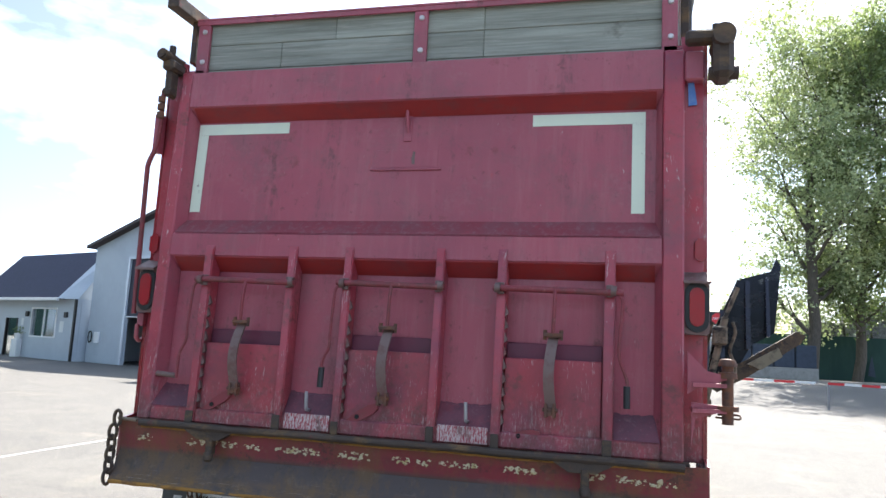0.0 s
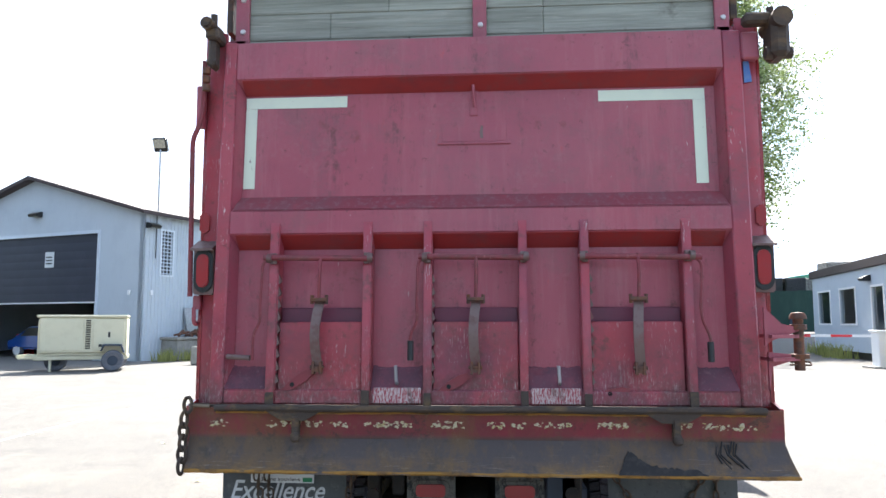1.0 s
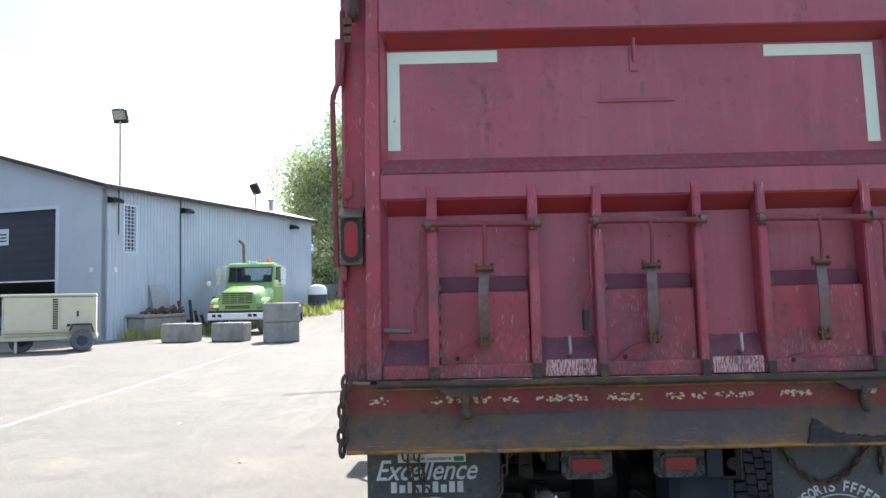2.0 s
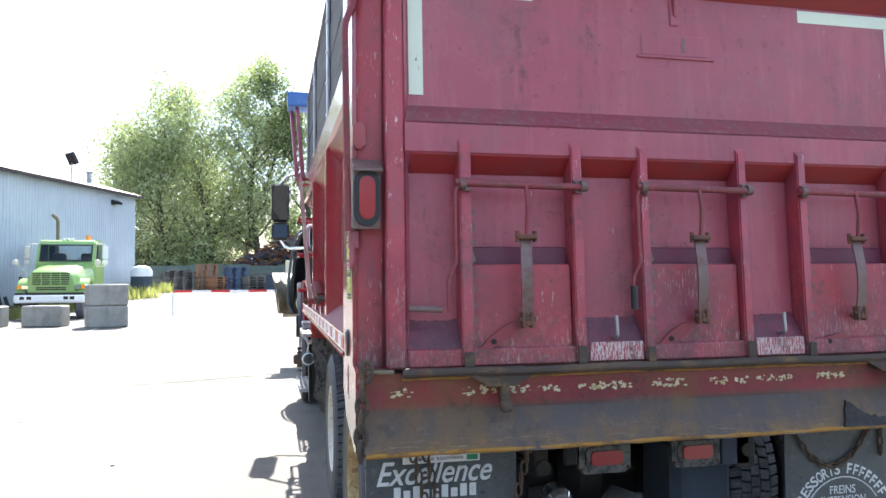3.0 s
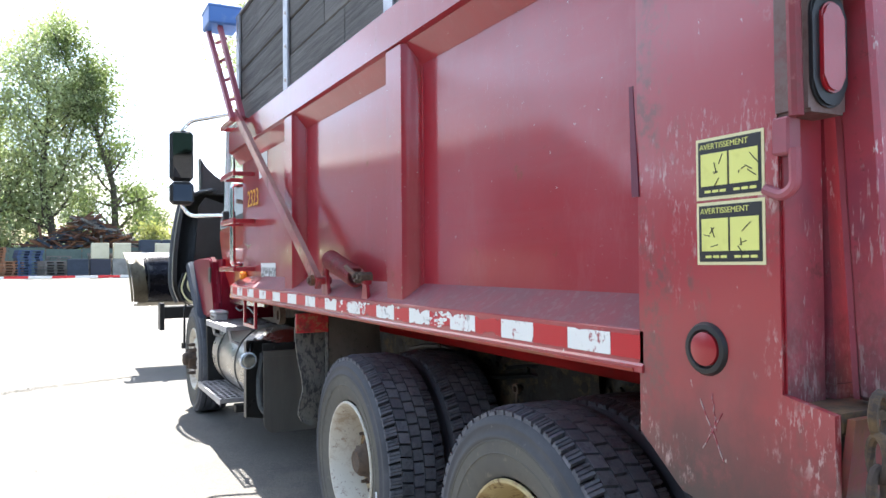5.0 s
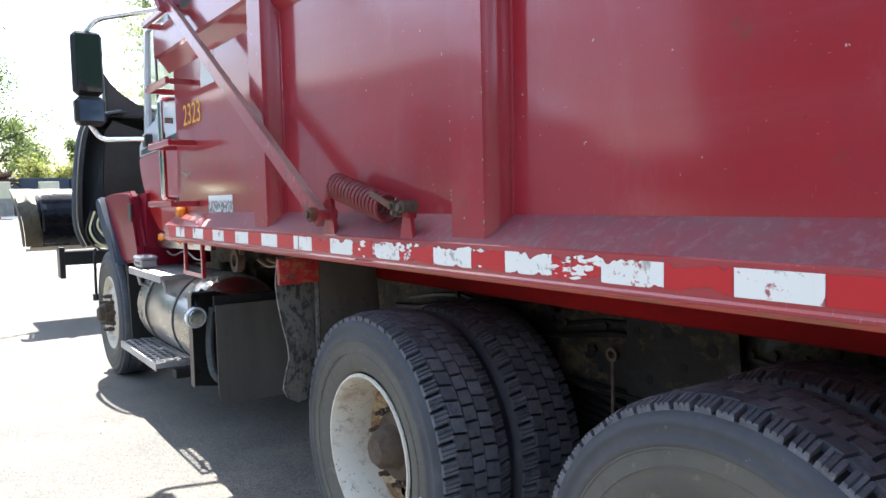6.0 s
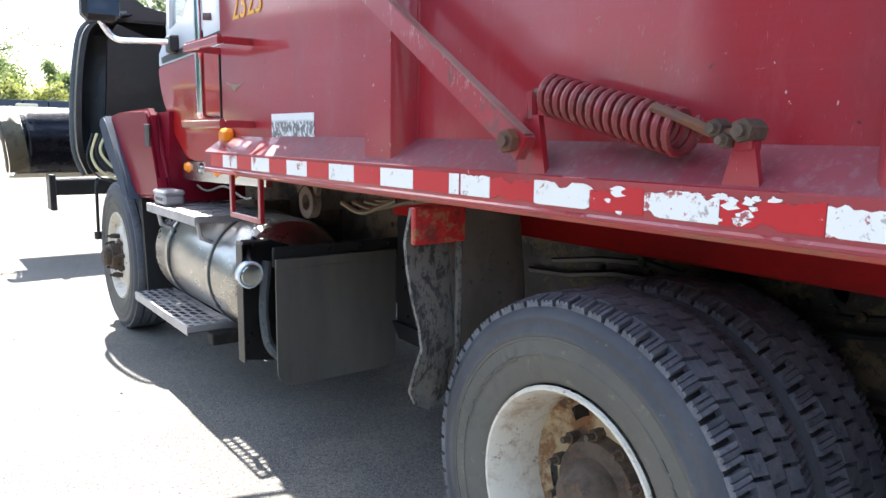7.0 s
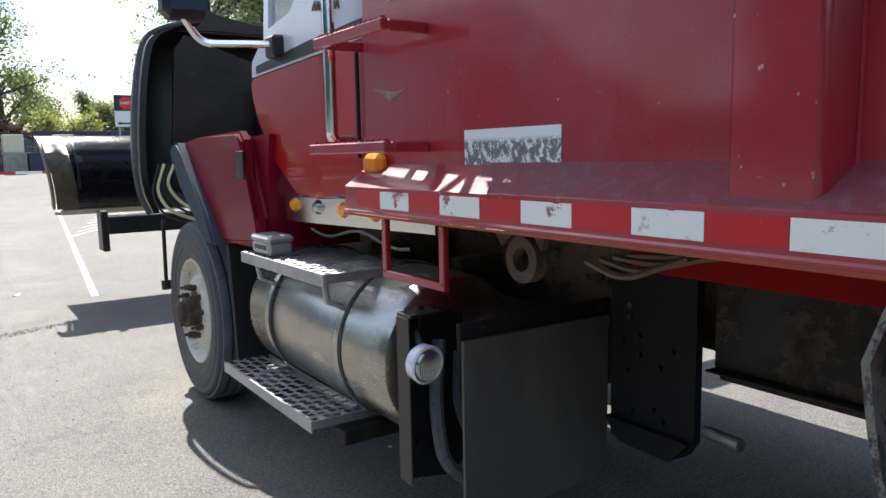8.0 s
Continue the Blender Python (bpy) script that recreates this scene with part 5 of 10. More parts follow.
for i in range(6):
    c = Vector((-2.166 - 0.002 * i, 3.09, 1.165 - i * 0.05))
    if i == 0:
        c = Vector((-2.155, 3.095, 1.178))
    bm = B()
    pts = []
    for j in range(16):
        u = 2 * math.pi * j / 16
        a, h = 0.018 * math.cos(u), 0.034 * math.sin(u)
        pts.append(c + (Vector((a, 0, h)) if i % 2 == 0 else Vector((0.35 * a, a, h))))
    sweep(bm, pts, 0.008, 8, closed=True)
    part("chain_link", bm, M["bar"], chain)

# warning stickers on the left corner post
for k, (z0, z1) in enumerate(((1.537, 1.655), (1.413, 1.532))):
    bm = B()
    box(bm, (XL - 0.0015, 3.274, z0), (XL - 0.0002, 3.430, z1))
    stk = part("warning_sticker", bm, M["cream"], truck, "yellow and black warning sticker")
    bm = B()
    box(bm, (XL - 0.0025, 3.280, z0 + 0.006), (XL - 0.0016, 3.424, z1 - 0.006))
    part("black_ground", bm, M["ink"], stk)
    for y0 in (3.286, 3.354):
        bm = B()
        box(bm, (XL - 0.0035, y0, z0 + 0.026), (XL - 0.0026, y0 + 0.063, z0 + 0.088))
        part("yellow_panel", bm, M["yellow"], stk)
        bm = B()
        r2 = random.Random(k * 7 + int(y0 * 1000))
        for i in range(5):
            p = Vector((XL - 0.004, y0 + r2.uniform(0.015, 0.048), z0 + r2.uniform(0.035, 0.078)))
            q = p + Vector((0, r2.uniform(-0.02, 0.02), r2.uniform(-0.02, 0.02)))
            rod(bm, p, q, 0.0009, 4)
        part("pictogram_strokes", bm, M["ink"], stk)
        bm = B()
        for i in range(3):
            box(bm, (XL - 0.0035, y0 + 0.004 + 0.018 * i, z0 + 0.013), (XL - 0.0026, y0 + 0.018 + 0.018 * i, z0 + 0.018))
        part("illegible_line", bm, M["yellow"], stk)
    letters("AVERTISSEMENT", 0.0155, M["yellow"], stk, pose(XL - 0.003, 3.420, z1 - 0.0215, 90, 0, -90), depth=0.0003)

# conspicuity tape along the rail: white blocks between red ones, torn along the middle
WHITES = [(3.69, 3.847), (3.995, 4.152), (4.3, 4.457), (4.605, 4.765), (4.9, 5.07), (5.25, 5.405), (5.54, 5.7), (5.85, 5.96), (5.968, 6.008), (6.17, 6.335), (6.49, 6.65), (6.81, 6.97), (7.125, 7.295), (7.45, 7.61)]


def tape(a, b, white, worn, k):
    n = max(4, int((b - a) / 0.006))
    top, bot = [], []
    for j in range(n + 1):
        y = a + (b - a) * j / n
        e = noise.noise((y * 17, 3.1 + k, 0)) + 0.45 * noise.noise((y * 60, 1.1 + k, 4))
        f = noise.noise((y * 21, 9.4 + k, 1)) + 0.4 * noise.noise((y * 70, 2.2 + k, 8))
        top.append((y, 1.2625 - max(0, e + worn - 0.55) * 0.04 * worn))
        bot.append((y, 1.2115 + max(0, f + worn - 0.75) * 0.03 * worn))
    bm = B()
    slab(bm, bot + top[::-1], "x", XL - 0.0014, XL - 0.0003)
    part("rail_tape", bm, M["tapew" if white else "taper"], truck, "torn white tape" if white else "red reflective tape")


last = 3.592
for k, (a, b) in enumerate(WHITES + [(7.76, 7.80)]):
    worn = 0.7 if 4.15 < a < 6.1 else 0.25
    if a - last > 0.012:
        tape(last + 0.002, a - 0.002, False, worn, k)
    if k < len(WHITES):
        tape(a, b, True, worn * 0.9, k + 40)
    last = b
# pale backing left where the red film is torn away
bm = B()
rnd = random.Random(17)
for y0, y1, n in ((4.46, 4.64, 26), (4.81, 4.95, 10), (5.13, 5.30, 22), (5.46, 5.59, 8)):
    for i in range(n):
        y, z = rnd.uniform(y0, y1), 1.26 - 0.048 * rnd.random() ** 2.5
        q = rnd.uniform(0.003, 0.012)
        bm.faces.new([bm.verts.new((XL - 0.0018 - 0.00002 * i, y + q * rnd.uniform(0.6, 2.2) * math.cos(2 * math.pi * j / 9), z + q * rnd.uniform(0.35, 0.8) * math.sin(2 * math.pi * j / 9))) for j in range(9)])
tagged(part("tape_scrap", bm, M["tapew"], truck, "white scraps of torn tape"), kind="stuff")

# timber side boards on the beams, steel straps over them
for s, X in both(None):
    for j in range(4):
        z0 = 2.402 + j * 0.202
        for y0, y1 in ((3.42, 5.55 + 0.3 * (j % 2)), (5.555 + 0.3 * (j % 2), 7.82)):
            bm = B()
            a, b = sorted((X(-2.135), X(-2.09)))
            box(bm, (a + 0.003 * (j % 2), y0, z0), (b, y1, z0 + 0.198), 0.006)
            part("side_board", bm, M["dark_grey_board"], truck)
    bm = B()
    a, b = sorted((X(-2.15), X(-2.07)))
    box(bm, (a, 3.42, 3.212), (b, 7.82, 3.224), 0.003)
    part("board_cap", bm, M["galv"], truck)
    for y in (3.70, 5.02, 6.49, 7.74):
        bm = B()
        a, b = sorted((X(-2.152), X(-2.136)))
        box(bm, (a, y - 0.045, 2.402), (b, y + 0.045, 3.21), 0.003)
        strap = part("board_strap", bm, M["galv"], truck, "pale steel strap with bolts")
        for z in (2.47, 2.66, 2.85, 3.04):
            bm = B()
            x = X(-2.152)
            d = -1 if s > 0 else 1
            lathe(bm, [(0, 0.008), (0.009, 0.007), (0.012, 0.0)], (x, y, z), (d, 0, 0), 8)
            part("bolt", bm, M["nut"], strap)
# boards across the tail
for j, (z0, z1) in enumerate(((2.872, 2.9055), (2.9065, 3.0355), (3.0365, 3.165))):
    cuts = {0: (-2.045, -1.2, 0.30), 1: (-2.045, -1.585, -0.56, 0.30), 2: (-2.045, -1.30, -0.56, 0.30)}[j]
    for x0, x1 in zip(cuts, cuts[1:]):
        bm = B()
        box(bm, (x0 + 0.0006, 3.285, z0), (x1 - 0.0006, 3.325, z1), 0.004)
        part("tail_board", bm, M["grey_green_board"], truck, "weathered grey-green plank")
bm = B()
box(bm, (-2.06, 3.262, 3.167), (0.32, 3.33, 3.178), 0.002)
box(bm, (-2.06, 3.262, 3.142), (0.32, 3.272, 3.166), 0.002)
part("board_angle", bm, M["gate"], truck, "red angle iron over the planks")
for x in (-2.015, -0.862, 0.262):
    bm = B()
    box(bm, (x - 0.033, 3.262, 2.875), (x + 0.033, 3.283, 3.141), 0.003)
    strap = part("board_strap", bm, M["gate"], truck)
    for z in (2.945, 3.105):
        bm = B()
        lathe(bm, [(0, 0.009), (0.011, 0.007), (0.014, 0.0)], (x + 0.004, 3.262, z), (0, -1, 0), 10)
        part("bolt", bm, M["nut"], strap)
bm = B()
box(bm, (-2.13, 3.10, 3.17), (-2.065, 3.42, 3.235), 0.004)
box(bm, (-2.10, 3.28, 2.95), (-2.07, 3.40, 3.17), 0.004)
part("board_bracket", bm, M["bar"], truck)
bm = B()
box(bm, (0.31, 3.30, 2.95), (0.345, 3.42, 3.2), 0.004)
part("board_bracket", bm, M["bar"], truck)

# tarp arm, spring and the bow at the front
bm = B()
A0, A1 = Vector((-2.215, 5.725, 1.345)), Vector((-2.225, 7.44, 2.445))
d = (A1 - A0).normalized()
up = Vector((0, -d.z, d.y))
rows = [[bm.verts.new(p + up * q * 0.028 + Vector((r * 0.014, 0, 0))) for q, r in ((-1, -1), (1, -1), (1, 1), (-1, 1))] for p in (A0 - d * 0.03, A1)]
for i in range(4):
    bm.faces.new([rows[0][i], rows[0][(i + 1) % 4], rows[1][(i + 1) % 4], rows[1][i]])
bm.faces.new(rows[0][::-1]), bm.faces.new(rows[1])
arm = part("tarp_arm", bm, M["post"], truck, "slanted red tarp arm, dusty on top")
# dust strip, coloured pale for the sunlit upper face
bm = B()
rows = [[bm.verts.new(p + up * q + Vector((r * 0.013, 0, 0))) for q, r in ((0.0285, -1), (0.031, -1), (0.031, 1), (0.0285, 1))] for p in (A0 - d * 0.02, A1 - d * 0.2)]
for i in range(4):
    bm.faces.new([rows[0][i], rows[0][(i + 1) % 4], rows[1][(i + 1) % 4], rows[1][i]])
bm.faces.new(rows[0][::-1]), bm.faces.new(rows[1])
part("arm_dust", bm, M["armdustlit"], arm, "brown dust on the arm, paled as if sunlit")
bm = B()
rod(bm, (-2.245, 5.725, 1.345), (-2.15, 5.725, 1.345), 0.02)
slab(bm, [(5.675, 1.275), (5.765, 1.275), (5.745, 1.40), (5.70, 1.40)], "x", -2.18, -2.165)
rod(bm, (-2.172, 5.728, 1.39), (-2.168, 5.735, 1.45), 0.012, 8)
part("arm_bracket", bm, M["post"], truck, "scuffed red pivot bracket")
bm = B()
rod(bm, (-2.252, 5.725, 1.345), (-2.232, 5.725, 1.345), 0.026, 6)
rod(bm, (-2.262, 5.725, 1.345), (-2.252, 5.725, 1.345), 0.014, 8)
part("pivot_nut", bm, M["rust"], truck, "greasy nut")
bm = B()
slab(bm, [(5.185, 1.275), (5.255, 1.275), (5.235, 1.35), (5.2, 1.35)], "x", -2.178, -2.165)
box(bm, (-2.185, 5.202, 1.335), (-2.15, 5.234, 1.36), 0.004)
part("spring_bracket", bm, M["red"], truck)
for y, z, r, l in ((5.212, 1.368, 0.020, 0.05), (5.245, 1.352, 0.013, 0.04), (5.262, 1.372, 0.016, 0.03)):
    bm = B()
    rod(bm, (-2.20, y, z), (-2.20 + l, y, z), r, 6)
    rod(bm, (-2.212, y, z), (-2.20, y, z), r * 0.55, 8)
    part("greasy_nut", bm, M["hub"], truck, "greasy bolt of the spring")
bm = B()
S0, S1 = Vector((-2.165, 5.34, 1.362)), Vector((-2.165, 5.68, 1.442))
d, u, w = basis(S1 - S0)
L = (S1 - S0).length
pts = [S0 + d * (-0.04), S0 + d * (-0.015) + u * 0.015]
T = 15
for i in range(T * 14 + 1):
    t = i / (T * 14)
    a = 2 * math.pi * T * t
    pts.append(S0 + d * (L * t) + 0.038 * (u * math.cos(a) + w * math.sin(a)))
pts += [S1 + d * 0.015 + u * 0.015, S1 + d * 0.04]
sweep(bm, pts, 0.0082, 7)
part("coil_spring", bm, M["springred"], truck, "dusty red coil spring lying along the body")
bm = B()
sweep(bm, bent([S1 + d * 0.03, (-2.165, 5.735, 1.45), (-2.172, 5.735, 1.43)], 0.02), 0.008)
part("spring_hook", bm, M["rust"], truck)
bm = B()
sweep(bm, bent([S0 + d * 0.05 + Vector((-0.03, 0, 0.035)), S0 - d * 0.01 + Vector((-0.03, 0, 0.03)), (-2.185, 5.26, 1.36), (-2.182, 5.215, 1.365)], 0.03), 0.010)
part("spring_hook", bm, M["rust"], truck)
bm = B()
for dx, y0, y1 in ((-0.03, 7.42, 8.10), (0.02, 7.34, 7.93)):
    a, b = Vector((-2.225 + dx, y0, 2.40)), Vector((-2.26 + dx, y1, 3.18))
    rod(bm, a, b, 0.022, 4)
for t in (0.2, 0.42, 0.64, 0.86):
    rod(bm, (-2.25, 7.42 + 0.68 * t, 2.40 + 0.78 * t), (-2.21, 7.34 + 0.59 * t, 2.40 + 0.78 * t), 0.012, 6)
part("tarp_bow", bm, M["gate"], truck, "dark red latticed tarp bow")
bm = B()
box(bm, (-2.33, 7.86, 3.18), (-2.10, 8.14, 3.315), 0.01)
box(bm, (-2.335, 7.855, 3.30), (-2.095, 8.145, 3.32), 0.004)
part("tarp_housing", bm, M["blue"], truck, "faded blue tarp roller end")
bm = B()
rod(bm, (-2.10, 8.0, 3.25), (0.28, 8.0, 3.25), 0.05, 12)
part("tarp_roll", bm, M["rubber"], truck)

# blue tarp end caught behind the right stile
bm = B()
slab(bm, [(0.335, 2.79), (0.352, 2.79), (0.372, 2.625), (0.338, 2.62)], "y", 3.228, 3.237)
part("blue_strip", bm, M["blue"], truck, "faded blue strip of cloth")

# rusted lower edge of the side rail
bm = B()
box(bm, (XL - 0.008, 3.61, 1.1835), (XL - 0.0052, 7.83, 1.1915), 0.0008)
part("rail_edge", bm, M["rustedge"], truck, "rust-brown lower edge of the rail")

# ---- front steps, plate and number on the body's side ----
for z, y0, y1 in ((1.405, 7.36, 7.98), (1.735, 7.36, 7.92), (2.06, 7.36, 7.92), (2.43, 7.36, 7.92)):
    bm = B()
    for a, b in (((-2.215, y1 - 0.025, z - 0.03), (-2.05, y1, z)), ((-2.215, y0 + 0.12, z - 0.03), (-2.092, y0 + 0.145, z)), ((-2.24, y0 + 0.12, z - 0.03), (-2.216, y1, z + 0.002))):
        box(bm, a, b, 0.004)
    for i in range(14):
        y = y0 + 0.13 + i * (y1 - y0 - 0.14) / 14
        box(bm, (-2.236, y, z + 0.002), (-2.219, y + 0.012, z + 0.008))
    part("body_step", bm, M["red"], truck, "serrated red step iron")
bm = B()
box(bm, (PX - 0.0025, 6.94, 1.324), (PX - 0.0005, 7.31, 1.43))
part("marking_plate", bm, M["vin"], truck, "white plate with smeared writing")
bm = B()
slab(bm, [(7.60, 1.565), (7.67, 1.558), (7.80, 1.575), (7.74, 1.555), (7.70, 1.532), (7.66, 1.545)], "x", PX - 0.002, PX - 0.0005)
part("torn_label", bm, M["scraped"], truck)
bm = B()
box(bm, (PX - 0.002, 7.14, 2.0), (PX - 0.0005, 7.36, 2.17))
part("body_label", bm, M["vin"], truck, "torn pale label")
letters("2323", 0.165, M["amberpaint"], truck, pose(PX - 0.003, 7.70, 1.83, 90, 0, -90), "fleet_number", "amber painted fleet number", 0.0008)

# ---- chassis ----
bm = B()
for x in (CX - 0.44, CX + 0.40):
    box(bm, (x - 0.005, 3.55, 0.78), (x + 0.045, 11.6, 1.06), 0.006)
for y in (3.75, 5.0, 6.6, 8.0, 9.6, 11.0):
    box(bm, (CX - 0.39, y, 0.82), (CX + 0.395, y + 0.12, 1.02), 0.006)
rnd = random.Random(3)
for i in range(60):
    y, z = rnd.uniform(3.7, 7.6), rnd.uniform(0.82, 1.03)
    rod(bm, (CX - 0.46, y, z), (CX - 0.444, y, z), 0.014, 6)
part("chassis_frame", bm, M["iron"], truck, "greasy black ladder frame")
# sub-frame of the body, red
for x in (-1.60, -1.26, -0.56, -0.22):
    bm = B()
    box(bm, (x - 0.05, 3.62, 1.03), (x + 0.05, 7.12, 1.118), 0.006)
    part("body_long_sill", bm, M["underred"], truck)
for i in range(12):
    y = 3.72 + i * 0.30
    bm = B()
    box(bm, (-1.545, y, 1.065), (-1.315, y + 0.07, 1.118), 0.004)
    part("cross_sill", bm, M["red"], truck)
# suspension beams, spring packs and brake chambers
for s in (-1.32, -0.50):
    bm = B()
    box(bm, (s - 0.07, 4.86, 0.45), (s + 0.07, 5.10, 0.80), 0.015)
    saddle = part("spring_saddle", bm, M["iron"], truck)
    for i in range(6):
        L = 0.75 - i * 0.09
        bm = B()
        slab(bm, [(4.98 - L, 0.56 + 0.022 * i), (4.98, 0.50 + 0.022 * i), (4.98 + L, 0.56 + 0.022 * i), (4.98 + L, 0.576 + 0.022 * i), (4.98, 0.516 + 0.022 * i), (4.98 - L, 0.576 + 0.022 * i)], "x", s - 0.045, s + 0.045)
        part("spring_leaf", bm, M["soot"], saddle)
# dark beams added to hide lit ground behind the shaded gap
for s in (-1.26, 2 * CX + 1.26):
    bm = B()
    slab(bm, [(4.20, 0.36), (4.98, 0.28), (5.76, 0.36), (5.80, 0.50), (5.40, 0.56), (4.98, 0.62), (4.56, 0.56), (4.16, 0.50)], "x", s - 0.06, s + 0.06)
    bmesh.ops.bevel(bm, geom=bm.edges[:], offset=0.015, segments=2, affect="EDGES")
    part("walking_beam", bm, M["soot"], truck, "added dark beam filling the gap between the axles")
for y in (4.27, 5.69):
    bm = B()
    rod(bm, (-1.9, y, 0.50), (0.08, y, 0.50), 0.085, 16)
    lathe(bm, [(0.0, -0.17), (0.13, -0.15), (0.2, -0.06), (0.2, 0.06), (0.13, 0.15), (0.0, 0.17)], (CX, y, 0.50), (1, 0, 0), 20)
    axle = part("axle", bm, M["iron"], truck, "muddy drive axle")
    for s in (-1.38, -0.44):
        bm = B()
        rod(bm, (s, y + 0.12, 0.62), (s, y + 0.30, 0.64), 0.085, 16)
        part("brake_chamber", bm, M["iron"], axle)
bm = B()
rod(bm, (CX, 5.7, 0.62), (CX, 9.0, 0.72), 0.05, 12)
part("drive_shaft", bm, M["iron"], truck)
for i, (z, y0, y1) in enumerate(((0.98, 3.8, 6.6), (0.94, 3.9, 6.4), (0.90, 4.1, 6.5))):
    bm = B()
    sweep(bm, [(-1.40 - 0.02 * i, y0 + (y1 - y0) * t / 12, z + 0.03 * math.sin(t * 1.3 + i)) for t in range(13)], 0.012, 6)
    part("air_line", bm, M["plastic"], truck)
bm = B()
rod(bm, (-1.62, 4.94, 0.52), (-1.63, 4.93, 0.887), 0.006, 8)
lathe(bm, [(0.013, -0.008), (0.022, -0.008), (0.022, 0.008), (0.013, 0.008)], (-1.63, 4.93, 0.905), (1, 0, 0), 14, closed=True)
part("lift_rod", bm, M["hub"], truck)
bm = B()
box(bm, (-1.425, 3.6, 0.735), (-1.405, 7.0, 1.064), 0.003)
box(bm, (-1.47, 3.6, 0.728), (-1.405, 7.0, 0.734), 0.002)
box(bm, (-1.40, 3.6, 0.69), (-1.36, 7.0, 0.76), 0.004)
web = part("frame_rail_web", bm, M["railmud"], truck, "dusty frame rail pierced with bolt holes")
rv = random.Random(8)
for i in range(64):
    y, z = rv.uniform(3.7, 6.6), rv.choice((0.79, 0.85, 0.93, 0.98)) + rv.uniform(-0.012, 0.012)
    r = rv.choice((0.012, 0.016, 0.026))
    bm = B()
    if i % 3:
        # flat black disc paints the dark of a hole; the web isn't pierced
        rod(bm, (-1.4265, y, z), (-1.424, y, z), r, 12)
        part("bolt_hole", bm, M["soot"], web)
    else:
        rod(bm, (-1.438, y, z), (-1.424, y, z), 0.015, 6)
        part("bolt_head", bm, M["railmud"], web)
# hanger plate bolted over the rail above the saddle
bm = B()
slab(bm, [(4.72, 0.70), (5.02, 0.735), (5.02, 1.02), (4.62, 1.04), (4.60, 0.80)], "x", -1.462, -1.44)
hp = part("hanger_plate", bm, M["railmud"], truck, "dusty suspension hanger plate")
# hole darkness painted with flat black discs here too
for y, z, r in ((4.98, 0.95, 0.014), (4.86, 0.96, 0.02), (4.80, 0.86, 0.016), (4.70, 0.93, 0.022), (4.93, 0.80, 0.016), (4.72, 0.80, 0.014)):
    bm = B()
    rod(bm, (-1.4635, y, z), (-1.461, y, z), r, 12)
    part("bolt_hole", bm, M["soot"], hp)

# ---- wheels ----
def tyre_meshes():
    """One dual-size tyre with tread blocks, axle along x, outer side at -x."""
    R, W = 0.512, 0.265
    bm = B()
    prof = [(0.292, -W / 2 + 0.012), (0.305, -W / 2 + 0.002), (0.33, -W / 2 - 0.002), (0.345, -W / 2 - 0.008), (0.352, -W / 2 - 0.008), (0.366, -W / 2 - 0.012), (0.367, -W / 2 - 0.0145), (0.370, -W / 2 - 0.0145), (0.371, -W / 2 - 0.0125), (0.404, -W / 2 - 0.0125), (0.405, -W / 2 - 0.015), (0.408, -W / 2 - 0.015), (0.41, -W / 2 - 0.013), (0.415, -W / 2 - 0.017), (0.422, -W / 2 - 0.017), (0.43, -W / 2 - 0.012), (0.45, -W / 2 - 0.009), (0.455, -W / 2 - 0.012), (0.462, -W / 2 - 0.011), (0.485, -W / 2 + 0.004), (R - 0.022, -W / 2 + 0.02)]
    prof += [(R - 0.021, 0)] + [(r, -h) for r, h in prof[::-1]]
    lathe(bm, prof, (0, 0, 0), (1, 0, 0), 72)
    # faces between the blocks take the shade-dark rubber
    for f in bm.faces:
        if min(math.hypot(v.co.y, v.co.z) for v in f.verts) > R - 0.03:
            f.material_index = 1
    side = finish("tyre", bm, [M["tyre"], M["grooveshade"]], 50)
    bm = B()
    rnd = random.Random(2)
    NB = 60
    for row, (h0, h1) in enumerate(((-0.130, -0.082), (-0.077, -0.028), (-0.023, 0.023), (0.028, 0.077), (0.082, 0.130))):
        for i in range(NB):
            a0 = 2 * math.pi * (i + 0.5 * (row % 2)) / NB
            a1 = a0 + 2 * math.pi / NB * (0.82 if row in (0, 4) else 0.88)
            skew = 0.0 if row == 2 else (0.012 if row % 2 else -0.012)
            rt = R - rnd.uniform(0, 0.0025)
            drop0 = 0.012 if row == 0 else 0
            drop1 = 0.012 if row == 4 else 0
            tops = [(a0, a1, R - 0.024, rt)]
            if row in (0, 4):
                g = (a1 - a0) / 3
                tops = [(a0, a1, R - 0.024, R - 0.007)] + [(a0 + g * q + 0.002, a0 + g * (q + 1) - 0.002, R - 0.008, rt) for q in range(3)]
            for b0, b1, lo_, hi_ in tops:
                vs = []
                for rr, da in ((lo_, 0), (hi_, 0.003)):
                    for a, h in ((b0 + da, h0), (b1 - da, h0), (b1 - da + skew, h1), (b0 + da + skew, h1)):
                        dr = drop0 if h == h0 else drop1
                        vs.append(bm.verts.new((h, (rr - dr) * math.cos(a), (rr - dr) * math.sin(a))))
                for q in ((4, 5, 6, 7), (0, 1, 5, 4), (1, 2, 6, 5), (2, 3, 7, 6), (3, 0, 4, 7)):
                    bm.faces.new([vs[j] for j in q])
    tread = finish("tread", bm, M["tread"], 30)
    # raised lettering band shapes on the sidewall
    bm = B()
    for start in (0.0,):
        for i in range(5):
            a = start + i * 0.17
            lathe_pts = []
            for rr, aa in ((0.362, a), (0.362, a + 0.12), (0.413, a + 0.125), (0.413, a - 0.005)):
                lathe_pts.append((rr * math.cos(aa), rr * math.sin(aa)))
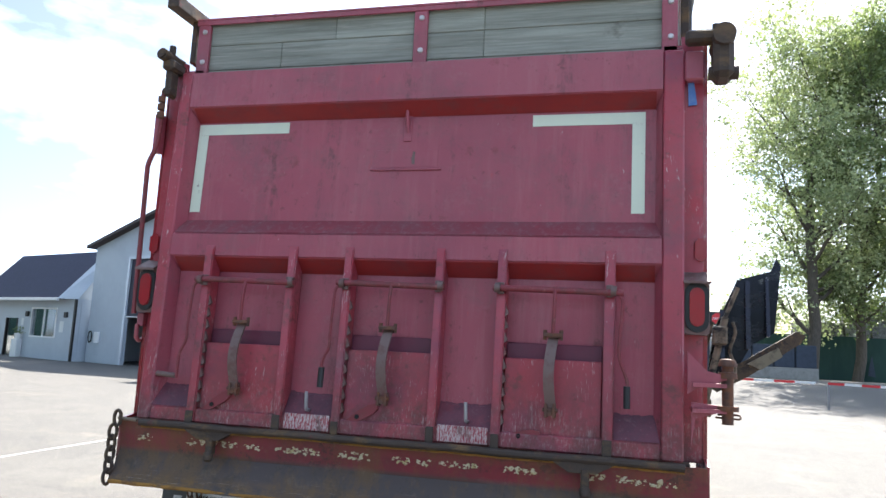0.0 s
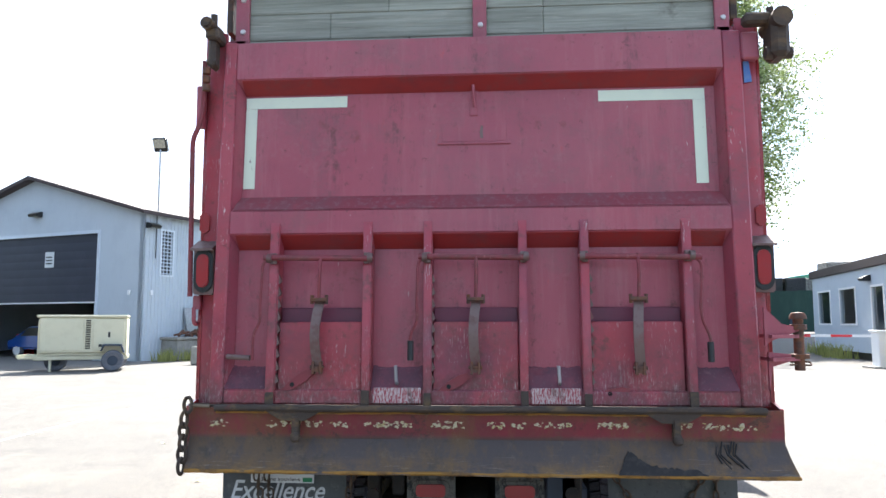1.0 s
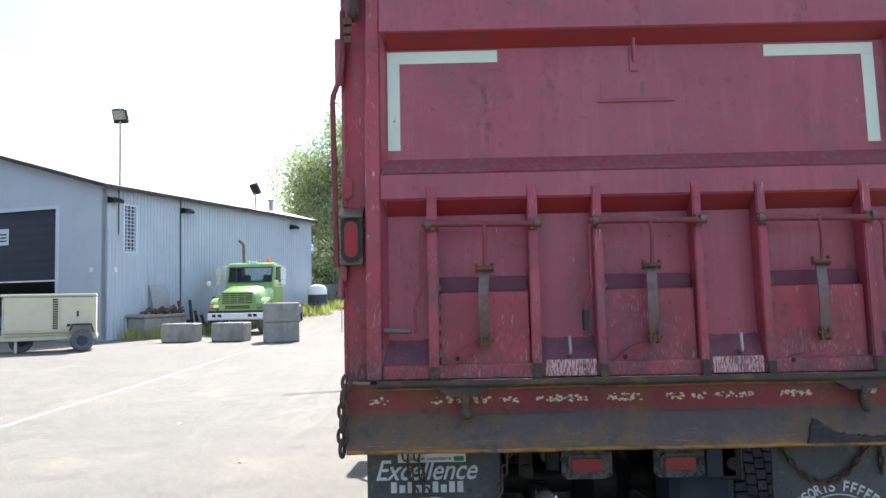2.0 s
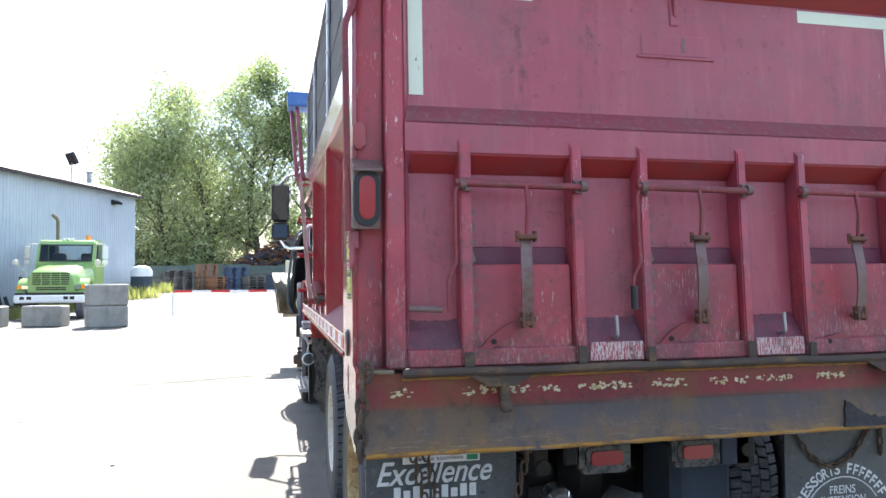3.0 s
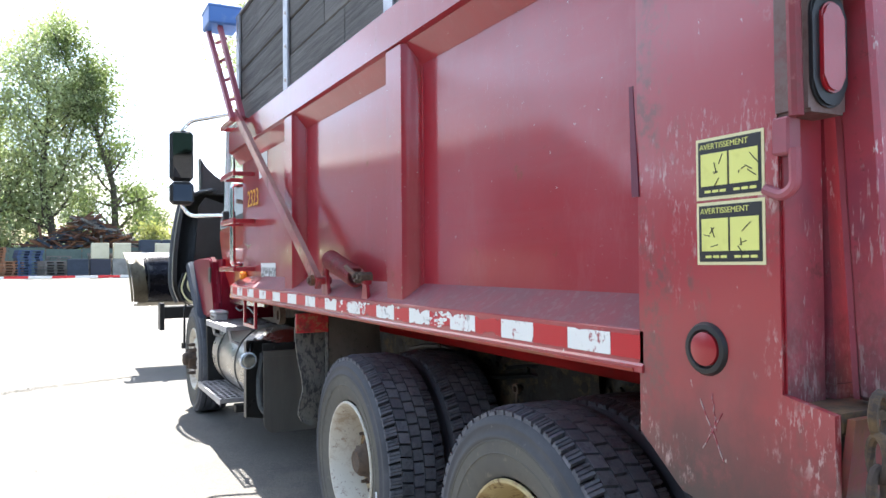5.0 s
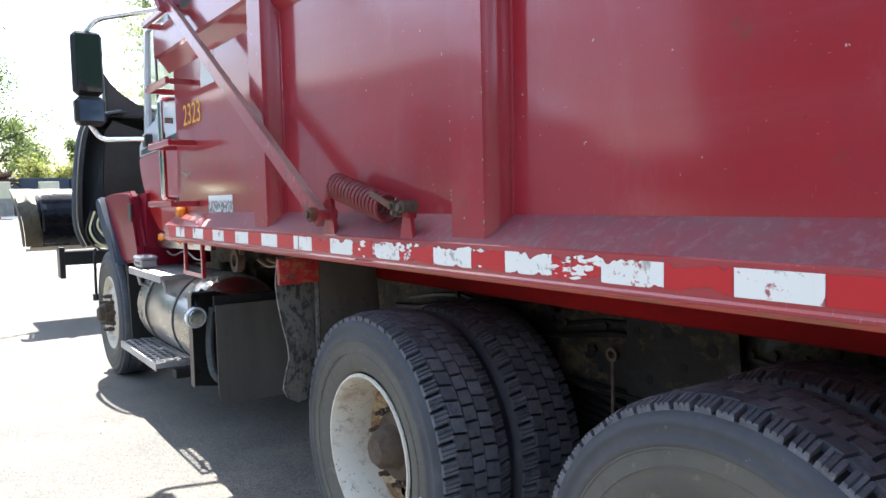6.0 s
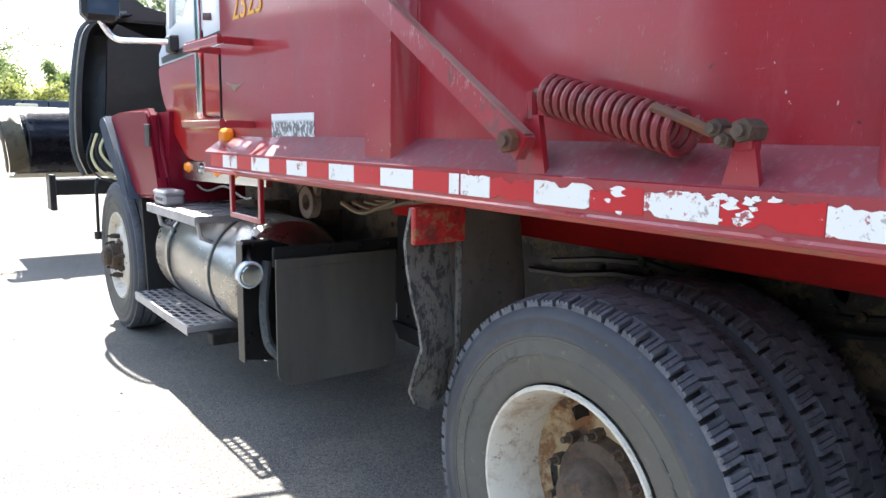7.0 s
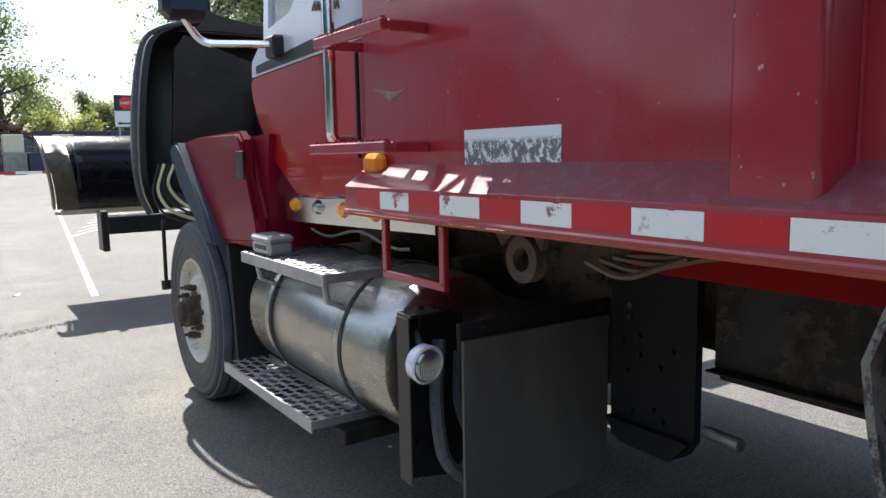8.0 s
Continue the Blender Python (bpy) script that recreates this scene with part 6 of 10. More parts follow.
            outer = [bm.verts.new((-W / 2 - 0.0145, y, z)) for y, z in lathe_pts]
            inner = [bm.verts.new((-W / 2 - 0.0145, y * 0.985 + 0.390 * 0.015 * math.cos(a + 0.055), z * 0.985 + 0.390 * 0.015 * math.sin(a + 0.055))) for y, z in lathe_pts]
            c = Vector((-W / 2 - 0.0145, 0.39 * math.cos(a + 0.055), 0.39 * math.sin(a + 0.055)))
            for v in inner:
                v.co = c + (v.co - c) * 0.68
            for j in range(4):
                bm.faces.new([outer[j], outer[(j + 1) % 4], inner[(j + 1) % 4], inner[j]])
    marks = finish("sidewall_mark", bm, M["tyre"], 30)
    return side, tread, marks


TYRE, TREAD, MARKS = tyre_meshes()
bm = B()
for h0, h1 in ((-0.128, -0.082), (-0.072, -0.026), (-0.018, 0.018), (0.026, 0.072), (0.082, 0.128)):
    e0, e1 = (0.010 if h0 < -0.1 else 0.002), (0.010 if h1 > 0.1 else 0.002)
    lathe(bm, [(0.486, h0), (0.509 - e0, h0 + 0.001), (0.510, (h0 + h1) / 2), (0.509 - e1, h1 - 0.001), (0.486, h1)], (0, 0, 0), (1, 0, 0), 72)
RIBS = finish("tread", bm, M["tread"], 40)
bm = B()
rod(bm, (0, 0, 0), (-0.045, 0, 0), 0.016, 6)
rod(bm, (-0.045, 0, 0), (-0.07, 0, 0), 0.009, 6)
NUT = finish("lug_nut", bm, M["hub"])


def wheel(x, y, z, face, out_side, marks=True, size=1.0):
    """face: 'dish' for outer duals, 'inner' for inner ones, 'hub' for the front. out_side: -1 left, 1 right."""
    flip = Matrix.Rotation(math.pi, 4, "Z") if out_side > 0 else Matrix.Identity(4)
    place = Matrix.Translation(Vector((x, y, z)) - HOME[truck]) @ flip @ Matrix.Rotation(0.37 * y, 4, "X") @ Matrix.Scale(size, 4)
    bm = B()
    if face == "dish":
        lathe(bm, [(0, -0.10), (0.05, -0.10), (0.07, -0.08), (0.085, -0.02), (0.125, -0.015), (0.14, 0.02)], (0, 0, 0), (1, 0, 0), 20)
        hubmat = M["hub"]
    else:
        lathe(bm, [(0, -0.235), (0.045, -0.235), (0.062, -0.22), (0.062, -0.19), (0.085, -0.185), (0.085, -0.13), (0.12, -0.12)], (0, 0, 0), (1, 0, 0), 20)
        hubmat = M["hub"]
    hub = new("wheel", finish("hub", bm, hubmat))
    hub.parent = truck
    hub.matrix_basis = place
    HOME[hub] = HOME[truck]
    hub["label"] = "truck wheel with a rust-stained white rim"
    bm = B()
    if face == "dish":
        lathe(bm, [(0.300, -0.128), (0.296, -0.136), (0.288, -0.136), (0.276, -0.118), (0.268, -0.07), (0.258, -0.02), (0.252, 0.05), (0.262, 0.12), (0.285, 0.13), (0.30, 0.125)], (0, 0, 0), (1, 0, 0), 48)
    else:
        lathe(bm, [(0.300, -0.128), (0.296, -0.136), (0.288, -0.136), (0.276, -0.122), (0.268, -0.09), (0.255, -0.075), (0.225, -0.085), (0.19, -0.115), (0.165, -0.125), (0.12, -0.125)], (0, 0, 0), (1, 0, 0), 48)
        lathe(bm, [(0.262, -0.07), (0.258, 0.10), (0.29, 0.13)], (0, 0, 0), (1, 0, 0), 48)
    rim = new("rim", finish("rim", bm, M["oldrim" if y < 5 else "rim"]))
    rim.parent = hub
    if face == "dish":
        rim.scale = (1.0, 0.965, 0.965)
    for i in range(10):
        a = 2 * math.pi * i / 10
        nut = new("lug_nut", NUT)
        nut.parent = hub
        nut.location = (0.03 if face == "dish" else -0.12, 0.142 * math.cos(a), 0.142 * math.sin(a))
    if face == "dish":
        bm = B()
        n = 60
        rows = []
        for r, h in ((0.254, 0.01), (0.245, 0.025), (0.215, 0.04), (0.18, 0.035), (0.155, 0.018), (0.09, 0.016)):
            rows.append([bm.verts.new((h, r * math.cos(2 * math.pi * i / n), r * math.sin(2 * math.pi * i / n))) for i in range(n)])
        for a in range(5):
            for i in range(n):
                if a == 2 and i % 12 in (0, 1, 2):
                    continue
                bm.faces.new([rows[a][i], rows[a][(i + 1) % n], rows[a + 1][(i + 1) % n], rows[a + 1][i]])
        disc = new("rim_disc", finish("rim_disc", bm, M["disc"]))
        disc.parent = hub
    for nm, me in (("tyre", TYRE), ("tread", TREAD if face == "dish" else RIBS)):
        o = new(nm, me)
        o.parent = hub
    if marks and y > 5:
        for turn in (0.35, 2.4, 4.5):
            o = new("sidewall_mark", MARKS)
            o.parent = hub
            o.rotation_euler = (turn, 0, 0)
    return hub


for y in (4.27, 5.69):
    for xo, xi, sd in ((-1.945, -1.625, -1), (2 * CX + 1.945, 2 * CX + 1.625, 1)):
        z = 0.478 if y < 5 else 0.486
        wheel(xo, y, z, "dish", sd, True, 0.985)
        wheel(xi, y, z, "dish", sd, False, 0.985)
wheel(-1.985, 9.92, 0.508, "hub", -1)
wheel(2 * CX + 1.985, 9.92, 0.508, "hub", 1)

bm = B()
box(bm, (-2.0975, 5.295, 0.40), (-2.0955, 5.310, 0.455), 0.0004)
part("tyre_tag", bm, M["plate"], truck, "small white tag on the sidewall")

# ---- mud flaps ----
def flap(x0, x1, z0, z1, y, mat, label, r=0.05):
    bm = B()
    pts = [(x0, z1), (x1, z1)]
    pts += [(x1 - r + r * math.cos(a), z0 + r - r * math.sin(a)) for a in [math.pi / 2 * i / 5 for i in range(6)]]
    pts += [(x0 + r - r * math.sin(a), z0 + r - r * math.cos(a)) for a in [math.pi / 2 * i / 5 for i in range(6)]]
    slab(bm, pts, "y", y, y + 0.011)
    return part("mud_flap", bm, M[mat], truck, label)


FLY = 3.44
left = flap(-2.115, -1.515, 0.20, 0.90, FLY, "rubber", "black rubber mud flap with white lettering")
right = flap(-0.285, 0.30, 0.20, 0.90, FLY, "rubber", "black rubber mud flap with white lettering")
for x0, x1 in ((-2.14, -1.42), (-0.40, 0.32)):
    bm = B()
    box(bm, (x0, FLY - 0.004, 0.88), (x1, FLY + 0.03, 0.95), 0.006)
    part("flap_hanger", bm, M["iron"], truck)
# white lettering; a trade name stays as plain bars
def fitted(text, x0, x1, z, height, mat, parent, y, shear=0.0, bold=0.0):
    """Letters scaled to a width and a cap height, facing backwards."""
    cu = bpy.data.curves.new("lettering", "FONT")
    cu.body, cu.size, cu.extrude, cu.shear, cu.offset = text, 1.0, 0.0, shear, bold
    tmp = bpy.data.objects.new("lettering", cu)
    me = bpy.data.meshes.new_from_object(tmp)
    bpy.data.objects.remove(tmp)
    bpy.data.curves.remove(cu)
    lo, hi = min(v.co.x for v in me.vertices), max(v.co.x for v in me.vertices)
    top = max(v.co.y for v in me.vertices)
    me.materials.append(mat)
    me.transform(Matrix.Diagonal(((x1 - x0) / (hi - lo), height / top, 1, 1)) @ Matrix.Translation((-lo, 0, 0)))
    ob = new("lettering", me)
    ob.parent = parent
    ob.matrix_basis = Matrix.Translation(-HOME[parent]) @ pose(x0, y, z, 90, 0, 0)
    HOME[ob] = HOME[parent]
    return ob


fitted("Excellence", -2.075, -1.615, 0.700, 0.088, M["letter"], left, FLY - 0.002, 0.35, 0.012)
for i in range(9):
    x = -2.008 + i * 0.0375
    bm = B()
    box(bm, (x, FLY - 0.003, 0.642), (x + 0.026, FLY - 0.0005, 0.690 if i in (0, 2, 5, 7, 8) else 0.676))
    part("word_shape", bm, M["letter"], left)
bm = B()
sweep(bm, [(-1.83 + 0.16 * math.cos(a), FLY - 0.003, 0.53 + 0.085 * math.sin(a)) for a in [2 * math.pi * i / 40 for i in range(40)]], 0.008, 6, closed=True)
part("oval_shape", bm, M["letter"], left)
fitted("FREINS", -0.062, 0.070, 0.528, 0.036, M["letter"], right, FLY - 0.002, 0, 0.01)
fitted("SUSPENSION", -0.112, 0.122, 0.484, 0.034, M["letter"], right, FLY - 0.002, 0, 0.01)
fitted("ST-HYACINTHE", -0.207, 0.217, 0.418, 0.046, M["letter"], right, FLY - 0.002, 0, 0.02)
for i, ch in enumerate("RESSORTS"):
    a = radians(-60 + 7.6 * i)
    ob = fitted(ch, -0.015, 0.015, 0.0, 0.046, M["letter"], right, 0, 0, 0.02)
    ob.matrix_basis = Matrix.Translation(Vector((0.005 + 0.24 * math.sin(a), FLY - 0.002, 0.395 + 0.24 * math.cos(a))) - HOME[right]) @ Matrix.Rotation(a, 4, "Y") @ pose(-0.015, 0, -0.02, 90, 0, 0)
for i in range(7):
    a = radians(9 + 8.2 * i)
    bm = B()
    c = Matrix.Translation((0.005 + 0.24 * math.sin(a), FLY - 0.002, 0.395 + 0.24 * math.cos(a))) @ Matrix.Rotation(a, 4, "Y")
    box(bm, (-0.013, 0, -0.02), (-0.005, 0.001, 0.026), 0, mat=c)
    box(bm, (-0.005, 0, 0.016), (0.012, 0.001, 0.026), 0, mat=c)
    box(bm, (-0.005, 0, -0.004), (0.010, 0.001, 0.005), 0, mat=c)
    part("name_shape", bm, M["letter"], right)
bm = B()
sweep(bm, [(0.005 + 0.205 * math.sin(radians(a)), FLY - 0.002, 0.395 + 0.205 * math.cos(radians(a))) for a in range(-58, 59, 4)], 0.003, 5)
part("arc_line", bm, M["letter"], right)
# licence plate with plain bars
bm = B()
box(bm, (-1.975, FLY - 0.012, 0.778), (-1.668, FLY - 0.008, 0.930), 0.002)
plate = part("licence_plate", bm, M["plate"], truck, "white plate with dark characters")
bm = B()
for i in range(7):
    box(bm, (-1.958 + i * 0.04, FLY - 0.0135, 0.820), (-1.930 + i * 0.04, FLY - 0.0125, 0.895))
part("character_bar", bm, M["ink"], plate)
fitted("Je me souviens", -1.925, -1.735, 0.789, 0.016, M["ink"], plate, FLY - 0.0128, 0, 0.01)
bm = B()
box(bm, (-1.722, FLY - 0.0135, 0.783), (-1.676, FLY - 0.0125, 0.804))
part("green_tag", bm, Mat("tag_green", srgb(40, 130, 90), 0.5).m, plate)
# rear light bar on the frame
bm = B()
box(bm, (-1.46, 3.50, 0.86), (-0.36, 3.56, 0.97), 0.008)
part("light_bar", bm, M["iron"], truck)
for x0, x1, z0, rx, rz in ((-1.42, -1.36, 0.68, -1.39, 0.72), (-0.50, -0.40, 0.66, -0.45, 0.74)):
    bm = B()
    box(bm, (x0, 3.48, z0), (x1, 3.56, 0.87), 0.008)
    rod(bm, (rx, 3.46, rz), (rx, 3.50, rz), 0.03)
    part("bar_bracket", bm, M["iron"], truck)
bm = B()
box(bm, (-1.30, 3.46, 0.72), (-1.24, 3.50, 0.86), 0.01)
part("air_coupling", bm, M["iron"], truck)
bm = B()
box(bm, (-0.66, 3.72, 0.30), (-0.345, 4.05, 0.74), 0.04)
part("rear_tank", bm, M["flare"], truck)
def oval(cx, cz, hw, hh, r):
    return [(cx + sx * (hw - r) + r * math.cos(u + v), cz + sz * (hh - r) + r * math.sin(u + v)) for sx, sz, u in ((1, 1, 0), (-1, 1, math.pi / 2), (-1, -1, math.pi), (1, -1, 1.5 * math.pi)) for v in [math.pi / 10 * i for i in range(6)]]


for x in (-1.113, -0.692):
    bm = B()
    slab(bm, [(x - 0.115, 0.82), (x - 0.115, 0.70), (x - 0.09, 0.678), (x + 0.09, 0.678), (x + 0.115, 0.70), (x + 0.115, 0.82)], "y", 3.478, 3.50)
    lamp = part("stop_lamp", bm, M["muddy"], truck, "dusty red stop lamp on a grey steel plate")
    for hw, hh, r, y0, mm, nm in ((0.090, 0.046, 0.030, 3.466, "muddy", "rubber_ring"), (0.070, 0.029, 0.018, 3.456, "lens", "red_lens")):
        bm = B()
        slab(bm, oval(x, 0.745, hw, hh, r), "y", y0, y0 + 0.011)
        bmesh.ops.bevel(bm, geom=[e for e in bm.edges if max(v.co.y for v in e.verts) < y0 + 0.001], offset=0.003, segments=2, affect="EDGES")
        part(nm, bm, M[mm], lamp)
    for dx, dz in ((-0.103, -0.045), (0.103, -0.045), (-0.103, 0.055), (0.103, 0.055)):
        bm = B()
        rod(bm, (x + dx, 3.468, 0.745 + dz), (x + dx, 3.478, 0.745 + dz), 0.008, 6)
        part("bolt", bm, M["hub"], lamp)
bm = B()
box(bm, (-0.565, 3.48, 0.675), (-0.43, 3.50, 0.86), 0.004)
part("lamp_plate", bm, M["flare"], truck, "grey steel plate beside the stop lamps")
bm = B()
lathe(bm, [(0.0, 0.02), (0.045, 0.012), (0.06, -0.01), (0.05, -0.08)], (-1.30, 3.52, 0.56), (0, -1, -0.3), 16)
part("work_lamp", bm, M["clearlens"], truck)
for k, (x, z) in enumerate(((-1.46, 0.87), (-1.95, 0.86), (-1.90, 0.86))):
    bm = B()
    for i in range(7):
        c = Vector((x - 0.012 * i * (1 if k == 0 else -0.9), 3.40, z - 0.042 * i))
        sweep(bm, [c + (Vector((0.013 * math.cos(u), 0, 0.026 * math.sin(u))) if i % 2 else Vector((0, 0.013 * math.cos(u), 0.026 * math.sin(u)))) for u in [2 * math.pi * j / 10 for j in range(10)]], 0.005, 6, closed=True)
    part("flap_chain", bm, M["hub"], truck)
for k, (xa, xb, dip) in enumerate(((-0.285, 0.175, 0.23), (0.20, 0.205, 0.0))):
    bm = B()
    n = 19 if k == 0 else 5
    for i in range(n):
        t = (i + 0.5) / n
        c = Vector((xa + (xb - xa) * t, 3.428, 0.885 - dip * 4 * t * (1 - t))) if k == 0 else Vector((xa, 3.428, 0.87 - 0.04 * i))
        dz = -dip * 4 * (1 - 2 * t) / (xb - xa) if k == 0 else 1e3
        d = Vector((1, 0, dz)).normalized()
        n_ = Vector((-d.z, 0, d.x))
        sweep(bm, [c + d * 0.024 * math.cos(u) + (n_ if i % 2 else Vector((0, 1, 0)) * 0.6) * 0.012 * math.sin(u) for u in [2 * math.pi * j / 10 for j in range(10)]], 0.005, 6, closed=True)
    part("flap_chain", bm, M["hub"], truck, "rusty chain draped over the flap")
# flap and splash guard ahead of the drive wheels
bm = B()
edge = [(1.16, -2.185), (1.06, -2.182), (0.98, -2.178), (0.90, -2.168), (0.82, -2.155), (0.76, -2.152), (0.70, -2.162), (0.63, -2.168), (0.59, -2.15), (0.562, -2.10)]
inner = [-2.012, -2.012, -2.012, -2.012, -2.012, -2.012, -2.015, -2.022, -2.03, -2.06]
fr, bk = [], []
for (z, x0), x1 in zip(edge, inner):
    r = [Vector((x0 + (x1 - x0) * k / 6, 6.19 + 0.018 * math.sin(z * 14) + 0.03 * k / 6 + 0.006 * math.sin(z * 31 + k), z)) for k in range(7)]
    fr.append([bm.verts.new(c) for c in r])
    bk.append([bm.verts.new(c + Vector((0, 0.013, 0))) for c in r])
for p, q in zip(range(9), range(1, 10)):
    for k in range(6):
        bm.faces.new([fr[p][k], fr[p][k + 1], fr[q][k + 1], fr[q][k]])
        bm.faces.new([bk[p][k], bk[q][k], bk[q][k + 1], bk[p][k + 1]])
    for k in (0, 6):
        bm.faces.new([fr[p][k], fr[q][k], bk[q][k], bk[p][k]])
for p in (0, 9):
    for k in range(6):
        bm.faces.new([fr[p][k], fr[p][k + 1], bk[p][k + 1], bk[p][k]])
guard = part("splash_guard", bm, M["muddy"], truck, "mud-spattered rubber splash guard", 60)
bm = B()
box(bm, (-2.19, 6.155, 1.06), (-2.014, 6.175, 1.163), 0.004)
part("guard_plate", bm, M["spotted"], truck, "chipped red bracket plate")
bm = B()
rows = []
for i in range(9):
    z = 1.16 - 0.58 * i / 8
    rows.append([bm.verts.new((-2.011 + 0.36 * k / 6, 6.245 + 0.02 * math.sin(z * 9 + k * 0.6) + 0.012 * k, z)) for k in range(7)])
for p, q in zip(rows, rows[1:]):
    for k in range(6):
        bm.faces.new([p[k], p[k + 1], q[k + 1], q[k]])
bmesh.ops.solidify(bm, geom=bm.faces[:], thickness=0.010)
part("guard_panel", bm, M["guardrubber"], guard, "dark smooth inner rubber panel", 60)
bm = B()
sweep(bm, [(-2.014 + 0.004 * noise.noise((i * 0.9, 3, 0)), 6.186, 1.10 - 0.045 * i) for i in range(11)], [0.011 + 0.004 * noise.noise((i * 1.3, 8, 0)) for i in range(11)], 6)
part("guard_seam", bm, M["muddy"], guard, "mud-caked seam of the guard")
flap(-2.06, -1.47, 0.28, 0.835, 7.375, "flaprubber", "plain black rubber flap behind the fuel tank", 0.075)
bm = B()
box(bm, (-2.065, 7.388, 0.80), (-1.44, 7.405, 0.885), 0.004)
for x in (-1.98, -1.80, -1.65, -1.50):
    rod(bm, (x, 7.372, 0.858), (x, 7.388, 0.858), 0.012, 6)
part("flap_hanger", bm, M["soot"], truck)
bm = B()
box(bm, (-2.062, 7.370, 0.795), (-1.468, 7.3745, 0.835), 0.002)
part("flap_hem", bm, M["flaprubber"], truck)

# ---- fuel tank with its steps ----
TX, TZ, TR = -1.80, 0.655, 0.30
bm = B()
lathe(bm, [(0, 0.03), (0.12, 0.025), (0.24, 0.008), (0.285, -0.012), (TR, -0.04), (TR, -1.26), (0.285, -1.285), (0.24, -1.30), (0.0, -1.32)], (TX, 7.78, TZ), (0, -1, 0), 48)
tank = part("fuel_tank", bm, M["alu"], truck, "dull aluminium cylindrical fuel tank")
# unseen mirrored tank, added to keep light from under the truck
bm = B()
lathe(bm, [(0, 0.03), (0.24, 0.008), (TR, -0.04), (TR, -1.26), (0.24, -1.30), (0.0, -1.32)], (2 * CX - TX, 7.78, TZ), (0, -1, 0), 32)
part("fuel_tank", bm, M["alu"], truck, "dull aluminium cylindrical fuel tank")
for y in (8.12, 8.80):
    bm = B()
    lathe(bm, [(TR + 0.001, -0.03), (TR + 0.006, -0.03), (TR + 0.006, 0.03), (TR + 0.001, 0.03)], (TX, y, TZ), (0, 1, 0), 48)
    part("tank_band", bm, M["rubber"], tank)
    bm = B()
    lathe(bm, [(TR + 0.006, -0.02), (TR + 0.010, -0.02), (TR + 0.010, 0.02), (TR + 0.006, 0.02)], (TX, y, TZ), (0, 1, 0), 48)
    part("tank_strap", bm, M["alu"], tank)
for y in (8.12, 8.80):
    bm = B()
    box(bm, (TX - 0.30, y - 0.04, 0.30), (TX + 0.44, y + 0.04, 0.36), 0.006)
    box(bm, (TX + 0.24, y - 0.04, 0.35), (TX + 0.44, y + 0.04, 0.95), 0.006)
    part("tank_bracket", bm, M["iron"], truck)


def tread_plate(x0, x1, y0, y1, z, nx, ny):
    """A punched step plate with raised round grips and a folded outer edge."""
    bm = B()
    w, l = (x1 - x0) / nx, (y1 - y0) / ny
    for i in range(nx):
        for j in range(ny):
            cx, cy = x0 + (i + 0.5) * w, y0 + (j + 0.5) * l
            r = 0.38 * min(w, l)
            sq = [bm.verts.new((cx + a * w / 2, cy + b * l / 2, z)) for a, b in ((-1, -1), (0, -1), (1, -1), (1, 0), (1, 1), (0, 1), (-1, 1), (-1, 0))]
            ang = [math.pi * 1.25 + math.pi / 4 * q for q in range(8)]
            ci = [bm.verts.new((cx + r * math.cos(a), cy + r * math.sin(a), z + 0.004 * ((i + j) % 2))) for a in ang]
            for q in range(8):
                bm.faces.new([sq[q], sq[(q + 1) % 8], ci[(q + 1) % 8], ci[q]])
    bmesh.ops.remove_doubles(bm, verts=bm.verts, dist=0.0004)
    box(bm, (x0 - 0.006, y0, z - 0.045), (x0, y1, z + 0.002), 0.001)
    box(bm, (x1, y0, z - 0.03), (x1 + 0.005, y1, z + 0.002), 0.001)
    box(bm, (x0, y0 - 0.004, z - 0.03), (x1, y0, z + 0.002), 0.001)
    return bm


part("lower_step", tread_plate(-2.20, -1.98, 8.14, 9.14, 0.40, 5, 23), M["galv"], truck, "punched galvanized step plate")
part("upper_step", tread_plate(-2.17, -1.82, 8.05, 8.90, 0.955, 8, 20), M["galv"], truck, "punched galvanized step plate")
for y in (8.18, 8.86):
    bm = B()
    sweep(bm, [(-2.14, y - 0.04, 0.945), (-2.12, y - 0.04, 0.84), (-2.03, y - 0.04, 0.80)], 0.012, 6)
    part("step_stay", bm, M["galv"], truck)
    bm = B()
    box(bm, (-2.15, y, 0.36), (-1.9, y + 0.03, 0.397), 0.003)
    part("step_stay", bm, M["galv"], truck)
bm = B()
box(bm, (-2.16, 8.60, 0.962), (-2.05, 8.80, 1.02), 0.012)
cap = part("step_box", bm, M["galv"], truck, "small grey box on the step")
bm = B()
box(bm, (-2.164, 8.594, 1.012), (-2.046, 8.806, 1.045), 0.012)
part("box_lid", bm, M["galv"], cap)
bm = B()
box(bm, (-2.1625, 8.63, 0.985), (-2.1605, 8.76, 1.003), 0.0005)
part("box_mark", bm, M["ink"], cap)
# battery cover with the spot lamp and hose behind the tank
bm = B()
slab(bm, [(-2.135, 0.36), (-2.14, 0.885), (-2.02, 0.895), (-1.90, 0.86), (-1.88, 0.40), (-1.95, 0.33)], "y", 7.60, 7.612)
box(bm, (-2.14, 7.53, 0.885), (-2.02, 7.612, 0.895), 0.002)
box(bm, (-2.142, 7.54, 0.36), (-2.136, 7.612, 0.885), 0.002)
cover = part("lamp_bracket", bm, M["black"], truck, "black bracket plate behind the tank")
for x, z in ((-2.11, 0.44), (-2.08, 0.47), (-2.10, 0.83), (-2.02, 0.62), (-1.99, 0.52)):
    bm = B()
    rod(bm, (x, 7.585, z), (x, 7.60, z), 0.012, 6)
    part("bolt", bm, M["iron"], cover)
bm = B()
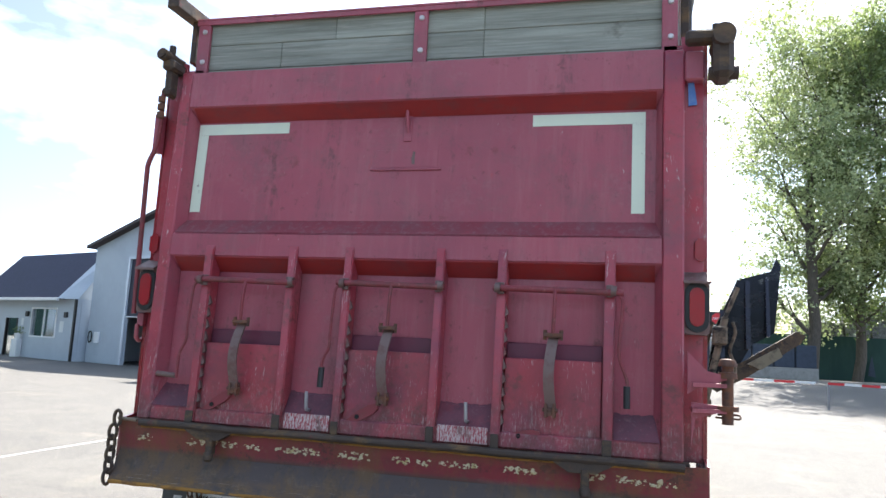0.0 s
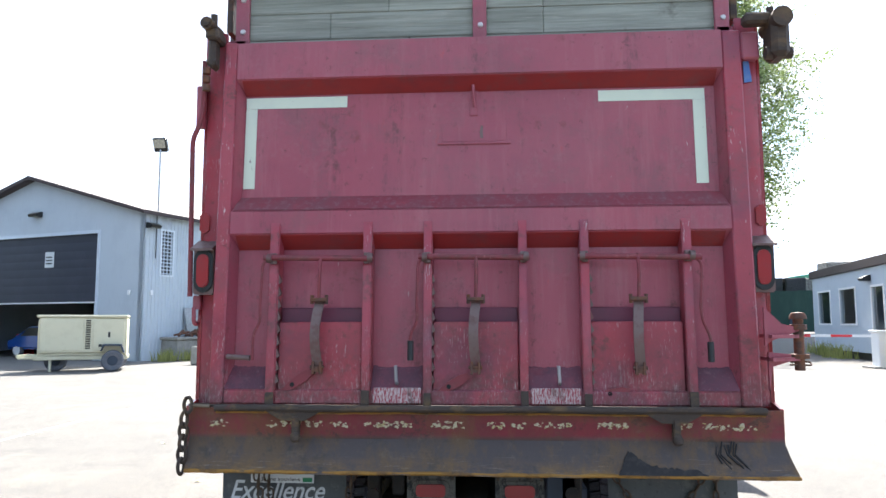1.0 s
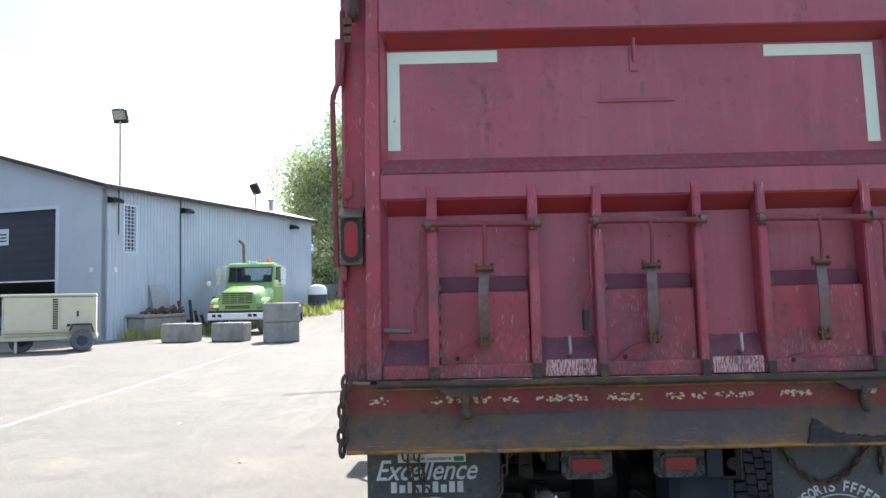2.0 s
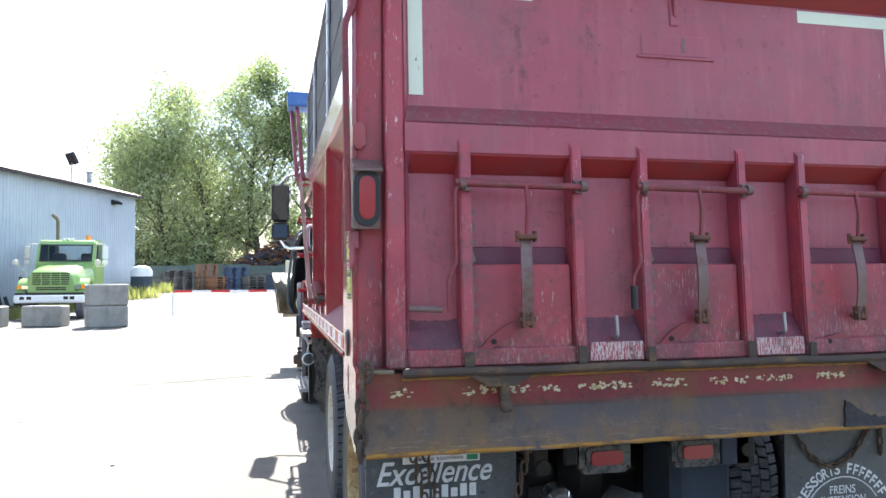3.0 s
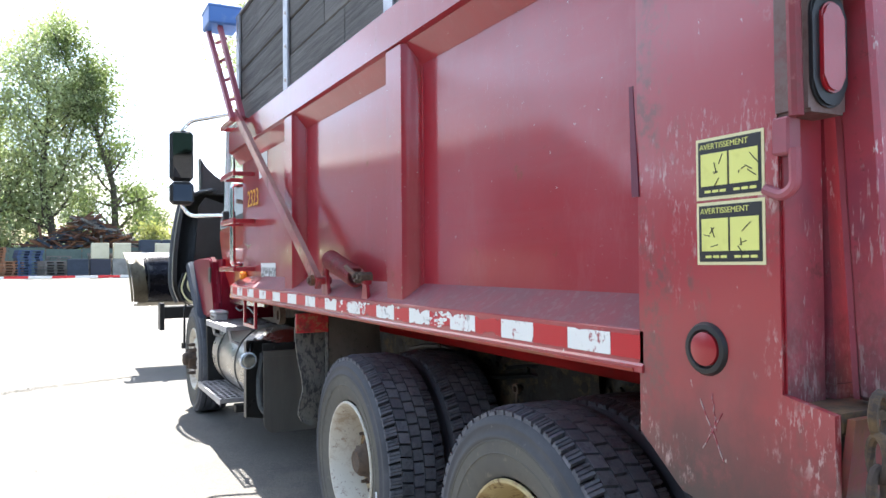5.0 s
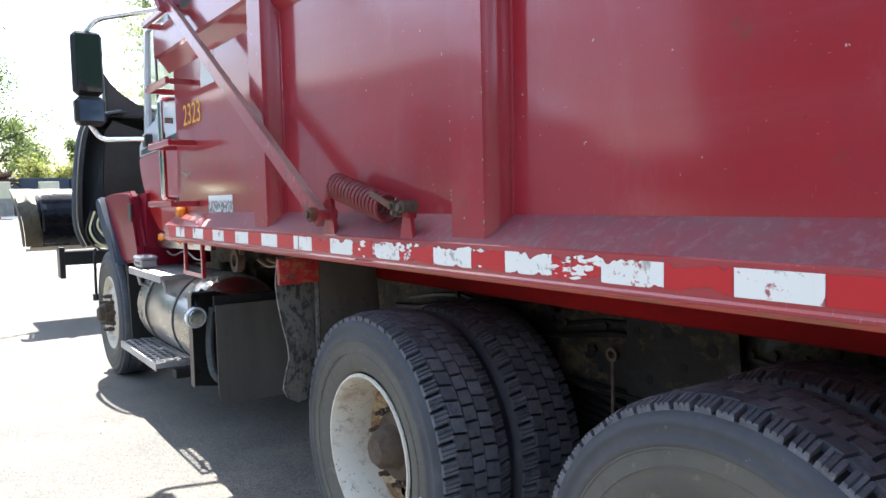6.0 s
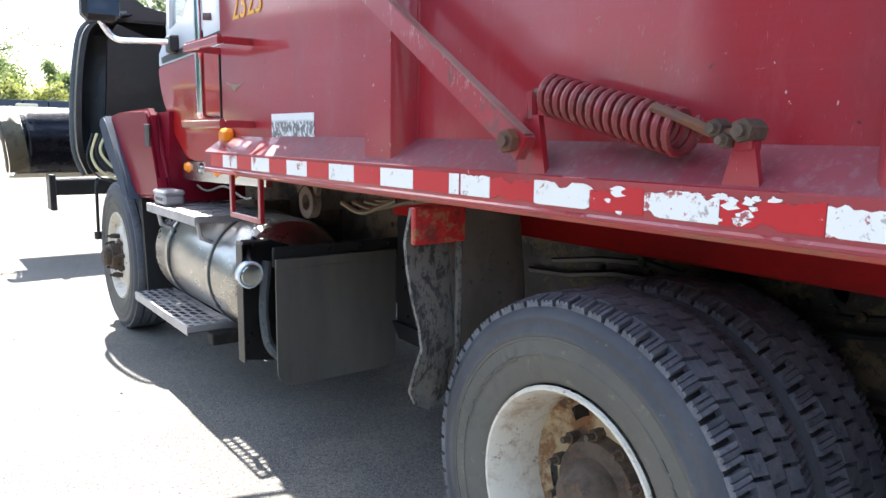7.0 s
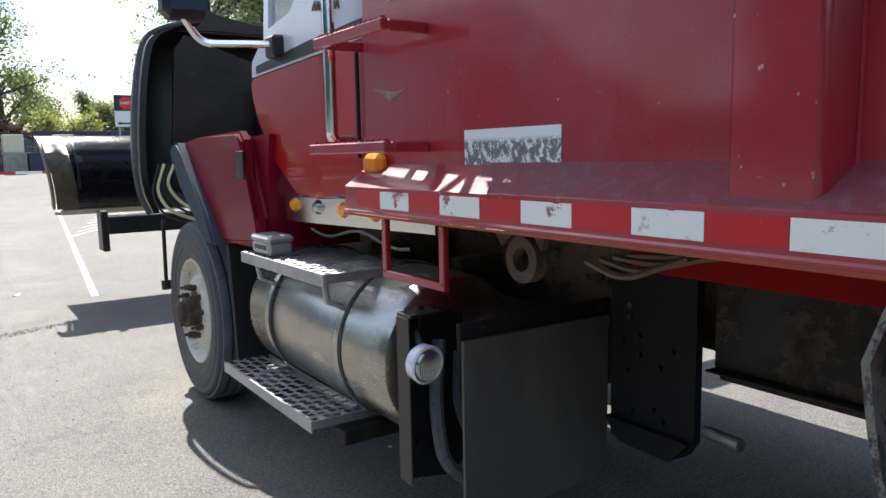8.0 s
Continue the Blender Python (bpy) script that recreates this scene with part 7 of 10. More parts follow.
lathe(bm, [(0, 0.012), (0.042, 0.010), (0.048, 0.002)], (-2.15, 7.425, 0.772), (0.10, -1, -0.10), 28)
spot = part("spot_lamp", bm, M["clearlens"], truck, "round white-rimmed work lamp with a ribbed lens")
bm = B()
lathe(bm, [(0.048, 0.0), (0.053, 0.006), (0.058, 0.0), (0.057, -0.03), (0.043, -0.05), (0.02, -0.07), (0, -0.072)], (-2.15, 7.425, 0.772), (0.10, -1, -0.10), 28)
part("lamp_bowl", bm, M["cabwhite"], spot)
bm = B()
for i in range(-5, 6):
    h = math.sqrt(max(0, 0.042 ** 2 - (i * 0.0079) ** 2))
    rod(bm, Vector((-2.149 + i * 0.0078, 7.414 + i * 0.0008, 0.771 - h)), Vector((-2.149 + i * 0.0078, 7.414 + i * 0.0008, 0.771 + h)), 0.0022, 5)
part("lens_ribs", bm, M["clearlens"], spot)
bm = B()
sweep(bm, bent([(-2.12, 7.50, 0.80), (-2.10, 7.58, 0.86), (-2.06, 7.60, 0.90)], 0.03), 0.014)
part("lamp_arm", bm, M["black"], spot)
bm = B()
sweep(bm, bent([(-2.02, 7.56, 0.80), (-2.06, 7.53, 0.60), (-2.05, 7.50, 0.42), (-1.95, 7.46, 0.34), (-1.8, 7.48, 0.33)], 0.12), 0.022)
sweep(bm, bent([(-1.95, 7.56, 0.75), (-1.98, 7.53, 0.58), (-1.93, 7.50, 0.45)], 0.1), 0.014)
part("hose", bm, M["rubber"], truck)
# bracket loop, eye casting and pump pipes under the rail's front end
bm = B()
for a, b in (((-2.12, 7.70, 1.0), (-2.10, 7.725, 1.17)), ((-2.12, 7.38, 1.0), (-2.10, 7.405, 1.17)), ((-2.12, 7.38, 0.985), (-2.10, 7.725, 1.01))):
    box(bm, a, b, 0.003)
part("step_loop", bm, M["red"], truck)
bm = B()
lathe(bm, [(0.032, -0.018), (0.062, -0.018), (0.062, 0.018), (0.032, 0.018)], (-2.0, 7.17, 1.09), (1, 0, 0), 24, closed=True)
slab(bm, [(7.08, 1.165), (7.30, 1.17), (7.26, 1.12), (7.21, 1.155), (7.13, 1.155), (7.10, 1.12)], "x", -2.01, -1.99)
part("lifting_eye", bm, M["hub"], truck)
for k in range(4):
    bm = B()
    sweep(bm, bent([(-1.95 + 0.05 * k, 7.0, 1.10), (-1.93 + 0.05 * k, 6.9, 1.06 + 0.015 * k), (-1.85 + 0.06 * k, 6.78 - 0.03 * k, 1.12)], 0.05), 0.009, 6)
    part("pump_pipe", bm, M["pipe"], truck)
bm = B()
slab(bm, [(7.36, 0.43), (7.36, 0.99), (7.03, 1.02), (7.03, 0.50), (7.06, 0.45), (7.11, 0.42), (7.20, 0.44), (7.29, 0.42)], "x", -1.47, -1.44)
slab(bm, [(7.36, 0.50), (7.03, 0.50), (7.10, 0.425), (7.30, 0.43)], "x", -1.50, -1.471)
part("valve_plate", bm, M["soot"], truck, "greasy black plate bolted to the frame")
rv = random.Random(6)
for i in range(11):
    y, z = rv.uniform(7.06, 7.33), rv.uniform(0.52, 0.96)
    bm = B()
    rod(bm, (-1.471, y, z), (-1.483, y, z), rv.choice((0.008, 0.011)), 6)
    part("plate_bolt", bm, M["iron"], truck)
bm = B()
rod(bm, (-1.425, 7.02, 0.53), (-1.44, 6.895, 0.53), 0.019, 12)
part("ram_rod", bm, M["galv"], truck, "short pale steel rod end")
# tank, gearbox and flap added as blockers, to darken the view underneath
bm = B()
lathe(bm, [(0, 0.0), (0.26, 0.0), (0.28, -0.03), (0.28, -1.9), (0.26, -1.93), (0, -1.93)], (-0.06, 6.75, 0.64), (0, -1, 0), 28)
part("right_tank", bm, M["iron"], truck, "added dark tank blocking light on the far side")
bm = B()
box(bm, (-1.10, 7.75, 0.40), (-0.70, 8.9, 0.95), 0.05)
part("gearbox", bm, M["iron"], truck, "added dark gearbox block under the cab")
bm = B()
box(bm, (-0.35, 6.30, 0.32), (0.25, 6.315, 1.05), 0.004)
part("mud_flap", bm, M["rubber"], truck, "plain black rubber flap")

# ---- cab ----
CL, CR = -2.03, 2 * CX + 2.03
bm = B()
# shell: floor to roof, built as outlines along x
out_lo = [(7.93, 1.24), (8.60, 1.205), (8.93, 1.50), (8.96, 1.74), (7.93, 1.74)]
slab(bm, out_lo, "x", CL + 0.06, CL + 0.10)
slab(bm, out_lo, "x", CR - 0.10, CR - 0.06)
box(bm, (CL + 0.11, 7.93, 1.15), (CR - 0.11, 8.95, 1.20), 0.01)
box(bm, (CL + 0.11, 7.93, 1.21), (CR - 0.11, 7.98, 2.68), 0.02)
box(bm, (CL + 0.11, 8.90, 1.21), (CR - 0.11, 8.96, 1.90), 0.02)
slab(bm, [(7.90, 2.62), (8.80, 2.60), (8.74, 2.68), (8.5, 2.76), (7.95, 2.76)], "x", CL + 0.06, CR - 0.06)
part("cab", bm, M["cabwhite"], truck, "red and white truck cab")
for s in (1, -1):
    X = (lambda x: x) if s > 0 else (lambda x: 2 * CX - x)
    a, b = sorted((X(CL), X(CL + 0.045)))
    bm = B()
    slab(bm, [(7.945, 1.235), (8.42, 1.205), (8.60, 1.215), (8.80, 1.33), (8.98, 1.52), (9.05, 1.62), (9.07, 1.70), (9.05, 1.728), (7.945, 1.765)], "x", a, b)
    bmesh.ops.bevel(bm, geom=[e for e in bm.edges if len({round(v.co.x, 3) for v in e.verts}) == 1], offset=0.008, segments=2, affect="EDGES")
    door = part("cab_door", bm, M["cabred"], truck, "glossy red cab door below a white band")
    bm = B()
    slab(bm, [(7.945, 1.767), (9.05, 1.730), (9.04, 1.80), (8.94, 1.86), (8.55, 1.905), (8.50, 1.985), (7.945, 2.02)], "x", a + 0.001, b)
    part("white_band", bm, M["cabwhite"], door)
    bm = B()
    slab(bm, [(7.95, 1.775), (8.98, 1.742), (8.98, 1.775), (8.4, 1.812), (7.95, 1.83)], "x", min(X(CL - 0.004), X(CL - 0.0005)), max(X(CL - 0.004), X(CL - 0.0005)))
    part("black_moulding", bm, M["plastic"], door)
    # window frame and panes
    bm = B()
    fr = [(7.945, 2.022), (8.50, 1.987), (8.55, 1.907), (8.89, 1.862), (8.78, 2.60), (7.945, 2.62)]
    inn = [(7.99, 2.06), (8.50, 2.03), (8.585, 1.95), (8.83, 1.915), (8.735, 2.56), (7.99, 2.575)]
    rows = [[bm.verts.new((xx, y, z)) for y, z in pp] for xx, pp in ((a + 0.002, fr), (a + 0.002, inn), (b, inn), (b, fr))]
    for p, q in ((0, 1), (1, 2), (2, 3), (3, 0)):
        for i in range(6):
            bm.faces.new([rows[p][i], rows[p][(i + 1) % 6], rows[q][(i + 1) % 6], rows[q][i]])
    wf = part("window_frame", bm, M["cabwhite"], door)
    bm = B()
    c = (a + b) / 2
    box(bm, (c - 0.008, 8.54, 1.985), (c + 0.008, 8.565, 2.56), 0.003)
    part("window_post", bm, M["plastic"], door)
    for pp in ([(8.567, 1.985), (8.585, 1.95), (8.83, 1.915), (8.735, 2.56), (8.567, 2.562)], [(7.99, 2.06), (8.50, 2.03), (8.538, 1.995), (8.538, 2.563), (7.99, 2.575)]):
        bm = B()
        slab(bm, pp, "x", c - 0.003, c + 0.003)
        g = part("window_pane", bm, M["glass"], door)
        g.visible_shadow = False
    # badge drawn as plain strokes
    bm = B()
    x = X(CL - 0.003)
    for i in range(7):
        yy = 8.36 - i * 0.032
        rod(bm, (x, yy, 1.915 - i * 0.004), (x, yy - 0.022, 1.945 - i * 0.004), 0.004, 5)
        rod(bm, (x, yy - 0.022, 1.945 - i * 0.004), (x, yy - 0.028, 1.912 - i * 0.004), 0.004, 5)
    part("badge_shape", bm, M["steel"], door)
    # grab bar
    bm = B()
    gx = X(-2.13)
    sweep(bm, bent([(X(CL), 8.03, 2.02), (gx, 8.03, 2.02), (gx, 8.03, 1.42), (X(CL), 8.03, 1.42)], 0.03), 0.021, 14)
    part("grab_bar", bm, M["chrome"], truck, "chrome grab bar")
    bm = B()
    box(bm, (min(X(-2.04), X(-2.055)), 7.985, 1.36), (max(X(-2.04), X(-2.055)), 7.997, 1.72), 0.003)
    part("door_seal", bm, M["plastic"], truck)
    # sill below the door with marker lamps
    bm = B()
    slab(bm, [(7.60, 1.12), (8.78, 1.09), (8.80, 1.20), (8.42, 1.20), (7.60, 1.23)], "x", *sorted((X(-2.0), X(-1.97))))
    sill = part("cab_sill", bm, M["polished"], truck, "pale metal sill with amber lamps")
    for y in (8.68, 8.45, 8.22, 7.98):
        bm = B()
        lathe(bm, [(0, 0.02), (0.02, 0.016), (0.031, 0.0)], (X(-2.0), y, 1.165), (-s, 0, 0), 14)
        for v in bm.verts:
            v.co.y = y + (v.co.y - y) * 1.5
        part("marker_lens", bm, M["amber" if y != 8.45 else "clearlens"], sill)
    bm = B()
    sweep(bm, [(X(-2.01), 8.5 - 0.07 * i, 1.075 - 0.02 * math.sin(i * 0.8)) for i in range(12)], 0.006, 6)
    part("sill_cable", bm, M["plastic"], truck)
    # amber corner lamp
    bm = B()
    box(bm, (min(X(-2.13), X(-2.08)), 7.72, 1.305), (max(X(-2.13), X(-2.08)), 7.83, 1.375), 0.018)
    part("corner_lamp", bm, M["amber"], truck, "amber side lamp")
    # fixed fender and faded flare over the front wheel
    bm = B()
    slab(bm, [(9.93, 1.46), (9.60, 1.475), (9.02, 1.49), (8.97, 1.45), (8.93, 1.25), (8.84, 1.10), (8.78, 0.99), (9.28, 0.955), (9.36, 1.02), (9.50, 1.12), (9.70, 1.25)], "x", *sorted((X(-2.13), X(-2.06))))
    bmesh.ops.bevel(bm, geom=[e for e in bm.edges if len({round(v.co.x, 3) for v in e.verts}) == 1], offset=0.02, segments=3, affect="EDGES")
    fender = part("front_fender", bm, M["fender"], truck, "magenta-red steel fender with a cut-out")
    bm = B()
    slab(bm, [(8.80, 1.47), (9.86, 1.445), (9.70, 1.27), (9.34, 1.02), (9.28, 0.94), (8.82, 0.96), (8.84, 1.2)], "x", *sorted((X(-2.058), X(-1.62))))
    part("inner_fender", bm, M["fender"], truck)
    bm = B()
    box(bm, (min(X(-2.136), X(-2.125)), 8.93, 1.27), (max(X(-2.136), X(-2.125)), 9.03, 1.40), 0.004)
    part("fender_recess", bm, M["bay"], fender)
    bm = B()
    pts = [(9.97, 1.45), (10.02, 1.40), (9.86, 1.22), (9.62, 1.08), (9.46, 0.95), (9.30, 0.945), (9.44, 1.10), (9.62, 1.24), (9.80, 1.40), (9.88, 1.455)]
    slab(bm, pts, "x", *sorted((X(-2.175), X(-2.02))))
    bmesh.ops.bevel(bm, geom=[e for e in bm.edges if len({round(v.co.x, 3) for v in e.verts}) == 1], offset=0.012, segments=2, affect="EDGES")
    part("fender_flare", bm, M["flare"], truck, "faded grey rubber flare")
    # quarter flap behind the front wheel
    bm = B()
    slab(bm, [(9.30, 0.95), (9.26, 0.60), (9.24, 0.32), (9.27, 0.32), (9.30, 0.60), (9.36, 0.95)], "x", *sorted((X(-2.10), X(-1.60))))
    part("wheel_flap", bm, M["soot"], truck)
    # door mirror: two housings on chrome arms
    mx0, mx1 = sorted((X(-2.482), X(-2.295)))
    bm = B()
    box(bm, (mx0, 8.75, 2.115), (mx1, 8.85, 2.535), 0.03)
    mirror = part("door_mirror", bm, M["plastic"], truck, "black mirror housing over a small convex one")
    bm = B()
    box(bm, (mx0, 8.73, 1.92), (mx1, 8.85, 2.108), 0.028)
    part("convex_housing", bm, M["plastic"], mirror)
    bm = B()
    tilt = lambda z: Matrix.Translation((X(-2.3885), 8.735, z)) @ Matrix.Rotation(radians(-s * 8), 4, "Z") @ Matrix.Rotation(radians(5), 4, "X")
    box(bm, (-0.074, -0.002, -0.185), (0.074, 0.002, 0.185), 0.001, mat=tilt(2.325))
    part("mirror_glass", bm, M["mirror"], mirror)
    bm = B()
    box(bm, (-0.074, -0.002, -0.07), (0.074, 0.002, 0.07), 0.001, mat=Matrix.Translation((0, -0.02, 0)) @ tilt(2.014) @ Matrix.Rotation(radians(-12), 4, "X"))
    part("mirror_glass", bm, M["mirror"], mirror)
    bm = B()
    sweep(bm, bent([(X(-2.02), 8.70, 1.835), (X(-2.33), 8.79, 1.83), (X(-2.39), 8.80, 1.93)], 0.08), 0.016, 10)
    part("mirror_arm", bm, M["chrome"], mirror)
    bm = B()
    sweep(bm, bent([(X(-1.98), 8.45, 2.66), (X(-2.32), 8.77, 2.62), (X(-2.39), 8.80, 2.53)], 0.08), 0.016, 10)
    part("mirror_arm", bm, M["chrome"], mirror)
    bm = B()
    box(bm, (min(X(-2.075), X(-2.01)), 8.66, 1.78), (max(X(-2.075), X(-2.01)), 8.76, 1.87), 0.01)
    part("mirror_foot", bm, M["plastic"], mirror)
bm = B()
slab(bm, [(8.93, 1.90), (8.95, 1.90), (8.80, 2.60), (8.78, 2.60)], "x", CL + 0.16, CR - 0.16)
g = part("windscreen", bm, M["glass"], truck)
g.visible_shadow = False
for x in (-1.6, -0.67):
    bm = B()
    box(bm, (x, 8.10, 1.21), (x + 0.45, 8.55, 1.55), 0.05)
    box(bm, (x, 8.02, 1.55), (x + 0.45, 8.16, 2.25), 0.05)
    part("cab_seat", bm, M["plastic"], truck)
bm = B()
box(bm, (CL + 0.12, 8.68, 1.60), (CR - 0.12, 8.89, 1.86), 0.03)
part("dashboard", bm, M["plastic"], truck)

# ---- engine bay and the tipped hood ----
bm = B()
box(bm, (CX - 0.38, 9.0, 1.06), (CX + 0.38, 10.4, 1.65), 0.05)
rod(bm, (CX - 0.45, 9.2, 1.55), (CX - 0.45, 10.1, 1.55), 0.11, 14)
box(bm, (CX - 0.60, 9.4, 1.2), (CX - 0.42, 10.0, 1.42), 0.03)
box(bm, (CX - 0.55, 10.45, 0.95), (CX + 0.55, 10.6, 1.85), 0.03)
for k in range(5):
    sweep(bm, bent([(CX - 0.5 - 0.05 * k, 9.1, 1.5 - 0.05 * k), (CX - 0.6 - 0.04 * k, 9.5 + 0.1 * k, 1.35), (CX - 0.4, 10.0, 1.2)], 0.1), 0.02, 7)
part("engine", bm, M["bay"], truck, "dark greasy engine and radiator")
bm = B()
box(bm, (-1.90, 8.985, 1.55), (-1.62, 9.12, 1.80), 0.01)
box(bm, (-1.86, 9.13, 1.44), (-1.66, 9.20, 1.52), 0.01)
part("fuse_box", bm, M["flare"], truck, "grey box on the bulkhead")
bm = B()
box(bm, (CX - 0.95, 8.965, 1.20), (CX + 0.95, 8.99, 2.0), 0.01)
part("bulkhead", bm, M["bay"], truck)
# hood: an open shell seen from within, standing on its nose
bm = B()
sec = []  # outline across the hood, from the left edge over the crown to the right edge
for i in range(25):
    a = math.pi * i / 24
    c, s_ = math.cos(a), math.sin(a)
    sec.append((CX - 1.27 * (abs(c) ** 0.45) * (1 if c > 0 else -1), (abs(s_) ** 0.6)))
st = [(1.04, 10.46, 0.55, 1.0), (1.22, 10.42, 0.72, 1.05), (1.55, 10.46, 0.80, 1.04), (1.9, 10.52, 0.80, 1.0), (2.10, 10.55, 0.72, 0.95), (2.19, 10.58, 0.58, 0.84), (2.24, 10.62, 0.45, 0.70)]
fine = []
for k in range(len(st) - 1):
    p0, p1, p2, p3 = [np.array(st[min(max(k + j, 0), len(st) - 1)]) for j in (-1, 0, 1, 2)]
    for q in (0.0, 0.25, 0.5, 0.75):
        fine.append(tuple(0.5 * (2 * p1 + (p2 - p0) * q + (2 * p0 - 5 * p1 + 4 * p2 - p3) * q * q + (3 * p1 - p0 - 3 * p2 + p3) * q ** 3)))
st = fine + [st[-1]]
o_rows, i_rows = [], []
for z, y0, depth, wd in st:
    o_rows.append([bm.verts.new((CX + (x - CX) * wd, y0 + depth * d, z)) for x, d in sec])
    i_rows.append([bm.verts.new((CX + (x - CX) * (wd - 0.03), y0 + 0.004 + (depth - 0.03) * d, z)) for x, d in sec])
for rows, flip in ((o_rows, 0), (i_rows, 1)):
    for p, q in zip(rows, rows[1:]):
        for i in range(24):
            bm.faces.new([p[i], p[i + 1], q[i + 1], q[i]])
for i in range(24):
    for k in (0, -1):
        bm.faces.new([o_rows[k][i], o_rows[k][i + 1], i_rows[k][i + 1], i_rows[k][i]])
for a in range(len(st) - 1):
    for i in (0, 24):
        bm.faces.new([o_rows[a][i], o_rows[a + 1][i], i_rows[a + 1][i], i_rows[a][i]])
hood = part("tipped_hood", bm, M["bay"], truck, "black underside of the hood tipped open", 60)
for q in (1, -1):
    bm = B()
    slab(bm, [(CX - q * u_, z) for u_, z in ((1.00, 2.60), (0.99, 2.20), (0.30, 2.20), (0.30, 2.27), (0.72, 2.31), (0.86, 2.40), (0.94, 2.50))], "y", 10.78, 10.96)
    bmesh.ops.bevel(bm, geom=[e for e in bm.edges if len({round(v.co.y, 3) for v in e.verts}) == 1], offset=0.015, segments=2, affect="EDGES")
    part("hood_horn", bm, M["black"], hood, "dark corner of the cowl end")
for q in (-1.30, 1.30):
    bm = B()
    sweep(bm, [(CX + q * w_, y0 - 0.012, z) for (z, y0, dd, w_) in st], 0.016, 8)
    part("hood_seal", bm, M["rubber"], hood)
for q in (1, -1):
    bm = B()
    slab(bm, [(CX - q * u_, z) for u_, z in ((1.12, 1.15), (1.05, 2.05), (0.98, 2.15), (0.55, 2.0), (0.52, 1.5), (0.6, 1.15))], "y", 10.60, 10.63)
    part("hood_liner", bm, M["bay"], hood)
for k in range(4):
    bm = B()
    sweep(bm, bent([(-2.15 + 0.03 * k, 10.38, 1.34), (-2.21 + 0.03 * k, 10.36, 1.16 + 0.02 * k), (-2.15 + 0.03 * k, 10.35, 1.03 + 0.03 * k), (-1.95, 10.33, 0.96 + 0.025 * k), (-1.7, 10.1, 0.98)], 0.09), 0.007 + 0.003 * (k % 2), 6)
    part("hood_cable", bm, M["cream" if k % 2 else "plastic"], truck)
# front axle hanger, plow frame
bm = B()
box(bm, (-2.09, 12.82, 0.71), (0.27, 13.0, 0.87), 0.01)
box(bm, (-2.10, 12.80, 0.56), (-2.04, 13.02, 0.92), 0.008)
box(bm, (0.22, 12.80, 0.56), (0.28, 13.02, 0.92), 0.008)
box(bm, (CX - 0.5, 11.35, 0.45), (CX + 0.5, 11.75, 1.0), 0.02)
for x in (CX - 0.36, CX + 0.36):
    rod(bm, (x, 11.3, 0.9), (x, 13.26, 1.2), 0.05)
part("plow_frame", bm, M["black"], truck, "black plow mounting frame")
bm = B()
sweep(bm, bent([(-2.10, 10.56, 1.0), (-2.12, 10.5, 0.96), (-2.12, 10.52, 0.60)], 0.05), 0.012)
rod(bm, (-2.12, 10.52, 0.55), (-2.12, 10.52, 0.61), 0.03)
part("hanger_rod", bm, M["black"], truck)
# curved moldboard held off the ground
bm = B()
prof = []
for i in range(15):
    a = math.radians(-62 + i * 150 / 14)
    prof.append((13.74 - 0.44 * math.cos(a) * 1.0 + 0.02, 1.24 + 0.37 * math.sin(a)))
rows = []
for i in range(13):
    t = i / 12
    x = -2.45 + 3.15 * t
    rows.append([bm.verts.new((x + 0.10 * (1 - (z - 0.87) / 0.75) * (1 if t < 0.5 else -1) * abs(1 - 2 * t), y, z)) for y, z in prof])
for p, q in zip(rows, rows[1:]):
    for i in range(14):
        bm.faces.new([p[i], p[i + 1], q[i + 1], q[i]])
bmesh.ops.solidify(bm, geom=bm.faces[:], thickness=0.015)
plow = part("plow_moldboard", bm, M["plow"], truck, "curved blue-black steel plow blade", 60)
for x in (-2.47, 0.72):
    bm = B()
    sg = 1 if x < 0 else -1
    loop = [(y, z, 0.0) for y, z in prof] + [(13.74 + (y - 13.74) * 0.76, 1.24 + (z - 1.24) * 0.86, 0.0) for y, z in prof[::-1]]
    rows = [[bm.verts.new((x + dx + sg * 0.10 * (1 - (z - 0.87) / 0.75), y, z)) for y, z, q in loop] for dx in (-0.012, 0.012)]
    n = len(loop)
    for i in range(n):
        bm.faces.new([rows[0][i], rows[0][(i + 1) % n], rows[1][(i + 1) % n], rows[1][i]])
    for i in range(len(prof) - 1):
        for r in rows:
            bm.faces.new([r[i], r[i + 1], r[n - 2 - i], r[n - 1 - i]])
    part("plow_end", bm, M["plowedge"], plow, "pale worn end plate of the blade")
bm = B()
rows = [[bm.verts.new((x + 0.10 * (1 - (z - 0.87) / 0.75), y - 0.022, z)) for y, z in prof] for x in (-2.455, -2.36, -2.27)]
for p, q in zip(rows, rows[1:]):
    for i in range(14):
        bm.faces.new([p[i], p[i + 1], q[i + 1], q[i]])
bmesh.ops.solidify(bm, geom=bm.faces[:], thickness=0.005)
part("worn_end_band", bm, M["plowedge"], plow, "pale scraped band along the blade's end", 60)
bm = B()
slab(bm, [(13.56, 0.93), (13.80, 0.87), (14.22, 0.85), (14.22, 0.82), (13.80, 0.84), (13.55, 0.90)], "x", -2.30, 0.55)
part("cutting_edge", bm, M["plowedge"], plow, "worn steel cutting edge")
for x in (-2.2, -1.5, -0.9, -0.3, 0.3):
    bm = B()
    slab(bm, [(y - 0.02, z) for y, z in prof[1:-2]] + [(13.22, 1.3), (13.22, 1.1)][::-1], "x", x, x + 0.02)
    part("plow_rib", bm, M["black"], plow)

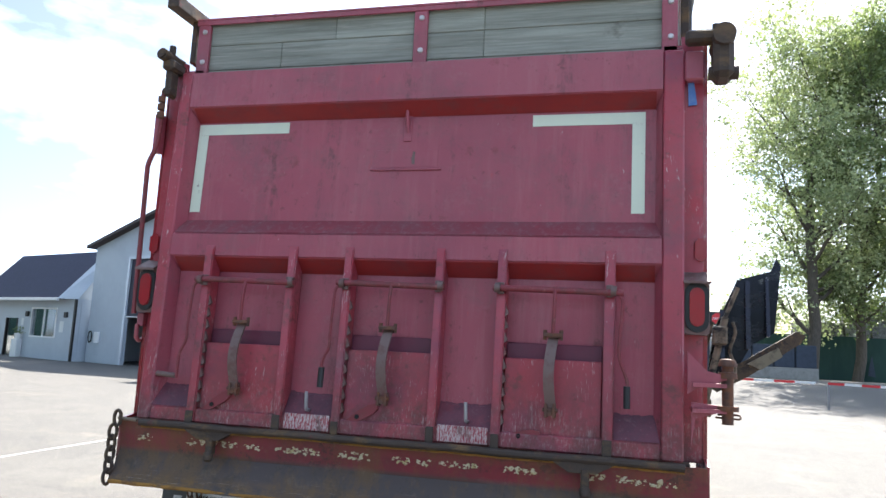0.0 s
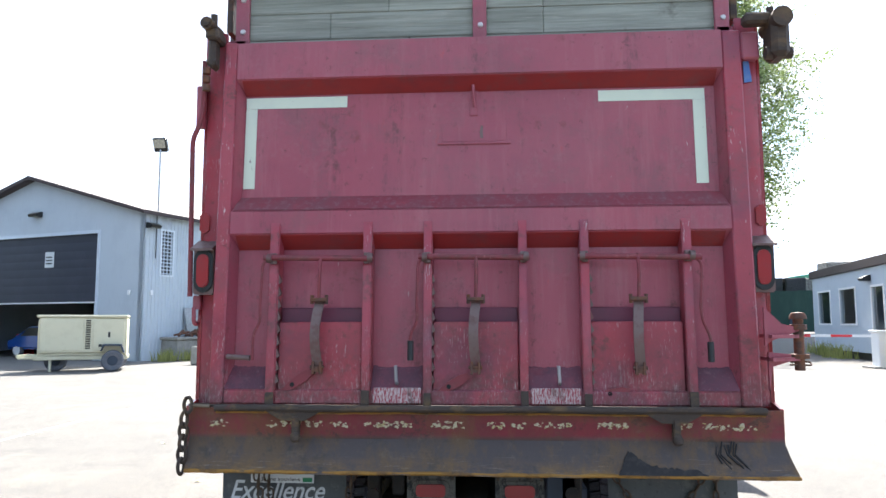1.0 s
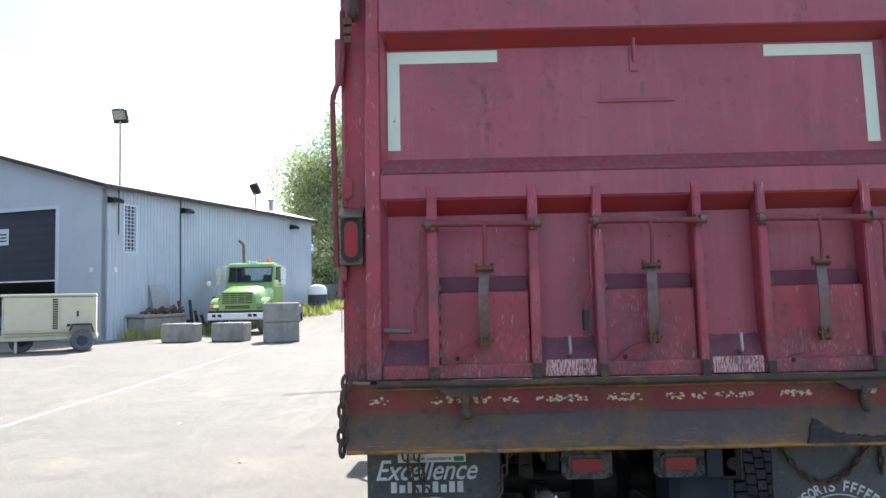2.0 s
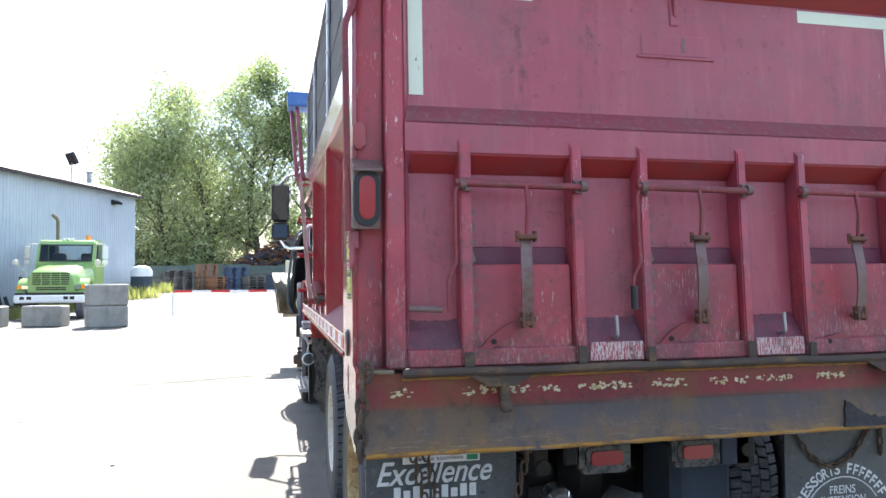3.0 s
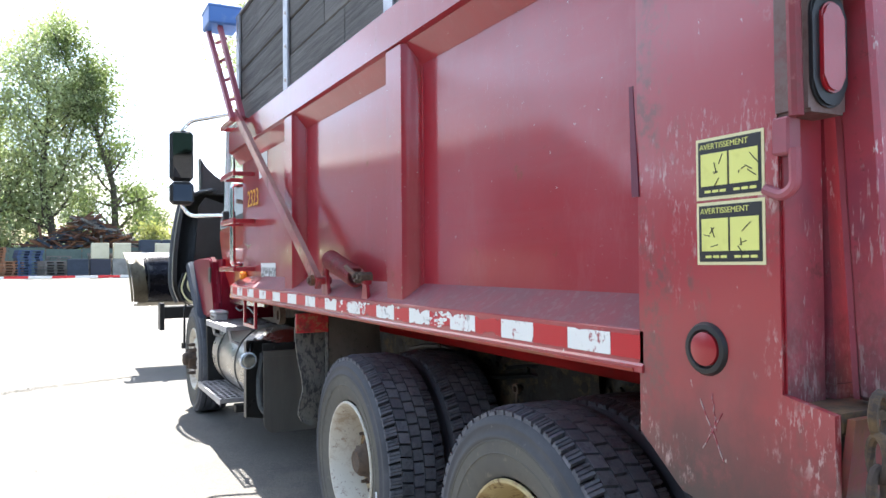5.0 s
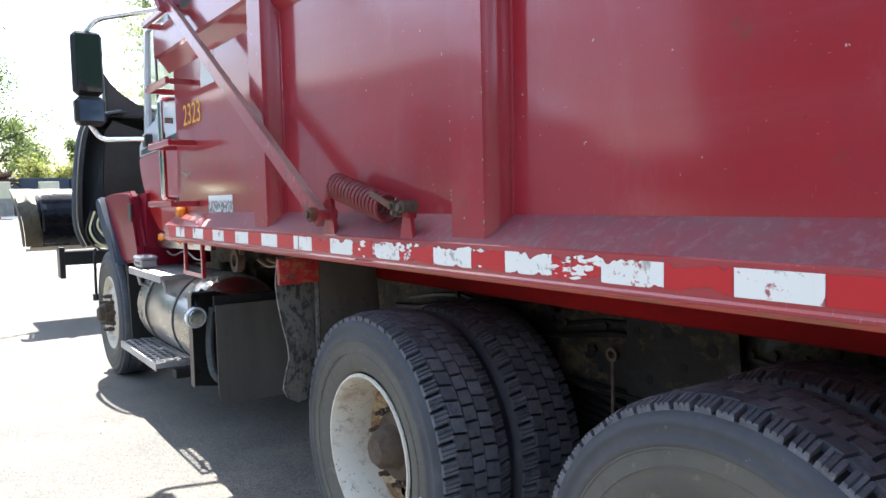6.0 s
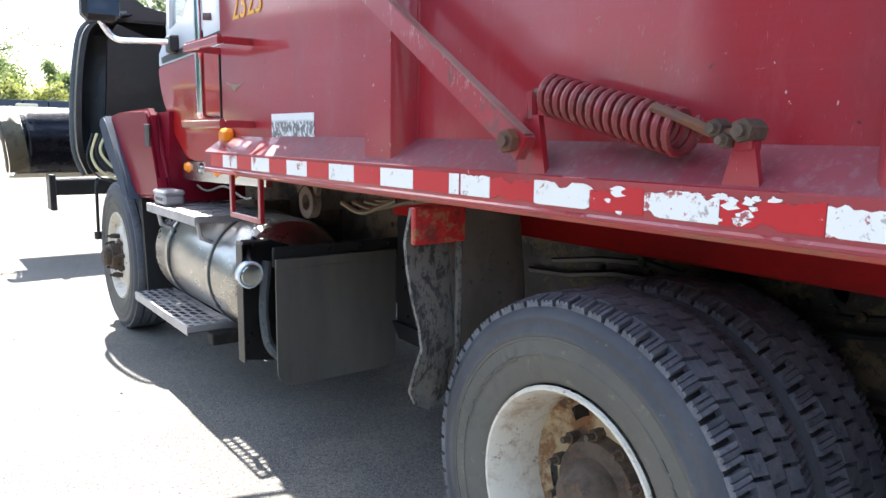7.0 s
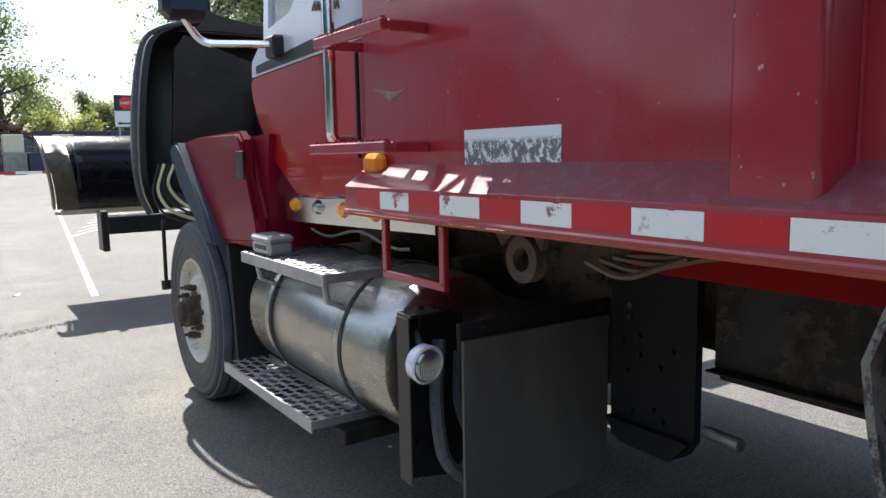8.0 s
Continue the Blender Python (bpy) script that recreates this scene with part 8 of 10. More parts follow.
# ---- side wing plow folded up on the right ----
bm = B()
WY = 9.4
slab(bm, [(0.98, 1.35), (1.05, 1.95), (1.32, 2.56), (1.69, 2.67), (1.75, 2.82), (1.80, 2.74), (1.72, 1.95), (1.47, 1.80), (1.30, 1.50)], "y", WY, WY + 0.06)
wing = part("wing_plow", bm, M["plow"], truck, "folded navy-black wing plow on the right side")
bm = B()
slab(bm, [(0.98, 1.30), (1.08, 1.24), (1.42, 1.44), (1.98, 1.84), (2.03, 1.93), (1.93, 1.97), (1.42, 1.64), (1.10, 1.44)], "y", WY - 0.12, WY - 0.03)
part("wing_edge", bm, M["edgebrown"], wing, "rusty brown cutting edge")
bm = B()
slab(bm, [(1.40, 1.58), (1.55, 1.52), (1.78, 1.68), (1.74, 1.78), (1.60, 1.70)], "y", WY - 0.14, WY - 0.122)
part("edge_plate", bm, M["plowedge"], wing, "ochre plate bolted to the edge")
for x0, x1, z0, z1 in ((1.12, 1.17, 1.5, 2.2), (1.40, 1.45, 1.75, 2.55), (1.62, 1.66, 1.9, 2.6)):
    bm = B()
    slab(bm, [(WY - 0.11, z0), (WY - 0.003, z0), (WY - 0.003, z1), (WY - 0.03, z1)], "x", x0, x1)
    part("wing_rib", bm, M["plow"], wing)
bm = B()
rod(bm, (0.95, WY - 0.2, 1.15), (1.16, WY - 0.2, 2.1), 0.04)
rod(bm, (1.16, WY - 0.2, 2.1), (1.30, WY - 0.2, 2.45), 0.025)
rod(bm, (0.80, WY - 0.1, 1.2), (1.02, WY - 0.1, 2.05), 0.035)
box(bm, (1.02, WY - 0.28, 1.78), (1.18, WY - 0.12, 2.0), 0.02)
sweep(bm, [(1.24 + 0.03 * math.sin(i), WY - 0.2, 2.05 - 0.07 * i) for i in range(11)], 0.02, 6)
box(bm, (0.36, WY - 0.1, 0.95), (1.02, WY + 0.1, 1.16), 0.01)
part("wing_linkage", bm, M["iron"], wing)

# ---- yard markings ----
stripe((-7.25, 5.0), (-7.55, 16.5), 0.08)
stripe((-7.55, 16.6), (-8.15, 33.8), 0.08)
stripe((3.6, 7.5), (7.2, 26.0), 0.12)
stripe((2.6, 25.4), (13.0, 24.6), 0.12)
stripe((-2.05, 13.8), (-0.1, 33.8), 0.07)
for i in range(6):
    stripe((-1.35 + 0.22 * i, 20.6 + 0.9 * i), (-0.35 + 0.26 * i, 22.4 + 0.9 * i), 0.06)

# fine gravel, a seam and a few fallen leaves on the asphalt
r9 = random.Random(9)
bm = B()
def pebble(x, y, q):
    base = bm.verts.new((x + q * r9.uniform(-0.3, 0.3), y + q * r9.uniform(-0.3, 0.3), q * r9.uniform(0.4, 0.8)))
    ring = [bm.verts.new((x + q * r9.uniform(0.7, 1.2) * math.cos(a), y + q * r9.uniform(0.7, 1.2) * math.sin(a), 0.001)) for a in [1.2566 * i for i in range(5)]]
    for i in range(5):
        bm.faces.new([ring[i], ring[(i + 1) % 5], base])
for i in range(1100):
    t = r9.random()
    pebble(-4.4 + 1.95 * t + r9.gauss(0, 0.06), 11.85 + 0.75 * t + r9.gauss(0, 0.10) * (1.3 - t), r9.uniform(0.004, 0.014))
for i in range(420):
    pebble(r9.gauss(-2.95, 0.35), r9.uniform(8.2, 12.2), r9.uniform(0.003, 0.009))
for i in range(450):
    pebble(r9.uniform(-9, -2.6), r9.uniform(3.0, 30.0), r9.uniform(0.004, 0.012))
for i in range(300):
    pebble(r9.uniform(1.2, 8), r9.uniform(3.0, 20.0), r9.uniform(0.004, 0.012))
m = Mat("dark_gravel", srgb(106, 101, 93), 0.9)
m.island(0.4)
solid("loose_gravel", bm, m.m, "scattered dark gravel on the asphalt", "gravel", kind="stuff")
bm = B()
pts = [(-9 + 0.5 * i, 26.4 - 0.055 * i + 0.10 * noise.noise((i * 0.3, 1, 0))) for i in range(26)]
for (xa, ya), (xb, yb) in zip(pts, pts[1:]):
    bm.faces.new([bm.verts.new(c) for c in ((xa, ya - 0.02, 0.004), (xb, yb - 0.02, 0.004), (xb, yb + 0.02, 0.004), (xa, ya + 0.02, 0.004))])
solid("asphalt_seam", bm, m.m, "thin dark seam across the asphalt", "seam", kind="structure")
for x, y, a in ((-3.2, 11.02, 0.4), (-3.72, 7.1, 1.4), (-5.1, 9.3, 2.2), (-2.7, 14.4, 0.9)):
    bm = B()
    n = 10
    vs = [bm.verts.new((x + 0.055 * math.cos(u) * math.cos(a) - 0.022 * math.sin(u) * math.sin(a), y + 0.055 * math.cos(u) * math.sin(a) + 0.022 * math.sin(u) * math.cos(a), 0.003 + 0.012 * math.cos(u) ** 2)) for u in [2 * math.pi * i / n for i in range(n)]]
    c = bm.verts.new((x, y, 0.004))
    for i in range(n):
        bm.faces.new([vs[i], vs[(i + 1) % n], c])
    solid("fallen_leaf", bm, M["cream"], "dry yellowed leaf lying on the asphalt", "leaf", "fallen leaves")

# ---- materials of the surroundings ----
m = Mat("blue_grey_siding", srgb(180, 189, 198), 0.5)
m.layer(m.noise(0.8, 5, 0.6, 0.45, 0.7), srgb(166, 175, 186), 0.6)
m.layer(m.noise(6, 5, 0.7, 0.58, 0.75, (2, 2, 0.25)), srgb(140, 150, 162), 0.35)
M["siding"] = m.m
m = Mat("brown_roof_edge", srgb(62, 50, 50), 0.6)
M["roofedge"] = m.m
m = Mat("dark_door_panel", srgb(44, 48, 62), 0.5)
m.layer(m.noise(1.5, 5, 0.6, 0.45, 0.75), srgb(58, 60, 74), 0.5)
M["rolldoor"] = m.m
m = Mat("navy_shingles", srgb(38, 40, 62), 0.8)
m.layer(m.noise(8, 5, 0.7, 0.45, 0.65), srgb(52, 54, 78), 0.6)
M["navyroof"] = m.m
m = Mat("cream_enamel", srgb(206, 200, 172), 0.4)
m.layer(m.noise(3, 5, 0.6, 0.5, 0.75), srgb(186, 178, 148), 0.5)
M["creampaint"] = m.m
m = Mat("lime_green_enamel", srgb(132, 166, 98), 0.3, coat=0.4)
m.layer(m.noise(4, 5, 0.6, 0.5, 0.75), srgb(120, 154, 86), 0.5)
M["lime"] = m.m
M["cabglass"] = Mat("pale_cab_glass", srgb(112, 128, 122), 0.06, 0.3).m
m = Mat("concrete", srgb(148, 146, 140), 0.9)
m.layer(m.noise(3, 6, 0.7, 0.45, 0.65), srgb(122, 120, 116), 0.7)
m.layer(m.noise(1.2, 6, 0.7, 0.55, 0.7, (1, 1, 0.4)), srgb(104, 102, 98), 0.5)
m.bump(25, 0.4, 0.006)
M["concrete"] = m.m
m = Mat("green_screen_mesh", srgb(34, 62, 56), 0.85)
m.layer(m.noise(1.2, 6, 0.7, 0.45, 0.68, (1, 1, 0.3)), srgb(46, 76, 66), 0.7)
M["screen"] = m.m
m = Mat("grey_green_fence", srgb(92, 106, 98), 0.8)
m.layer(m.noise(1.5, 6, 0.7, 0.45, 0.68), srgb(74, 86, 80), 0.7)
M["fence"] = m.m
m = Mat("weathered_pallet_wood", srgb(112, 104, 98), 0.85)
m.layer(m.noise(4, 6, 0.7, 0.45, 0.65), srgb(84, 80, 78), 0.7)
m.piece(0.35)
M["pallet"] = m.m
M["palletblue"] = Mat("blue_pallet_wood", srgb(66, 82, 114), 0.8).piece(0.35).m
M["palletorange"] = Mat("orange_pallet_wood", srgb(142, 96, 68), 0.8).piece(0.35).m
m = Mat("crushed_bale_metal", srgb(142, 138, 132), 0.6, 0.3)
m.layer(m.noise(5, 7, 0.8, 0.45, 0.6), srgb(84, 80, 78), 0.9)
m.layer(m.noise(9, 6, 0.8, 0.58, 0.66), srgb(196, 192, 186), 0.7)
m.piece(0.4)
m.bump(9, 1.0, 0.08)
M["bale"] = m.m
m = Mat("black_bale", srgb(34, 34, 38), 0.6)
m.bump(6, 0.8, 0.06)
M["blackbale"] = m.m
M["redbale"] = Mat("red_bale", srgb(136, 40, 50), 0.6).bump(6, 0.8, 0.06).m
M["tealroof"] = Mat("green_tarp", srgb(70, 150, 122), 0.6).m
M["safetyyellow"] = Mat("safety_yellow", srgb(226, 190, 40), 0.5).m
M["armred"] = Mat("barrier_red", srgb(206, 44, 52), 0.5).m
M["armwhite"] = Mat("barrier_white", srgb(226, 226, 226), 0.5).m
M["carblue"] = Mat("blue_car_paint", srgb(40, 84, 160), 0.25, coat=0.5).m
m = Mat("cottonwood_bark", srgb(92, 84, 74), 0.9)
m.layer(m.noise(5, 6, 0.7, 0.45, 0.62, (3, 3, 0.6)), srgb(62, 56, 50), 0.8)
m.bump(8, 0.7, 0.03, 6, (3, 3, 0.6))
M["bark"] = m.m


def leafmat(name, c):
    m = Mat(name, srgb(*c), 0.5)
    m.island(0.45, 0.018)
    m.p.inputs["Subsurface Weight"].default_value = 0.0
    tr = m.n.new("ShaderNodeBsdfTranslucent")
    mx = m.n.new("ShaderNodeMixShader")
    mx.inputs[0].default_value = 0.38
    tr.inputs["Color"].default_value = (*srgb(c[0] + 20, c[1] + 24, c[2] + 2), 1)
    m.l.new(m.p.outputs[0], mx.inputs[1])
    m.l.new(tr.outputs[0], mx.inputs[2])
    m.l.new(mx.outputs[0], m.n["Material Output"].inputs["Surface"])
    return m.m


M["leaf"] = leafmat("cottonwood_leaf", (102, 116, 76))
M["leaf2"] = leafmat("young_poplar_leaf", (154, 164, 124))
M["weed"] = leafmat("dry_weed", (146, 148, 92))

# ---- garage: gabled, one wide roll door half open ----
GO, GF, GS = Vector((-15.5, 29.5, 0)), Vector((-0.943, 0.332, 0)).normalized(), Vector((0.332, 0.943, 0)).normalized()
GM = Matrix(((-GF.x, GS.x, 0, GO.x), (-GF.y, GS.y, 0, GO.y), (0, 0, 1, 0), (0, 0, 0, 1)))


def moved(bm, mt=GM):
    bmesh.ops.transform(bm, matrix=mt, verts=bm.verts)
    return bm


GW, GLn, EAVE, PEAK, D0, D1, DH = 13.4, 16.3, 6.15, 8.05, -10.2, -2.6, 5.45
garage = thing("garage_building", GO, "blue-grey metal-clad garage with a half-open dark roll door", "garage", kind="structure")
bm = B()
PKX = -GW / 2
slab(bm, [(-GW, 0), (D0, 0), (D0, DH), (D1, DH), (D1, 0), (0, 0), (0, EAVE), (PKX, PEAK), (-GW, EAVE)], "y", 0, 0.2)
part("front_wall", moved(bm), M["siding"], garage)
bm = B()
x = 0.0
n = int(GLn / 0.2)
pts = [(0, -0.2)]
for i in range(n):
    y = i * GLn / n
    w = GLn / n
    pts += [(y, 0.0), (y + w * 0.55, 0.0), (y + w * 0.65, 0.028), (y + w * 0.9, 0.028)]
pts += [(GLn, 0.0), (GLn, -0.2)]
slab(bm, [(b, a) for a, b in pts], "z", 0.0, EAVE)
part("side_wall", moved(bm), M["siding"], garage)
bm = B()
box(bm, (-GW, 0.21, 0), (-GW + 0.2, GLn, EAVE))
slab(bm, [(-GW, 0), (-0.21, 0), (-0.21, EAVE), (PKX, PEAK), (-GW, EAVE)], "y", GLn - 0.2, GLn)
part("rear_wall", moved(bm), M["siding"], garage)
bm = B()
slab(bm, [(0.35, EAVE - 0.06), (PKX, PEAK + 0.02), (-GW - 0.35, EAVE - 0.06), (-GW - 0.35, EAVE + 0.10), (PKX, PEAK + 0.18), (0.35, EAVE + 0.10)], "y", -0.4, GLn + 0.3)
part("roof", moved(bm), M["roofedge"], garage, "brown-edged low gable roof")
bm = B()
for a, b in (((D0 - 0.14, -0.04, 0), (D0, 0.0, DH + 0.14)), ((D1, -0.04, 0), (D1 + 0.14, 0.0, DH + 0.14)), ((D0, -0.04, DH), (D1, 0.0, DH + 0.14))):
    box(bm, a, b)
part("door_trim", moved(bm), M["cabwhite"], garage)
bm = B()
for i in range(8):
    z = 2.5 + i * 0.37
    slab(bm, [(0.0865, z), (0.085, z + 0.01), (0.085, z + 0.36), (0.0865, z + 0.37), (0.14, z + 0.37), (0.14, z)], "x", D0, D1)
rd = part("roll_door", moved(bm), M["rolldoor"], garage, "dark panelled door, half raised")
bm = B()
box(bm, (D0, 0.07, 2.44), (D1, 0.15, 2.50))
part("door_rubber", moved(bm), M["armwhite"], rd)
bm = B()
box(bm, (-5.9, 0.06, 4.05), (-5.35, 0.08, 4.75))
part("door_sign", moved(bm), M["plate"], rd)
bm = B()
for i in range(3):
    box(bm, (-5.82, 0.05, 4.2 + 0.14 * i), (-5.45, 0.058, 4.26 + 0.14 * i))
part("illegible_line", moved(bm), M["ink"], rd)
# wall fittings
def wall_lamp(mt):
    bm = B()
    slab(bm, [(0, 0), (-0.30, 0.02), (-0.34, 0.12), (-0.10, 0.24), (0, 0.24)], "x", -0.28, 0.28)
    lamp = part("flood_lamp", moved(bm, mt), M["black"], garage, "black wall flood lamp")
    bm = B()
    box(bm, (-0.24, -0.31, -0.005), (0.24, -0.06, 0.002))
    part("lamp_lens", moved(bm, mt), M["clearlens"], lamp)
side = GM @ Matrix.Rotation(math.pi / 2, 4, "Z")
wall_lamp(GM @ Matrix.Translation((-6.4, 0, 6.35)))
for y in (0.35, 4.75, 14.1):
    wall_lamp(GM @ Matrix.Translation((0.03, y, 5.55)) @ Matrix.Rotation(math.pi / 2, 4, "Z"))
bm = B()
for a, b in (((0.0, 0.9, 3.55), (0.07, 0.98, 5.6)), ((0.0, 1.62, 3.55), (0.07, 1.70, 5.6)), ((0.0, 0.98, 3.55), (0.07, 1.62, 3.63)), ((0.0, 0.98, 5.52), (0.07, 1.62, 5.6))):
    box(bm, a, b)
lv = part("louvre", moved(bm), M["cabwhite"], garage, "white louvred vent")
bm = B()
box(bm, (0.001, 0.98, 3.63), (0.008, 1.62, 5.52))
part("louvre_back", moved(bm), M["black"], lv)
for i in range(12):
    bm = B()
    z = 3.66 + i * 0.155
    slab(bm, [(0.075, z), (0.083, z), (0.03, z + 0.055), (0.022, z + 0.055)], "y", 0.985, 1.615)
    part("slat", moved(bm), M["siding"], lv)
bm = B()
rod(bm, (0.07, 4.4, 0), (0.07, 4.4, EAVE), 0.024, 8)
rod(bm, (0.05, 0.65, 4.3), (0.05, 0.65, EAVE), 0.018, 8)
part("down_pipe", moved(bm), M["black"], garage)
for y, z0, z1, tw in ((0.65, EAVE, 9.0, 0), (10.3, EAVE, 7.2, 1)):
    bm = B()
    rod(bm, (0.1, y, z0), (0.1, y, z1), 0.035, 8)
    pl = part("light_pole", moved(bm), M["galv"], garage)
    bm = B()
    mt = GM @ Matrix.Translation((0.1, y, z1 + 0.22)) @ Matrix.Rotation(radians(-25 if tw else 20), 4, "Z") @ Matrix.Rotation(radians(28), 4, "X")
    box(bm, (-0.29, -0.10, -0.30), (0.29, 0.10, 0.30), 0.03)
    part("light_head", moved(bm, mt), M["black"], pl)
    bm = B()
    box(bm, (-0.25, -0.112, -0.12), (0.25, -0.101, 0.26))
    part("light_glass", moved(bm, mt), M["black"] if tw else M["clearlens"], pl)
bm = B()
rod(bm, (-1.2, 13.8, 6.2), (-1.2, 13.8, 7.25), 0.12, 12)
lathe(bm, [(0.2, 0), (0.2, 0.06), (0.0, 0.14)], (-1.2, 13.8, 7.25), (0, 0, 1), 12)
part("flue", moved(bm), M["galv"], garage)
bm = B()
box(bm, (-12.6, -0.14, 1.05), (-12.25, 0.0, 1.62), 0.02)
part("meter_box", moved(bm), M["armwhite"], garage)
bm = B()
sweep(bm, [(-13.0 + 0.16 * math.cos(a), -0.1, 1.35 + 0.3 * math.sin(a)) for a in [2 * math.pi * i / 20 for i in range(20)]], 0.03, 6, closed=True)
part("hose_ring", moved(bm), M["black"], garage)
bm = B()
box(bm, (0.03, 0.42, 2.75), (0.08, 0.55, 2.95))
box(bm, (-0.75, -0.05, 2.75), (-0.62, 0, 2.95))
part("socket_box", moved(bm), M["armwhite"], garage)
# inside: benches, cabinets and a small blue car
bm = B()
for i, (x, y, w, h) in enumerate(((-9.6, 6.5, 1.6, 1.9), (-7.6, 8.5, 2.0, 1.4), (-5.4, 7.5, 1.2, 2.2), (-3.6, 9.0, 1.4, 1.5))):
    box(bm, (x, y, 0), (x + w, y + 0.8, h), 0.05)
solid("work_bench", moved(bm), M["palletorange"], "cluttered bench and shelves deep in the garage", "bench")


def small_car(mt):
    car = thing("car", mt.translation, "small blue car parked inside the garage", "car")
    bm = B()
    slab(bm, [(-1.9, 0.35), (-1.95, 0.75), (-1.1, 0.92), (-0.5, 1.42), (0.9, 1.45), (1.6, 1.0), (1.95, 0.9), (1.95, 0.35)], "y", -0.82, 0.82)
    bmesh.ops.bevel(bm, geom=[e for e in bm.edges if len({round(v.co.y, 2) for v in e.verts}) == 1], offset=0.1, segments=3, affect="EDGES")
    part("car_body", moved(bm, mt), M["carblue"], car)
    bm = B()
    slab(bm, [(-0.95, 0.97), (-0.48, 1.36), (0.85, 1.39), (1.4, 1.02)], "y", -0.825, 0.825)
    part("car_windows", moved(bm, mt), M["black"], car)
    for x in (-1.2, 1.25):
        for y in (-0.8, 0.62):
            bm = B()
            lathe(bm, [(0.18, 0), (0.3, 0.0), (0.32, 0.04), (0.32, 0.16), (0.3, 0.2), (0.1, 0.2)], (x, y - 0.01, 0.32), (0, 1, 0), 20)
            w = part("car_wheel", moved(bm, mt), M["tread"], car)
            bm = B()
            lathe(bm, [(0, -0.014), (0.08, -0.016), (0.25, -0.004), (0.26, 0.01)], (x, y - 0.01, 0.32), (0, 1, 0), 10)
            part("wheel_cover", moved(bm, mt), M["armwhite"], w)


small_car(GM @ Matrix.Translation((-7.9, 2.1, 0)))
for x, y, w, h, mm, lab in ((-10.0, 1.9, 0.7, 1.05, "armred", "red steel tool cabinet inside the garage"), (-4.6, 2.2, 0.9, 1.3, "flare", "grey steel parts cabinet inside the garage"), (-3.5, 1.6, 0.6, 0.9, "rust", "brown steel tool cabinet inside the garage")):
    bm = B()
    box(bm, (x, y, 0.08), (x + w, y + 0.5, h), 0.02)
    tc = thing("tool_cabinet", GM @ Vector((x, y, 0)), lab, "tool cabinet", "cabinets in the garage")
    part("cabinet_body", moved(bm), M[mm], tc)
    for i in range(4):
        bm = B()
        box(bm, (x + 0.04, y - 0.02, 0.14 + i * (h - 0.14) / 4), (x + w - 0.04, y - 0.002, 0.10 + (i + 1) * (h - 0.14) / 4), 0.006)
        part("drawer", moved(bm), M[mm], tc)
    for cx in (x + 0.08, x + w - 0.08):
        bm = B()
        rod(bm, (cx, y + 0.25, 0.0), (cx, y + 0.25, 0.082), 0.04, 8)
        part("castor", moved(bm), M["tread"], tc)
# bench, sheet metal and odd parts along the side wall
bm = B()
box(bm, (0.05, 1.15, 0.0), (0.95, 3.75, 0.86), 0.03)
box(bm, (0.03, 1.05, 0.862), (1.02, 3.85, 0.98), 0.02)
solid("concrete_ledge", moved(bm), M["concrete"], "grey concrete ledge against the garage wall", "ledge")
rnd = random.Random(21)
bm = B()
for i in range(14):
    y, z = rnd.uniform(1.2, 3.3), 1.0 + rnd.uniform(0, 0.06)
    rod(bm, (rnd.uniform(0.3, 0.8), y, z), (rnd.uniform(0.3, 0.8), y + rnd.uniform(0.2, 0.9), z + rnd.uniform(0.0, 0.25)), rnd.uniform(0.03, 0.08), 6)
solid("scrap_pile", moved(bm), M["rust"], "rusty scrap metal lying on the ledge", "scrap")
bm = B()
slab(bm, [(0.38, 1.0), (0.40, 1.0), (0.12, 2.25), (0.10, 2.25)], "y", 2.35, 3.45)
solid("sheet_panel", moved(bm), M["galv"], "pale grey sheet leaning over the ledge", "panel")
for i in range(5):
    bm = B()
    y = 4.0 + i * 0.5
    lean = rnd.uniform(-0.3, 0.3)
    rod(bm, (0.7, y, 0), (0.5, y + lean, rnd.uniform(0.8, 1.7)), 0.07, 6)
    box(bm, (0.5, y - 0.2, 0), (0.9, y + 0.2, rnd.uniform(0.3, 0.8)), 0.03)
    solid("scrap_part", moved(bm), M["flare" if i % 2 else "iron"], "grey machine part leaning at the wall", "scrap", "parts along the wall")


def grass(name, spots, mat, label, h=(0.25, 0.6), n=60, spread=0.5, seed=1):
    r = random.Random(seed)
    bm = B()
    for x, y in spots:
        for i in range(n):
            a, q = r.uniform(0, 6.28), r.uniform(0, spread) ** 0.9
            px, py = x + q * math.cos(a), y + q * math.sin(a)
            hh, b = r.uniform(*h), r.uniform(0, 6.28)
            lx, ly = 0.3 * hh * math.cos(b), 0.3 * hh * math.sin(b)
            w = 0.018
            g = gz(py)
            v = [bm.verts.new(c) for c in ((px - w, py, g), (px + w, py, g), (px + lx * 0.4 + w * 0.6, py + ly * 0.4, g + hh * 0.6), (px + lx * 0.4 - w * 0.6, py + ly * 0.4, g + hh * 0.6), (px + lx, py + ly, g + hh))]
            bm.faces.new(v[:4])
            bm.faces.new([v[3], v[2], v[4]])
    return solid(name, bm, mat, label, "weeds", kind="stuff")


spots = []
for i in range(34):
    p = GM @ Vector((rnd.uniform(0.4, 1.6), 0.4 + i * 0.48, 0))
    spots.append((p.x, p.y))
grass("wall_weeds", spots, M["weed"], "yellow-green weeds along the garage wall")

